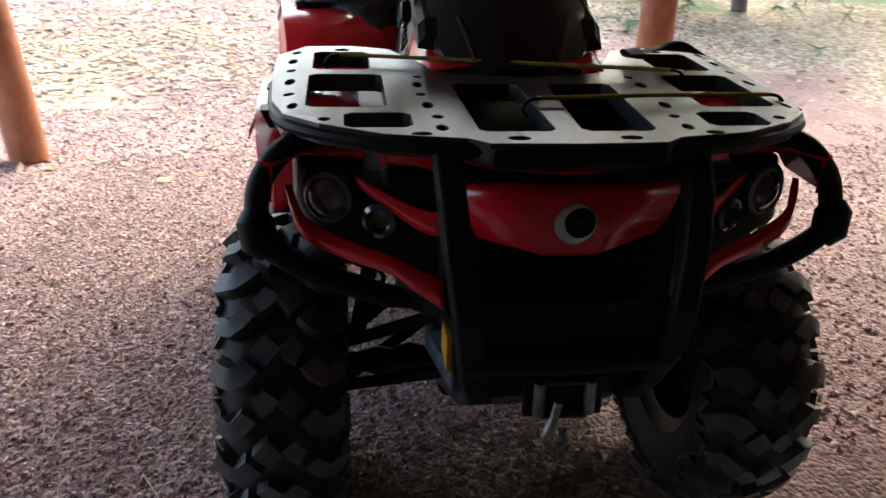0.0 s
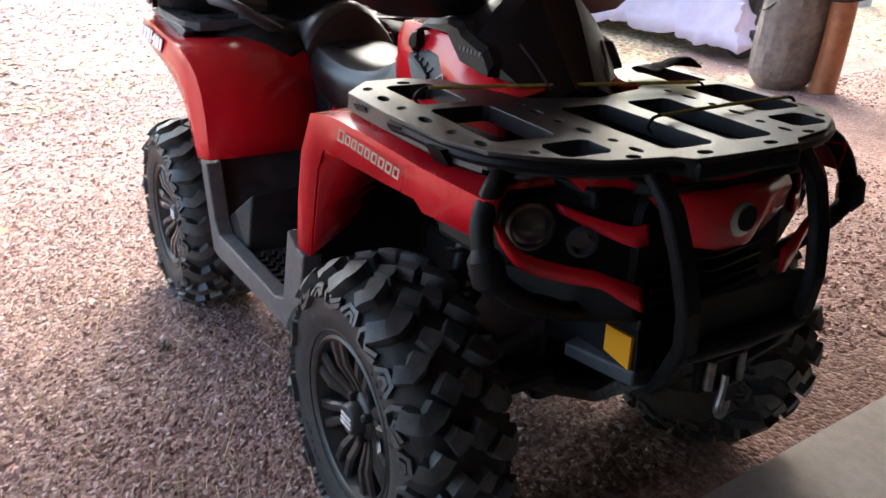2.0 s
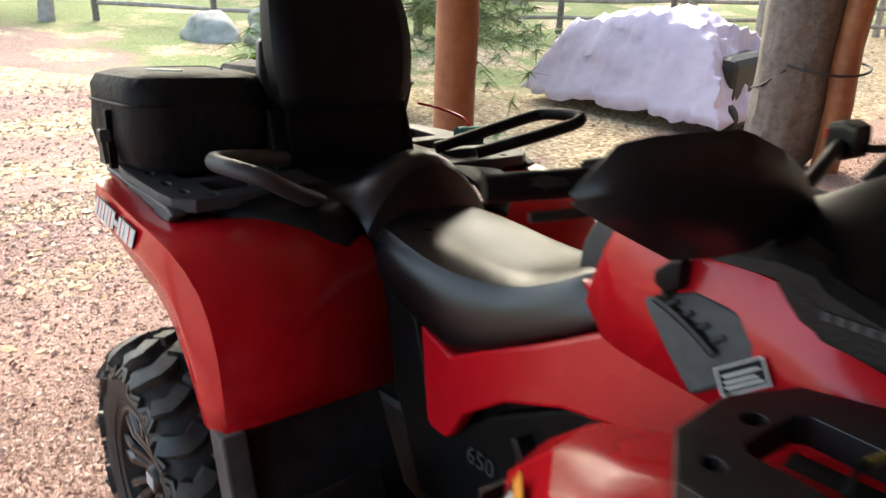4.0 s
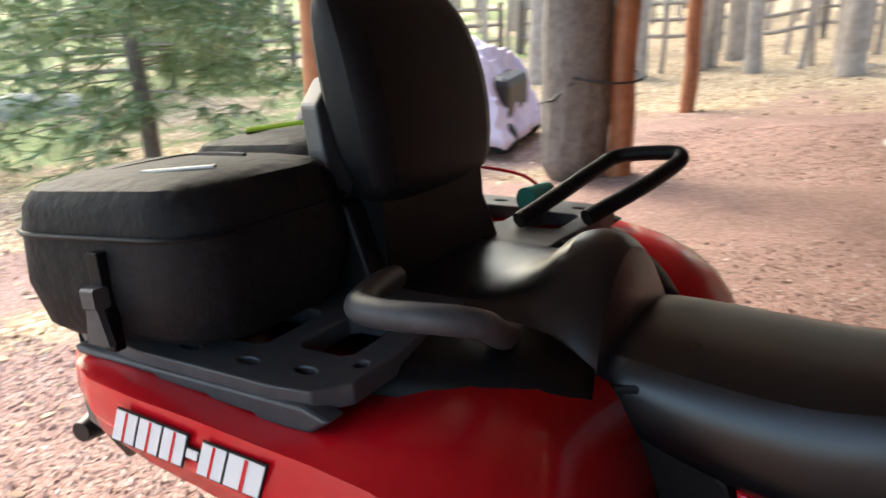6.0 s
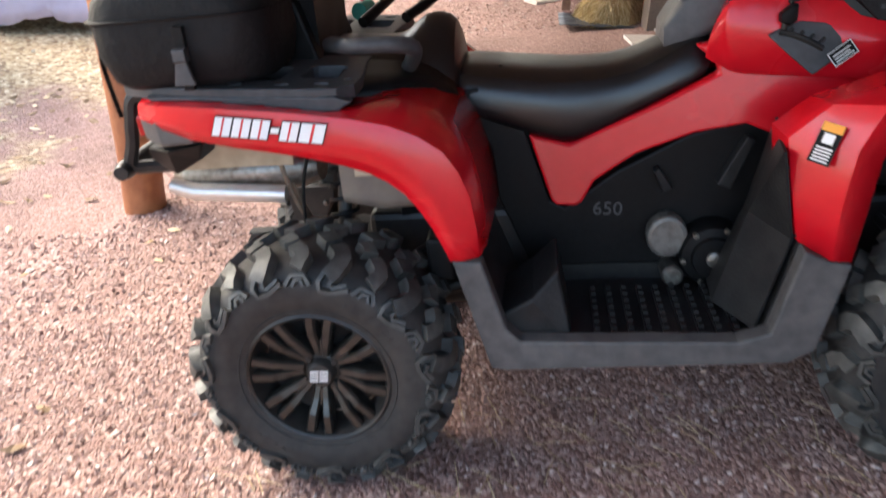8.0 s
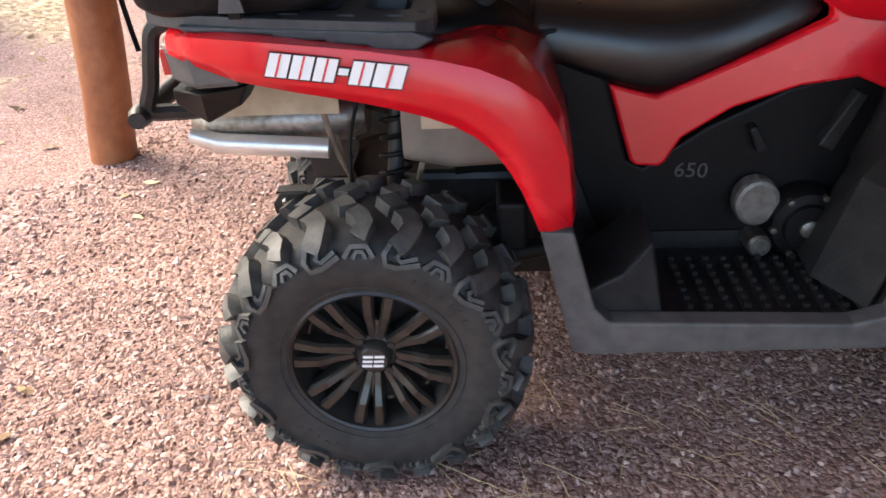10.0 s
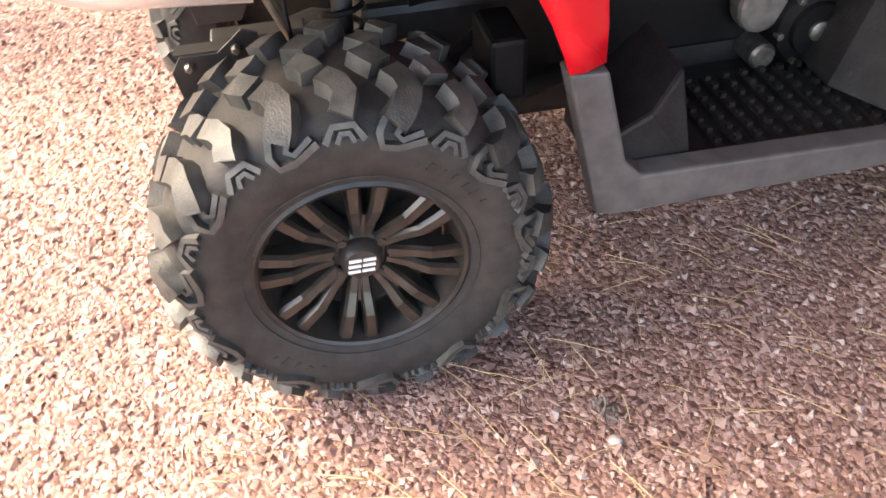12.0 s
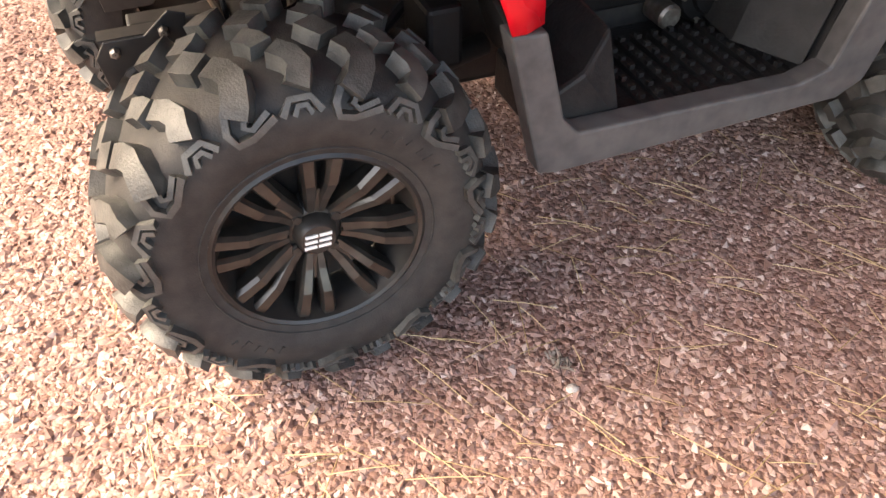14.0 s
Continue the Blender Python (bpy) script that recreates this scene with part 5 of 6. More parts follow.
# winch with fairlead and hook
part("winch", tube([(1.93, -0.09, 0.55), (1.93, 0.09, 0.55)], 0.045, 16), CHASSIS, atv, "black winch drum", smooth=True)
fl = part("fairlead", box((2.072, -0.065, 0.495), (2.088, 0.075, 0.575)), SHADEDBLACK, atv, "steel roller fairlead", bevel=0.004)
for y in (-0.040, 0.048):
    part("fairlead_roller", tube([(2.094, y, 0.505), (2.094, y, 0.568)], 0.011, 10), STEEL, fl, smooth=True)
for z in (0.503, 0.570):
    part("fairlead_roller", tube([(2.094, -0.036, z), (2.094, 0.044, z)], 0.008, 10), CHASSIS, fl, smooth=True)
hook = part("winch_hook", tube(curve_pts([(2.108, -0.01, 0.535), (2.112, -0.018, 0.50), (2.116, -0.03, 0.468), (2.112, -0.012, 0.446), (2.106, 0.008, 0.456), (2.11, 0.002, 0.48)], 5), 0.008, 8), STEEL, atv, "steel winch hook", smooth=True)
part("front_lower_plate", loft([[(x, -w, z), (x, w, z), (x - 0.02, w, z), (x - 0.02, -w, z)] for x, w, z in ((2.03, 0.185, 0.64), (2.03, 0.18, 0.56), (1.99, 0.16, 0.49))]), SHADEDBLACK, atv, "black steel winch plate", bevel=0.004)

# dash pod, handlebar, guards
POD = []
for x, zt, zb, hb in ((1.20, 1.125, 1.09, 0.10), (1.26, 1.172, 1.085, 0.150), (1.33, 1.205, 1.08, 0.178), (1.385, 1.232, 1.065, 0.192), (1.435, 1.245, 1.05, 0.194), (1.478, 1.222, 1.035, 0.186), (1.52, 1.165, 1.01, 0.168), (1.57, 1.088, 0.985, 0.140), (1.615, 1.018, 0.965, 0.11)):
    h = zt - zb
    ring = [(hb, zb), (hb * 0.98, zb + h * 0.28), (hb * 0.70, zb + h * 0.64), (hb * 0.38, zb + h * 0.93), (hb * 0.28, zt), (0.0, zt - 0.010)]
    POD.append([(x, o, z) for o, z in ring] + [(x, -o, z) for o, z in ring[-2::-1]])
pod = part("dash_pod", loft(POD), material("satin_black_cowl", (0.003, 0.003, 0.0035), 0.34, color2=(0.006, 0.006, 0.007), scale=20, spec=0.25), atv, "satin black dash cowl", smooth=True, bevel=0.003)
pod.data.set_sharp_from_angle(angle=radians(20))
for ws in (-1, 1):
    part("cowl_edge", tube([(x - 0.002, ws * o, z) for x, o, z in ((1.522, 0.119, 1.108), (1.560, 0.105, 1.072), (1.600, 0.086, 1.018))], 0.005, 6, flat=0.5), GREY, pod, "grey edge strip on the cowl front")
for k in range(6):
    part("cowl_mark", box((-0.005, -0.005, 0), (0.005, 0.005, 0.0015), frame_at((1.405 + 0.016 * k, -0.2035, 1.091 - 0.001 * k), (1, 0, -0.05), (0.0, 0.1, 1))), GREY, pod, "small grey raised block")
part("console_top", loft([rounded(0.085, 0.98, 1.06, 0.02, 0.925, pinch=0.9), rounded(0.10, 1.0, 1.125, 0.025, 0.97, pinch=0.9), rounded(0.11, 1.03, 1.175, 0.025, 1.03, pinch=0.9), rounded(0.11, 1.04, 1.19, 0.03, 1.10, pinch=0.85), rounded(0.125, 1.04, 1.17, 0.03, 1.25, pinch=0.85)]), GREY, atv, "grey plastic console behind the handlebar", smooth=True)
for ws in (-1, 1):
    part("dash_side_trim", loft([[(x, ws * 0.10, z1), (x, ws * 0.185, z1 - 0.004), (x, ws * 0.200, z1 - 0.02), (x, ws * 0.202, z0), (x, ws * 0.17, z0 - 0.004)] for x, z0, z1 in ((1.20, 1.112, 1.128), (1.235, 1.122, 1.150), (1.34, 1.118, 1.158), (1.385, 1.075, 1.150), (1.40, 1.060, 1.135), (1.49, 1.045, 1.105), (1.515, 1.04, 1.07))]), DUSTY, atv, "grey plastic trim along the dash side", bevel=0.006)
lab = part("warning_label", box((-0.022, -0.032, 0.0), (0.022, 0.032, 0.002), frame_at((0.975, -0.06, 1.137), (0.72, 0, 0.69), (0, 1, 0))), WHITE, atv, "white and orange warning label")
part("label_band", box((0.004, -0.030, 0.002), (0.020, 0.030, 0.003), frame_at((0.975, -0.06, 1.137), (0.72, 0, 0.69), (0, 1, 0))), ORANGE, lab)
for v in (-0.020, -0.008, 0.004, 0.016):
    part("label_bar", box((-0.018, v, 0.002), (0.0, v + 0.005, 0.003), frame_at((0.975, -0.06, 1.137), (0.72, 0, 0.69), (0, 1, 0))), BLACK, lab)
# instrument display
part("gauge", loft([[(1.14 + 0.05 * math.cos(a), 0.07 * math.sin(a), 1.175 + 0.03 * math.cos(a)) for a in [2 * math.pi * k / 20 for k in range(20)]], [(1.125 + 0.045 * math.cos(a), 0.065 * math.sin(a), 1.20 + 0.03 * math.cos(a)) for a in [2 * math.pi * k / 20 for k in range(20)]]]), GLASS, atv, "dark instrument display", bevel=0.004)
for ws in (-1, 1):
    bar = part("handlebar", tube(curve_pts([(1.20, 0.0, 1.14), (1.20, ws * 0.10, 1.165), (1.18, ws * 0.22, 1.205), (1.14, ws * 0.36, 1.22), (1.10, ws * 0.42, 1.217)], 4), 0.012, 10), CHASSIS, atv, smooth=True)
    part("grip", tube([(1.15, ws * 0.325, 1.219), (1.09, ws * 0.44, 1.215)], [0.019, 0.0185], 12), BLACK, bar, "ribbed rubber grip", smooth=True)
    part("switch_block", loft([rounded(0.03, 1.19, 1.245, 0.012, 1.14, o=ws * 0.30), rounded(0.034, 1.185, 1.25, 0.012, 1.17, o=ws * 0.29), rounded(0.028, 1.195, 1.245, 0.012, 1.20, o=ws * 0.27)]), BLACK, bar, smooth=True)
    part("switch_button", box((1.125, ws * 0.30 - 0.010, 1.215), (1.14, ws * 0.30 + 0.010, 1.233)), RED, bar, bevel=0.003)
    part("brake_lever", tube(curve_pts([(1.20, ws * 0.28, 1.207), (1.215, ws * 0.34, 1.203), (1.19, ws * 0.40, 1.197), (1.17, ws * 0.44, 1.195)], 4), 0.007, 8), CHASSIS, bar, smooth=True)
    # wind deflector: an angular cupped shield ahead of the grip
    g = [[(1.30, 0.06, 1.165), (1.30, 0.07, 1.20)], [(1.312, 0.12, 1.150), (1.312, 0.12, 1.235)], [(1.315, 0.175, 1.155), (1.315, 0.17, 1.262)], [(1.315, 0.205, 1.150), (1.31, 0.228, 1.286)], [(1.312, 0.28, 1.152), (1.305, 0.25, 1.293)], [(1.305, 0.36, 1.162), (1.30, 0.39, 1.298)], [(1.295, 0.42, 1.195), (1.29, 0.437, 1.293)], [(1.27, 0.478, 1.232), (1.27, 0.480, 1.246)]]
    g3 = [[a, tuple((V3(a) + V3(b)) / 2 + V3((0.012, 0.006, 0))), b] for a, b in g]
    part("wind_deflector", panel(g3, ws, 1), material("black_deflector", (0.014, 0.014, 0.015), 0.42, color2=(0.022, 0.022, 0.024), scale=40), atv, "angular black hand wind deflector", smooth=True, thick=0.006)
# gear selector in its grey gate on the machine's right
gate = part("shifter_gate", loft([[(x0, -o0, z0), (x1, -o1, z1), (x1, -o1 + 0.03, z1 - 0.01), (x0, -o0 + 0.03, z0)] for x0, o0, z0, x1, o1, z1 in ((1.13, 0.205, 1.045, 1.15, 0.195, 1.055), (1.145, 0.212, 1.03, 1.205, 0.192, 1.074), (1.185, 0.222, 0.992, 1.26, 0.196, 1.066), (1.215, 0.228, 0.965, 1.315, 0.198, 1.046), (1.235, 0.232, 0.948, 1.352, 0.20, 1.022))]), GREY, atv, "grey gear selector gate", bevel=0.004)
gate.location = (0.022, 0.002, -0.004)
part("gate_slot", tube(curve_pts([(1.155, -0.207, 1.052), (1.19, -0.211, 1.042), (1.225, -0.214, 1.026), (1.255, -0.216, 1.008)], 4), 0.007, 8), CHASSIS, gate, "dark selector slot")
for k in range(4):
    part("gate_notch", tube([(1.17 + 0.024 * k, -0.213, 1.046 - 0.010 * k), (1.186 + 0.025 * k, -0.206, 1.058 - 0.009 * k)], 0.0045, 6), CHASSIS, gate)
part("shift_lever", tube(curve_pts([(1.165, -0.20, 1.05), (1.168, -0.202, 1.07), (1.172, -0.202, 1.09)], 4), 0.008, 8), CHASSIS, gate, smooth=True)
part("shift_knob", loft([rounded(0.014, 1.075, 1.095, 0.006, 1.155, o=-0.202), rounded(0.017, 1.065, 1.112, 0.008, 1.175, o=-0.202), rounded(0.012, 1.075, 1.115, 0.006, 1.192, o=-0.202)]), BLACK, gate, smooth=True)
gate_label = part("gate_label", box((-0.032, -0.018, 0), (0.032, 0.018, 0.002), frame_at((1.300, -0.221, 0.995), (0.82, 0.22, 0.50), (-0.5, 0.25, 0.80))), BLACK, gate, "black instruction label")
for u0, u1, v0, v1 in ((-0.032, 0.032, 0.016, 0.018), (-0.032, 0.032, -0.018, -0.016), (-0.032, -0.030, -0.016, 0.016), (0.030, 0.032, -0.016, 0.016), (-0.024, 0.024, 0.004, 0.007), (-0.024, 0.018, -0.004, -0.001), (-0.024, 0.024, -0.011, -0.008)):
    part("label_bar", box((u0, v0, 0.002), (u1, v1, 0.003), frame_at((1.300, -0.221, 0.995), (0.82, 0.22, 0.50), (-0.5, 0.25, 0.80))), WHITE, gate_label)
LABEL = frame_at((1.212, -0.505, 0.862), (0.40, 0.24, 0.88), (-0.70, 0.60, 0.15))
fwl = part("fender_label", box((-0.045, -0.024, 0.0), (0.045, 0.024, 0.002), LABEL), BLACK, atv, "black and orange warning label on the front fender")
part("label_head", box((0.026, -0.023, 0.002), (0.045, 0.023, 0.003), LABEL), ORANGE, fwl)
for k in range(5):
    part("label_bar", box((-0.040 + 0.007 * k, -0.018, 0.002), (-0.0365 + 0.007 * k, 0.018, 0.003), LABEL), WHITE, fwl)
part("label_picture", box((0.0, -0.012, 0.002), (0.022, 0.012, 0.003), LABEL), WHITE, fwl)

# the names on the fenders, drawn as plain blocks of their size and colour


def slanted(bm, m, x0, x1, y0, y1, z0=0.0, z1=0.0016, slant=0.18):
    """A thin slanted block on the plane of m."""
    vs = [bm.verts.new(m @ V3((a + slant * b, b, z))) for z in (z0, z1) for a, b in ((x0, y0), (x1, y0), (x1, y1), (x0, y1))]
    for f in ((3, 2, 1, 0), (4, 5, 6, 7), (0, 1, 5, 4), (1, 2, 6, 5), (2, 3, 7, 6), (3, 0, 4, 7)):
        bm.faces.new([vs[i] for i in f])


SILVER = material("silver_lettering", (0.34, 0.31, 0.26), 0.4, metal=0.5)
for ob in [o for o in atv.children if o.name.split(".")[0] in ("front_fender", "rear_fender")]:
    ws = -1 if sum(v.co.y for v in ob.data.vertices) < 0 else 1
    if ob.name.startswith("front"):
        m = frame_at((1.592, ws * 0.5345, 0.920), (-ws, ws * 0.015, ws * 0.07), (0.0, ws * -0.08, 1))
        x = -0.1405
        for k, w in enumerate([0.029] + [0.0235] * 8):
            t = 0.0135 if k == 0 else 0.0105
            bm = bmesh.new()
            slanted(bm, m, x, x + 0.0045, -t, t)
            slanted(bm, m, x + w - 0.0045, x + w, -t, t)
            slanted(bm, m, x + 0.0045, x + w - 0.0045, t - 0.0035, t)
            slanted(bm, m, x + 0.0045, x + w - 0.0045, -t, -t + 0.0035)
            part("fender_block", bm, SILVER, ob)
            x += w + 0.0075
    else:
        m = frame_at((0.012, ws * 0.594, 0.985), (-ws, 0.03, ws * 0.14), (0, ws * -0.15, 1))
        x = -0.120
        for w in (0.038, 0.038, 0.038, 0.018, 0.038, 0.054):
            t = 0.021 if w > 0.02 else 0.006
            bm = bmesh.new()
            slanted(bm, m, x - 0.002, x + w + 0.002, -t - 0.0025, t + 0.0025, -0.0008, 0.0006, 0.2)
            part("decal_outline", bm, BLACK, ob)
            bm = bmesh.new()
            slanted(bm, m, x, x + w, -t, t, 0.0008, 0.0026, 0.2)
            part("decal_block", bm, WHITE, ob)
            if w > 0.02:
                bm = bmesh.new()
                slanted(bm, m, x + w * 0.45, x + w * 0.56, -t * 0.98, t * 0.98, 0.0028, 0.0034, 0.2)
                part("decal_slit", bm, RED, ob)
            x += w + 0.0045

# ---------- things on the quad ----------
bag = thing("cargo_bag", "black nylon cargo bag strapped on the rear rack", "bag")
bag.rotation_euler = (radians(LEAN), radians(-PITCH), 0)


def bag_rings(lo_x, hi_x, lo_y, hi_y, zs, r=0.05, n=4):
    rings = []
    for z, grow in zs:
        ring = []
        for cx, cy, a0 in ((1, 1, 0), (-1, 1, 90), (-1, -1, 180), (1, -1, 270)):
            for i in range(n + 1):
                a = radians(a0 + 90 * i / n)
                x = (hi_x + grow - r if cx > 0 else lo_x - grow + r) + r * math.cos(a)
                y = (hi_y + grow - r if cy > 0 else lo_y - grow + r) + r * math.sin(a)
                wob = 0.007 * math.sin(9 * x + 5 * z) * math.cos(7 * y) + 0.005 * math.sin(23 * x - 17 * y + 31 * z)
                ring.append((x + wob, y + wob, z + 0.004 * math.sin(8 * y + 4 * x)))
        rings.append(ring)
    return rings


for y0, y1, x1 in ((-0.53, -0.17, 0.0), (0.15, 0.38, -0.19)):
    part("side_pocket", loft(bag_rings(-0.395, x1, y0, y1, ((1.068, -0.025), (1.085, -0.01), (1.15, 0.0), (1.225, 0.004)), 0.085)), CLOTH, bag, "stiff black side compartment", smooth=True)
    part("pocket_lid", loft(bag_rings(-0.395, x1 - 0.005, y0, y1, ((1.222, 0.004), (1.262, 0.002), (1.284, -0.012), (1.293, -0.045)), 0.085)), CLOTH, bag, "zipped black lid", smooth=True)
    part("lid_zip", tube([V3(p) for p in bag_rings(-0.395, x1 - 0.002, y0, y1, ((1.223, 0.007),), 0.085)[0]], 0.004, 6), BLACK, bag, smooth=True)
part("centre_pocket", loft(bag_rings(-0.40, -0.07, -0.2, 0.2, ((1.068, -0.02), (1.16, 0.0), (1.262, 0.0), (1.30, -0.03), (1.311, -0.08)))), CLOTH, bag, "taller black middle compartment", smooth=True)
part("lime_trim", tube(curve_pts([(-0.30, -0.10, 1.315), (-0.20, -0.03, 1.319), (-0.11, 0.05, 1.316)], 5), 0.005, 6), LIME, bag, "lime green piping", smooth=True)
for y0, y1, z in ((-0.45, -0.25, 1.2925), (-0.10, 0.10, 1.3105)):
    part("lid_zip", tube(curve_pts([(-0.30, y0, z), (-0.305, (y0 + y1) / 2, z + 0.001), (-0.30, y1, z), (-0.24, y1 + 0.008, z + 0.001), (-0.16, y1, z)], 4), 0.004, 6), BLACK, bag, "black coil zip", smooth=True)
part("bag_mark", box((-0.055, -0.006, 0), (0.055, 0.006, 0.003), frame_at((-0.14, -0.40, 1.296), (0.9, 0.42, 0.0), (-0.42, 0.9, 0))), WHITE, bag, "pale stitched mark")
for x in (-0.17,):
    part("strap", box((x - 0.012, -0.543, 1.07), (x + 0.012, -0.525, 1.21)), BLACK, bag, bevel=0.002)
part("buckle", loft([rounded(0.012, 1.135, 1.165, 0.005, x, o=-0.549) for x in (-0.184, -0.156)]), GREY, bag, "dark plastic buckle")
part("buckle_tail", loft([[(x - w, -0.548, z), (x + w, -0.548, z), (x + w, -0.558, z), (x - w, -0.558, z)] for x, w, z in ((-0.17, 0.012, 1.135), (-0.17, 0.024, 1.085))]), GREY, bag)
part("bag_hand_strap", tube(curve_pts([(-0.405, -0.42, 1.19), (-0.43, -0.42, 1.14), (-0.425, -0.42, 1.05), (-0.415, -0.425, 0.99)], 4), 0.010, 6, flat=0.4), BLACK, bag)


def bungee(a, b, sag, label):
    c = thing("bungee_cord", label, "bungee cord", group="bungee cords on the front rack")
    c.rotation_euler = (radians(LEAN), radians(-PITCH), 0)
    a, b = V3(a), V3(b)
    mid = (a + b) / 2 - V3((0, 0, sag))
    part("cord", tube(curve_pts([a, a.lerp(mid, 0.6), mid, b.lerp(mid, 0.6), b], 4), 0.0042, 8), CORD, c, smooth=True)
    for p, sg in ((a, -1), (b, 1)):
        part("cord_hook", tube(curve_pts([p, p + V3((0, sg * 0.02, -0.004)), p + V3((0, sg * 0.032, -0.02)), p + V3((0, sg * 0.02, -0.034))], 4), 0.0035, 6), BLACK, c, "black wire hook", smooth=True)


bungee((1.535, -0.365, 1.030), (1.665, 0.30, 1.022), 0.0, "olive bungee cord stretched over the front rack")
bungee((1.86, -0.015, 1.004), (1.825, 0.43, 1.004), -0.002, "olive bungee cord hooked to the front rack slots")
gl = thing("work_glove", "dark crumpled cloth glove on the front rack", "glove")
gl.rotation_euler = (radians(LEAN), radians(-PITCH), 0)
gl.location = (0.17, 0.0, 0.128)
part("palm", loft([[(1.36 + 0.05 * math.cos(a), 0.30 + 0.03 * k + (0.055 - 0.008 * abs(k - 2)) * math.sin(a) * 0.5, 0.925 + 0.022 * (1 + math.sin(a + k)) * (1 - abs(k - 2) / 4)) for a in [2 * math.pi * i / 12 for i in range(12)]] for k in range(5)]), CLOTH, gl, smooth=True, subsurf=1)
part("cuff", loft([[(1.36 + (0.035 + 0.004 * k) * math.cos(a), 0.285 - 0.016 * k, 0.928 + (0.011 - 0.002 * k) * math.sin(a) * (1 + 0.3 * math.cos(3 * a))) for a in [2 * math.pi * i / 12 for i in range(12)]] for k in range(3)]), CLOTH, gl, smooth=True)

# ---------- the yard and the woods ----------
rng = np.random.default_rng(7)


def scatter_mesh(name, pts, radii, flat, mat, label, category):
    """Irregular little stones as one mesh: a squashed, jittered eight-sided pebble at each point."""
    n = len(pts)
    base = np.array([(1, 0, 0), (0, 1, 0), (-1, 0, 0), (0, -1, 0), (0, 0, 1), (0, 0, -1)], float)
    tri = np.array([(0, 1, 4), (1, 2, 4), (2, 3, 4), (3, 0, 4), (1, 0, 5), (2, 1, 5), (3, 2, 5), (0, 3, 5)])
    v = base[None] * (1 + 0.35 * rng.standard_normal((n, 6, 1))) + 0.18 * rng.standard_normal((n, 6, 3))
    v *= np.stack([np.ones(n), rng.uniform(0.55, 1, n), rng.uniform(*flat, n)], -1)[:, None]
    a, b = rng.uniform(0, 6.28, n), rng.normal(0, 0.45, n)
    ca, sa, cb, sb = np.cos(a), np.sin(a), np.cos(b), np.sin(b)
    x, z = v[..., 0] * cb[:, None] + v[..., 2] * sb[:, None], -v[..., 0] * sb[:, None] + v[..., 2] * cb[:, None]
    y = v[..., 1]
    v = np.stack([x * ca[:, None] - y * sa[:, None], x * sa[:, None] + y * ca[:, None], z], -1) * radii[:, None, None] + pts[:, None]
    faces = (tri[None] + 6 * np.arange(n)[:, None, None]).reshape(-1, 3)
    me = bpy.data.meshes.new(name)
    me.from_pydata(v.reshape(-1, 3).tolist(), [], faces.tolist())
    me.materials.append(mat)
    return tagged(new(name, me), label, category, kind="stuff")


def on_ground(x, y, up=0.0):
    return np.array([ground_z(a, b) + up for a, b in zip(x, y)])


def patch(n, x0, x1, y0, y1, r0, r1):
    x, y = rng.uniform(x0, x1, n), rng.uniform(y0, y1, n)
    r = r0 + (r1 - r0) * rng.random(n) ** 2.2
    return np.stack([x, y, on_ground(x, y, 0.001)], -1), r


near = [patch(52000, -1.5, 1.74, -1.75, 0.3, 0.005, 0.014), patch(15000, -2.8, 1.7, -3.0, -1.75, 0.007, 0.016), patch(16000, -4.5, -1.5, -1.75, 1.2, 0.008, 0.020), patch(16000, -1.6, 1.6, 0.3, 3.2, 0.008, 0.018), patch(12000, -2.2, 1.6, 3.2, 8.5, 0.010, 0.022), patch(8000, -9.0, -4.5, -4.5, 4.0, 0.014, 0.03)]
scatter_mesh("gravel_stones", np.concatenate([p for p, _ in near]), np.concatenate([r for _, r in near]), (0.25, 0.6), CHIPS, "loose reddish crushed stone chips", "gravel")


def leaf_mesh(name, x, y, size, mat, label, category):
    """Dry leaves: bent, pointed four-sided blades lying on the ground."""
    n = len(x)
    u = np.array([(-1, 0, 0.1), (-0.2, 0.5, 0.0), (0.45, 0.42, 0.12), (1, 0, 0.25), (0.45, -0.42, 0.15), (-0.2, -0.5, 0.02), (0.1, 0, 0.22)])
    tri = np.array([(0, 6, 1), (1, 6, 2), (2, 6, 3), (3, 6, 4), (4, 6, 5), (5, 6, 0)])
    a, s = rng.uniform(0, 6.28, n), size * rng.uniform(0.6, 1.3, n)
    v = np.repeat(u[None], n, 0) + 0.08 * rng.standard_normal((n, 7, 3))
    c, d = np.cos(a)[:, None], np.sin(a)[:, None]
    v = np.stack([v[..., 0] * c - v[..., 1] * d, v[..., 0] * d + v[..., 1] * c, v[..., 2] * rng.uniform(0.4, 1.6, n)[:, None]], -1) * s[:, None, None]
    v += np.stack([x, y, on_ground(x, y, 0.006)], -1)[:, None]
    me = bpy.data.meshes.new(name)
    me.from_pydata(v.reshape(-1, 3).tolist(), [], (tri[None] + 7 * np.arange(n)[:, None, None]).reshape(-1, 3).tolist())
    me.materials.append(mat)
    return tagged(new(name, me), label, category, kind="stuff")


lx = np.concatenate([rng.uniform(-2.4, -0.9, 40), rng.normal(-4.8, 1.1, 3000), rng.uniform(-9, -2.4, 1200), rng.uniform(-9, 6, 6000), rng.uniform(-12, -2.6, 2500)])
ly = np.concatenate([rng.uniform(-2.6, 2.2, 40), rng.normal(-2.3, 0.9, 3000), rng.uniform(-5, 4, 1200), rng.uniform(9.0, 22, 6000), rng.uniform(4, 10, 2500)])
leaf_mesh("fallen_leaves", lx, ly, 0.042, LEAVES, "scattered dry brown oak leaves on the ground", "leaves")

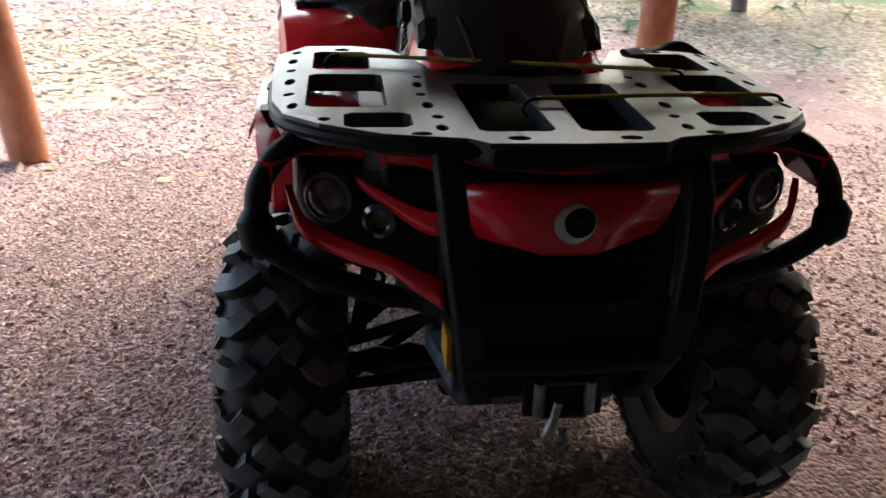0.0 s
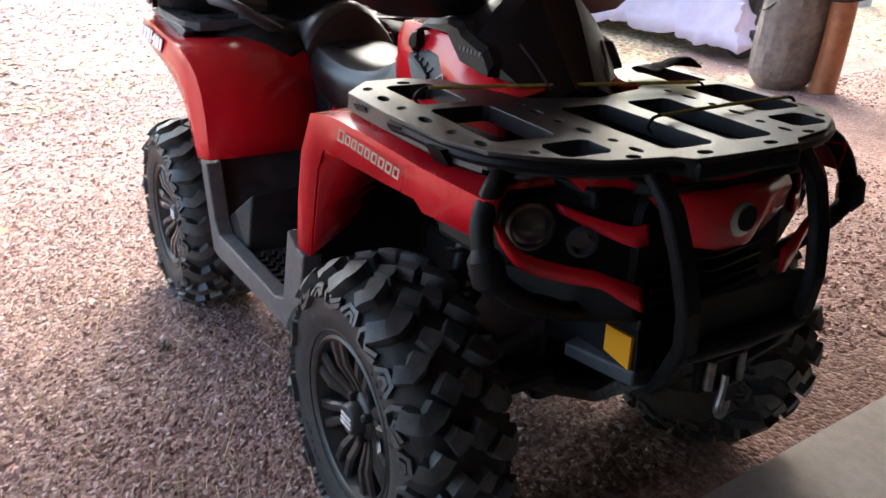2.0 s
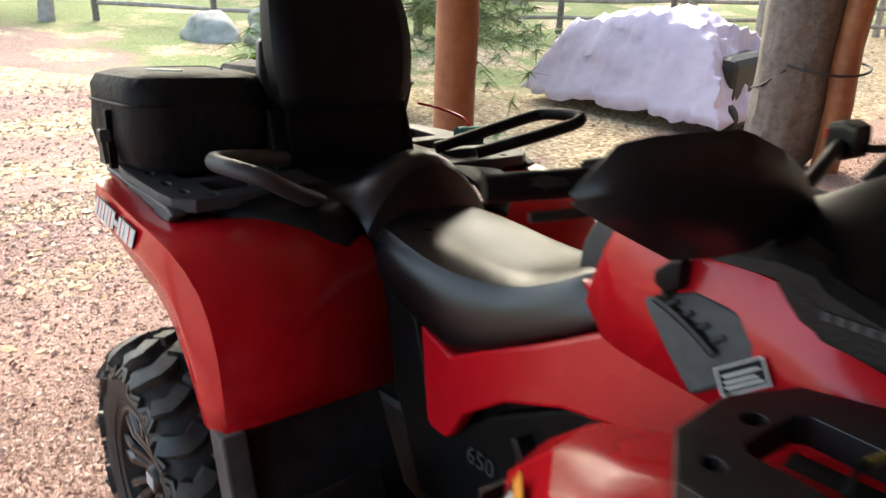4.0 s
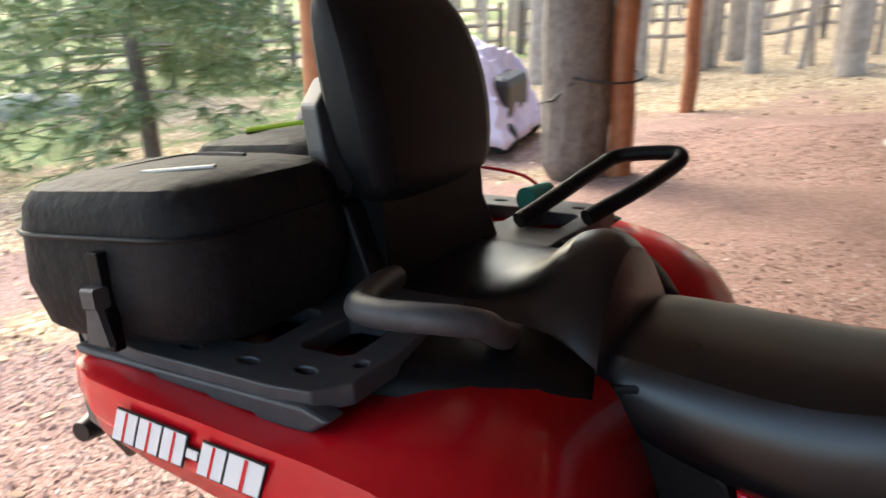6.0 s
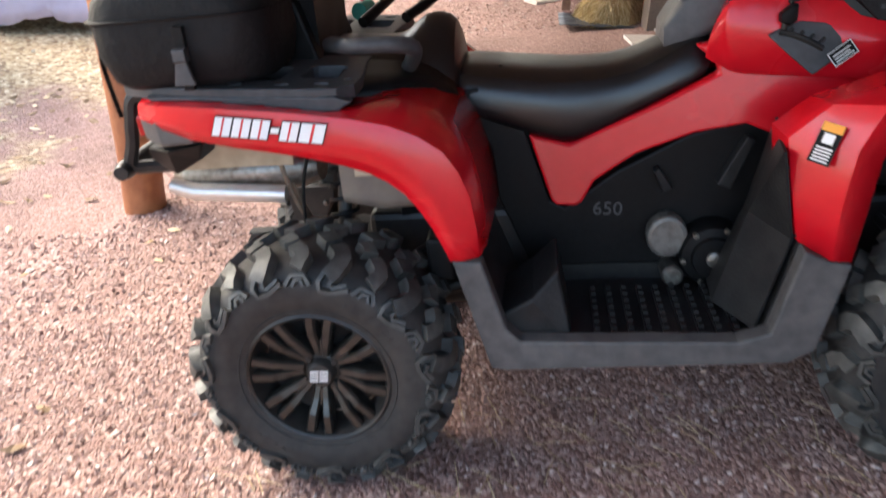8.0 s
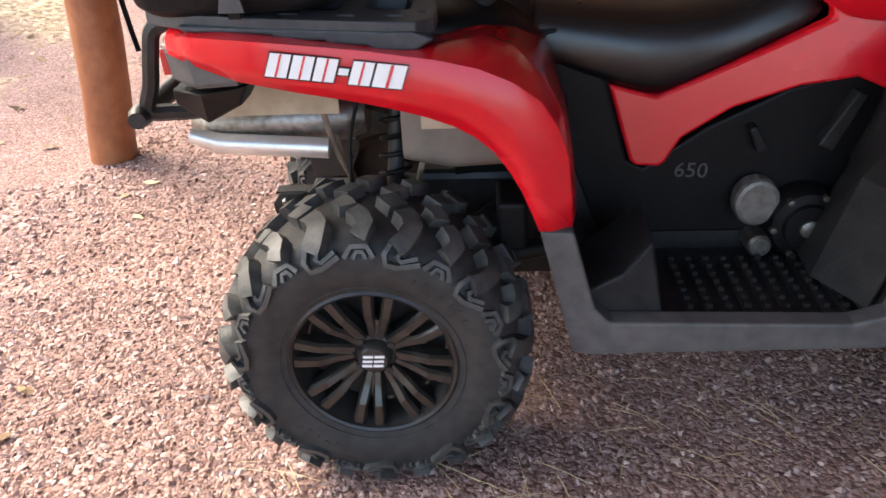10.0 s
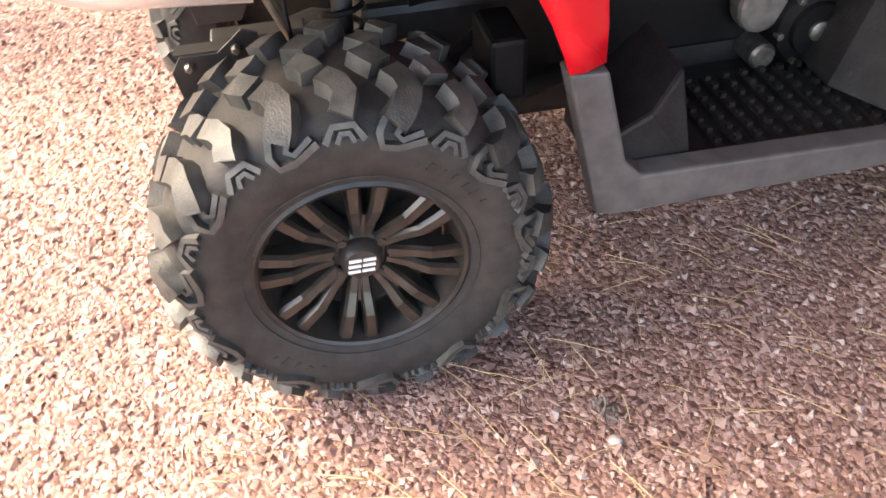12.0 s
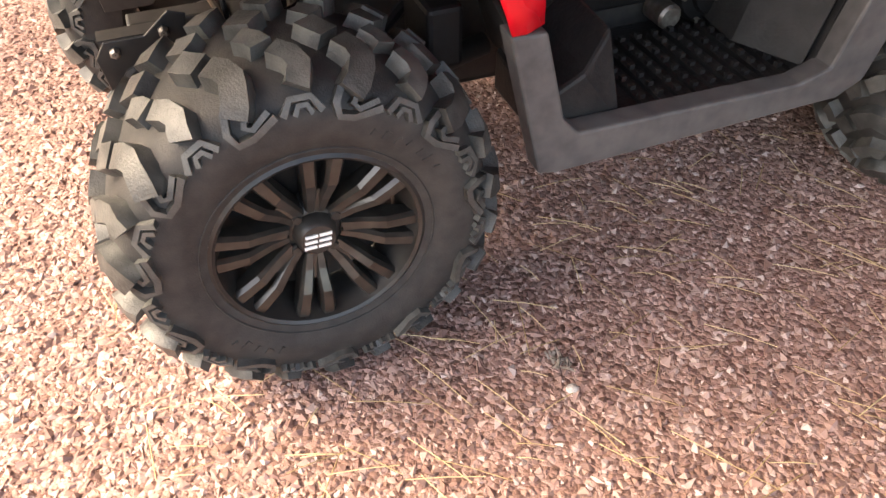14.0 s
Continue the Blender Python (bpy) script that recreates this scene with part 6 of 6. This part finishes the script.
# pine needles and straw lying on the gravel
n = 420
sx, sy, sa, sl = rng.uniform(-0.4, 1.7, n), rng.uniform(-1.7, -0.2, n), rng.normal(-0.6, 0.7, n), rng.uniform(0.02, 0.08, n)
bm = bmesh.new()
for x, y, a, l in zip(sx, sy, sa, sl):
    dx, dy = math.cos(a) * l, math.sin(a) * l
    z = ground_z(x, y) + 0.012
    add_tube(bm, [(x - dx, y - dy, z), (x, y, z + 0.004), (x + dx, y + dy, z)], 0.0011, 4)
tagged(part("straw_litter", bm, STALKS), "fine dry straw and pine needles on the gravel", "straw", kind="stuff")

# dead bunch and pale pebble beside the rear wheel
clump = thing("leaf_clump", "small dark clump of rotted leaves on the gravel", "leaf clump", at=(0.435, -0.745, ground_z(0.43, -0.74) + 0.008))
bm = bmesh.new()
for k in range(26):
    a, r = rng.uniform(0, 6.28), rng.uniform(0.0, 0.024)
    p = V3((r * math.cos(a), r * math.sin(a), rng.uniform(0, 0.012)))
    q = p + V3((rng.normal(0, 0.014), rng.normal(0, 0.014), rng.uniform(0.0, 0.012)))
    add_tube(bm, [p, (p + q) / 2 + V3((0, 0, 0.004)), q], [0.003, 0.004, 0.001], 4)
part("clump_body", bm, BARK, clump)
peb = part("pebble", loft([[(0.43 + r * math.cos(a), -0.815 + r * 0.8 * math.sin(a), ground_z(0.43, -0.81) + z) for a in [2 * math.pi * k / 10 for k in range(10)]] for r, z in ((0.006, 0.002), (0.013, 0.006), (0.013, 0.012), (0.006, 0.016))]), CONCRETE, smooth=True)
tagged(peb, "pale rounded pebble lying on the gravel", "pebble")


def tapered(path, r0, r1, seg, wob=0.06):
    n = len(path)
    return tube(path, [(r0 + (r1 - r0) * k / (n - 1)) * (1 + wob * math.sin(k * 2.3)) for k in range(n)], seg)


def make_tree(seed, h, r, lean):
    """A bare hardwood: trunk, limbs and fine twigs."""
    rs = random.Random(seed)
    t = thing("bare_tree", "bare grey hardwood tree rising from leaf litter", "tree", group="trees of the woods")
    path = [V3((lean * (k / 9) ** 1.4 + 0.05 * math.sin(k * 1.7 + seed), 0.05 * math.cos(k * 1.3 + seed), -0.3 + (h + 0.3) * k / 9)) for k in range(10)]
    rings_r = [r * 1.35] + [r * (1 - 0.075 * k) for k in range(1, 10)]
    part("trunk", tube(path, rings_r, 10), TRUNK, t, smooth=True)
    limbs, twigs = bmesh.new(), bmesh.new()
    for k in range(9):
        i = rs.randint(3, 8)
        a, l = rs.uniform(0, 6.28), rs.uniform(0.12, 0.24) * h
        d = V3((math.cos(a), math.sin(a), rs.uniform(0.4, 1.1))).normalized()
        p = path[i]
        end = p + d * l
        add_tube(limbs, [p, p + d * l * 0.5 + V3((0, 0, 0.05 * l)), end], [r * 0.35, r * 0.22, r * 0.06], 6)
        for j in range(7):
            q = p.lerp(end, rs.uniform(0.35, 1.0))
            e = q + V3((rs.uniform(-1, 1), rs.uniform(-1, 1), rs.uniform(0.0, 1.0))) * l * 0.45
            add_tube(twigs, [q, (q + e) / 2 + V3((0, 0, 0.04 * l)), e], [r * 0.06, r * 0.04, r * 0.01], 4)
    tagged(part("limb", limbs, TRUNK, t), kind="stuff")
    tagged(part("twig", twigs, TRUNK, t, "crown of fine bare twigs"), kind="stuff")
    return t


TRUNK = material("pale_bark", (0.40, 0.35, 0.30), 0.9, color2=(0.24, 0.20, 0.165), scale=9, bump=0.8, bump_scale=30)
protos = [make_tree(k, h, r, ln) for k, (h, r, ln) in enumerate(((11, 0.13, 0.5), (13, 0.18, -0.6), (9, 0.07, 0.3), (8, 0.05, -0.2), (12, 0.24, 0.8)))]
for p_, (x, y) in zip(protos, ((1.2, 17.5), (-2.6, 15.5), (0.2, 19.5), (-1.0, 14.0), (-3.9, 13.2))):
    p_.location = (x, y, ground_z(x, y) - 0.05)
rs = random.Random(11)
spots = [(-0.3, 12.6, 1), (1.6, 14.5, 0), (-5.2, 12.0, 1), (2.6, 16.0, 4)]
for k in range(120):
    spots.append((rs.uniform(-16, 13), rs.uniform(13, 34), rs.choice((0, 1, 2, 2, 3, 3))))
for k in range(55):
    spots.append((rs.uniform(-9, 5), rs.uniform(14.5, 26), rs.choice((2, 3, 3))))
for k in range(34):
    spots.append((rs.uniform(-34, -15), rs.uniform(2, 26), rs.choice((0, 1, 2, 4))))
for k in range(14):
    spots.append((rs.uniform(-40, -24), rs.uniform(-16, 4), rs.choice((0, 1, 4))))
for x, y, k in spots:
    m = Matrix.Translation((x, y, ground_z(x, y) - 0.05)) @ Matrix.Rotation(rs.uniform(0, 6.28), 4, "Z")
    copy_thing(protos[k], m)


def make_pine(x, y, h, label, seed):
    rs = random.Random(seed)
    t = thing("pine_tree", label, "tree", at=(x, y, ground_z(x, y)))
    part("trunk", tapered([(0.05 * math.sin(k), 0.05 * math.cos(k * 1.4), h * k / 8 - 0.1) for k in range(9)], 0.10, 0.02, 10), BARK, t, smooth=True)
    br, vs, fs = bmesh.new(), [], []
    for k in range(70):
        z = rs.uniform(0.10, 0.92) * h
        l = (1 - z / h) * 1.8 + 0.4
        a = rs.uniform(0, 6.28)
        d = V3((math.cos(a), math.sin(a), 0))
        pts = [V3((0, 0, z)) + d * l * s + V3((0, 0, 0.25 * s - 0.75 * s * s)) * l * 0.5 for s in (0, 0.3, 0.6, 0.85, 1.0)]
        add_tube(br, pts, [0.014, 0.010, 0.006, 0.004, 0.002], 5)
        for j in range(30):
            s = rs.uniform(0.15, 1.0)
            i = min(3, int(s * 4))
            q = pts[i].lerp(pts[i + 1], s * 4 - i if s < 1 else 1)
            o = q + V3((rs.gauss(0, 1), rs.gauss(0, 1), rs.gauss(-0.3, 0.6))) * 0.16
            for e in range(22):
                n_ = o + V3((rs.gauss(0, 1), rs.gauss(0, 1), rs.gauss(-0.5, 0.6))) * 0.12
                w = V3((rs.gauss(0, 1), rs.gauss(0, 1), rs.gauss(0, 1))) * 0.0055
                b0 = len(vs)
                vs += [tuple(o - w), tuple(o + w), tuple(n_)]
                fs.append((b0, b0 + 1, b0 + 2))
    tagged(part("bough", br, TRUNK, t), kind="stuff")
    me = bpy.data.meshes.new("needles")
    me.from_pydata(vs, [], fs)
    me.materials.append(NEEDLES)
    o = new("needles", me)
    o.parent = t
    tagged(o, "drooping sprays of green needles", kind="stuff")


make_pine(-6.6, 4.6, 5.5, "green pine tree with drooping needle sprays", 3)
make_pine(-11.5, 8.5, 6.5, "green pine tree at the edge of the woods", 5)
make_pine(-17.0, 1.5, 6.0, "green pine tree beyond the gravel yard", 9)


def make_fence(a, b, n, label):
    f = thing("rail_fence", label, "fence")
    a, b = V3(a), V3(b)
    for k in range(n):
        p = a.lerp(b, k / (n - 1))
        z = ground_z(p.x, p.y)
        part("fence_post", tube([(p.x, p.y, z - 0.2), (p.x + 0.01, p.y, z + 0.6), (p.x, p.y, z + 1.15)], [0.07, 0.065, 0.06], 7), BARK, f)
        if k < n - 1:
            q = a.lerp(b, (k + 1) / (n - 1))
            for j, hz in enumerate((0.35, 0.68, 1.0)):
                part("fence_rail", tube([(p.x, p.y, z + hz), ((p.x + q.x) / 2, (p.y + q.y) / 2, z + hz + 0.03 * (j - 1)), (q.x, q.y, ground_z(q.x, q.y) + hz)], [0.045, 0.05, 0.04], 6), TRUNK, f)


make_fence((-15.5, 3.5, 0), (-7.5, 15.0, 0), 7, "weathered split-rail wooden fence at the yard's edge")
make_fence((-7.2, 15.4, 0), (6.5, 22.0, 0), 8, "pale split-rail fence running through the woods")


def make_boulder(x, y, r, seed):
    """A weathered grey field stone, half sunk in the ground."""
    bm = bmesh.new()
    bmesh.ops.create_icosphere(bm, subdivisions=3, radius=1)
    for v in bm.verts:
        k = 1 + 0.35 * noise.noise(v.co * 1.3 + V3((seed, 0, 0))) + 0.1 * noise.noise(v.co * 4 + V3((0, seed, 0)))
        v.co = V3((v.co.x * r * 1.25 * k, v.co.y * r * k, v.co.z * r * 0.75 * k))
    b = part("boulder", bm, STONE, smooth=True)
    b.location = (x, y, ground_z(x, y) + r * 0.25)
    tagged(b, "pale grey field boulder with mossy ground round it", "boulder", group="boulders by the fence")


STONE = material("field_stone", (0.36, 0.34, 0.31), 0.9, color2=(0.20, 0.20, 0.16), scale=6, bump=0.6, bump_scale=20)
for bx, by, br, sd in ((-11.9, 5.5, 0.42, 1), (-11.2, 6.0, 0.36, 5), (-10.9, 6.6, 0.28, 9), (-12.6, 4.7, 0.5, 13), (-13.4, 6.3, 0.45, 17)):
    make_boulder(bx, by, br, sd)


def make_covered():
    """Something on wheels under a crumpled lilac tarp."""
    t = thing("covered_machine", "small machine on wheels under a crumpled lilac tarp", "covered vehicle", at=(-4.75, 7.3, ground_z(-4.7, 7.3)), turn=8)
    nx, ny = 90, 54
    rows = []
    for i in range(nx + 1):
        row = []
        for j in range(ny + 1):
            u, v = i / nx * 2 - 1, j / ny * 2 - 1
            x, y = u * 1.42, v * 0.85
            edge = max(abs(u), abs(v) * 1.0)
            top = 1.10 + 0.10 * math.exp(-((u - 0.1) / 0.35) ** 2) - 0.22 * max(0, -u - 0.2) - 0.08 * max(0, u - 0.5)
            drop = max(0.0, (edge - 0.62) / 0.38)
            z = top * (1 - drop ** 1.5 * 0.86)
            pull = 1 - 0.12 * drop * (1 - drop)
            w = (0.3 - abs(noise.noise(V3((x * 1.7 + y * 1.3, y * 1.5 - x * 0.6, z * 2.2))))) * 0.20 + (0.3 - abs(noise.noise(V3((x * 3.6 - z * 2, y * 4.5 + x, z * 4))))) * 0.13 - abs(noise.noise(V3((x * 8 + z * 3, y * 8, z * 7)))) * 0.035
            fold = 0.022 * drop * math.sin(9 * math.atan2(v, u) + 2 * x)
            row.append((x * pull + fold * u + w * 0.5, y * pull + fold * v + w * 0.5, z + w * (0.6 + 0.6 * (1 - drop))))
        rows.append(row)
    part("tarp", sheet(rows), TARP, t, "crumpled lilac tarp", smooth=True, thick=0.004)
    part("machine_body", box((-1.25, -0.45, 0.25), (1.3, 0.45, 0.85)), CHASSIS, t, bevel=0.1)
    for x in (-1.0, 1.25):
        for y in (-0.5, 0.5):
            bm = bmesh.new()
            add_lathe(bm, [(0.09, -0.06), (0.15, -0.07), (0.19, -0.05), (0.195, 0), (0.19, 0.05), (0.15, 0.07), (0.09, 0.06)], 24)
            w = part("wheel", bm, RUBBER, t, smooth=True)
            w.location = (x, y, 0.19)
            bm = bmesh.new()
            add_lathe(bm, [(0.09, -0.05), (0.04, -0.03), (0.001, -0.03)], 16)
            part("wheel_disc", bm, TAN, w, "pale wheel disc", smooth=True)


make_covered()


def make_log():
    """A thick bark-covered trunk section strapped upright to the porch post."""
    t = thing("bark_log", "thick grey bark log strapped upright to a porch post", "log", at=(-2.22, 6.10, ground_z(-2.2, 6.1)))
    rings = []
    for k in range(40):
        z = 0.0 + 2.72 * k / 39
        ring = []
        for i in range(36):
            a = 2 * math.pi * i / 36
            r = 0.31 + 0.03 * math.sin(z * 1.7) + 0.03 * noise.noise(V3((math.cos(a) * 4.5, math.sin(a) * 4.5, z * 1.6))) + 0.012 * noise.noise(V3((math.cos(a) * 12, math.sin(a) * 12, z * 5)))
            r *= 0.72 + 0.28 * min(1, z / 0.12) if z < 0.12 else 1
            ring.append((r * math.cos(a) + 0.02 * math.sin(z * 1.3), r * math.sin(a), z))
        rings.append(ring)
    part("log_body", loft(rings), BARK, t, "grey furrowed bark", smooth=True)
    cx, cy = 0.19, 0.03
    part("strap", tube(curve_pts([(cx - 0.02 + 0.50 * math.cos(a), cy - 0.01 + 0.335 * math.sin(a), 1.0 + 0.03 * math.sin(2 * a)) for a in [2 * math.pi * k / 14 for k in range(14)]], 3, closed=True), 0.012, 6, closed=True), CHASSIS, t, "dark strap round log and post")
    part("branch_stub", tube([(-0.30, -0.16, 0.72), (-0.08, -0.345, 0.80), (0.12, -0.335, 0.97)], [0.006, 0.014, 0.006], 6), CHASSIS, t)


make_log()


def make_bench():
    x0, x1, y0, y1, h = 0.80, 1.54, 6.5, 7.35, 1.08
    z = ground_z(1.1, 6.7)
    b = thing("work_bench", "dark wooden work bench with a pale worn top against the wall", "bench", at=(0, 0, z))
    for k in range(4):
        ya, yb = y0 + (y1 - y0) * k / 4 + 0.003, y0 + (y1 - y0) * (k + 1) / 4 - 0.003
        part("top_board", box((x0 - 0.03, ya, h - 0.045), (x1, yb, h)), material("worn_bench_top", (0.5, 0.45, 0.42), 0.6, color2=(0.36, 0.31, 0.28), scale=20) if k == 0 else bpy.data.materials["worn_bench_top"], b, bevel=0.004)
    part("apron", box((x0 + 0.01, y0 + 0.02, h - 0.16), (x1 - 0.02, y0 + 0.05, h - 0.046)), BENCHWOOD, b, bevel=0.004)
    part("apron", box((x0 + 0.01, y1 - 0.05, h - 0.16), (x1 - 0.02, y1 - 0.02, h - 0.046)), BENCHWOOD, b, bevel=0.004)
    for x in (x0 + 0.02, x1 - 0.32):
        for y in (y0 + 0.06, y1 - 0.14):
            part("leg", box((x, y, 0.0), (x + 0.09, y + 0.09, h - 0.046)), BENCHWOOD, b, bevel=0.005)
    part("shelf", box((x0 + 0.03, y0 + 0.07, 0.34), (x1 - 0.24, y1 - 0.06, 0.37)), BENCHWOOD, b, bevel=0.004)
    sb = thing("stacked_boards", "a few grey boards lying on the bench shelf", "boards", at=(0, 0, z))
    for k in range(3):
        part("board", box((x0 + 0.06 + 0.02 * k, y0 + 0.12 + 0.03 * k, 0.371 + 0.021 * k), (x1 - 0.3 + 0.03 * k, y0 + 0.26 + 0.03 * k, 0.391 + 0.021 * k)), TRUNK, sb, bevel=0.003)


make_bench()


def make_straw():
    """A slumped heap of straw on a dark plastic sheet."""
    z = ground_z(1.25, 6.0)
    t = thing("straw_heap", "slumped golden straw heap on a dark plastic sheet", "straw", at=(1.26, 6.0, z))
    rings = []
    for r, zz in ((0.31, 0.0), (0.31, 0.08), (0.26, 0.19), (0.19, 0.31), (0.10, 0.39), (0.02, 0.41)):
        rings.append([(r * math.cos(a) * (1 + 0.15 * math.sin(3 * a)) + 0.06 * noise.noise(V3((3 * a, 7 * zz, 1))) + 0.18 * zz, r * 0.8 * math.sin(a), zz * (1 + 0.2 * math.sin(2 * a + 1))) for a in [2 * math.pi * k / 18 for k in range(18)]])
    part("heap_core", loft(rings), STRAW, t, smooth=True)
    bm = bmesh.new()
    rs = random.Random(4)
    for k in range(2400):
        zz = rs.uniform(0.0, 0.44)
        a = rs.uniform(0, 6.28)
        r = 0.34 * (1 - zz / 0.47) ** 0.6
        p = V3((r * math.cos(a) * (1 + 0.15 * math.sin(3 * a)) + 0.18 * zz, r * 0.82 * math.sin(a), zz * (1 + 0.2 * math.sin(2 * a + 1))))
        d = V3((math.cos(a) * 0.5 + rs.gauss(0, 0.3), math.sin(a) * 0.5 + rs.gauss(0, 0.3), -1 + rs.gauss(0, 0.3))).normalized() * rs.uniform(0.05, 0.17)
        add_tube(bm, [p, p + d * 0.5 + V3((math.cos(a), math.sin(a), 0)) * 0.012, p + d], [0.004, 0.003, 0.0012], 3)
    o = part("straw_stalk", bm, STALKS, t, "loose straw stalks")
    tagged(o, kind="stuff")
    sh = thing("plastic_sheet", "crumpled dark plastic sheet under the straw", "plastic sheet", at=(1.19, 5.94, z + 0.012))
    rows = [[(-0.42 + 0.84 * i / 14, -0.30 + 0.55 * j / 10, 0.02 + 0.025 * noise.noise(V3((i * 0.7, j * 0.7, 3)))) for j in range(11)] for i in range(15)]
    part("sheet", sheet(rows), material("dark_plastic", (0.03, 0.035, 0.045), 0.3, color2=(0.06, 0.065, 0.075), scale=10, bump=0.3), sh, smooth=True, thick=0.003)


make_straw()
for x, y, lx_, turn in ((1.52, 5.1, 0.32, 8), (0.62, 7.3, 0.3, 30)):
    pv = part("paver", box((-0.16, -lx_ / 2, -0.02), (0.16, lx_ / 2, 0.035)), CONCRETE, bevel=0.006)
    pv.location, pv.rotation_euler = (x, y, ground_z(x, y)), (0, 0, radians(turn))
    tagged(pv, "pale concrete paver lying on the gravel", "paver", group="loose pavers")
tow = thing("cable_reel", "green and black cable reel behind the seat", "cable reel")
tow.rotation_euler = (radians(LEAN), radians(-PITCH), 0)
part("reel_body", tube([(0.03, 0.36, 1.09), (0.05, 0.43, 1.09)], 0.028, 16), material("teal_plastic", (0.02, 0.16, 0.13), 0.4, color2=(0.03, 0.2, 0.16)), tow, "teal plastic reel", smooth=True)
part("red_cord", tube(curve_pts([(-0.16, 0.36, 1.17), (-0.08, 0.38, 1.16), (0.0, 0.40, 1.14), (0.04, 0.40, 1.118)], 4), 0.004, 6), RED, tow, "thin red cord", smooth=True)
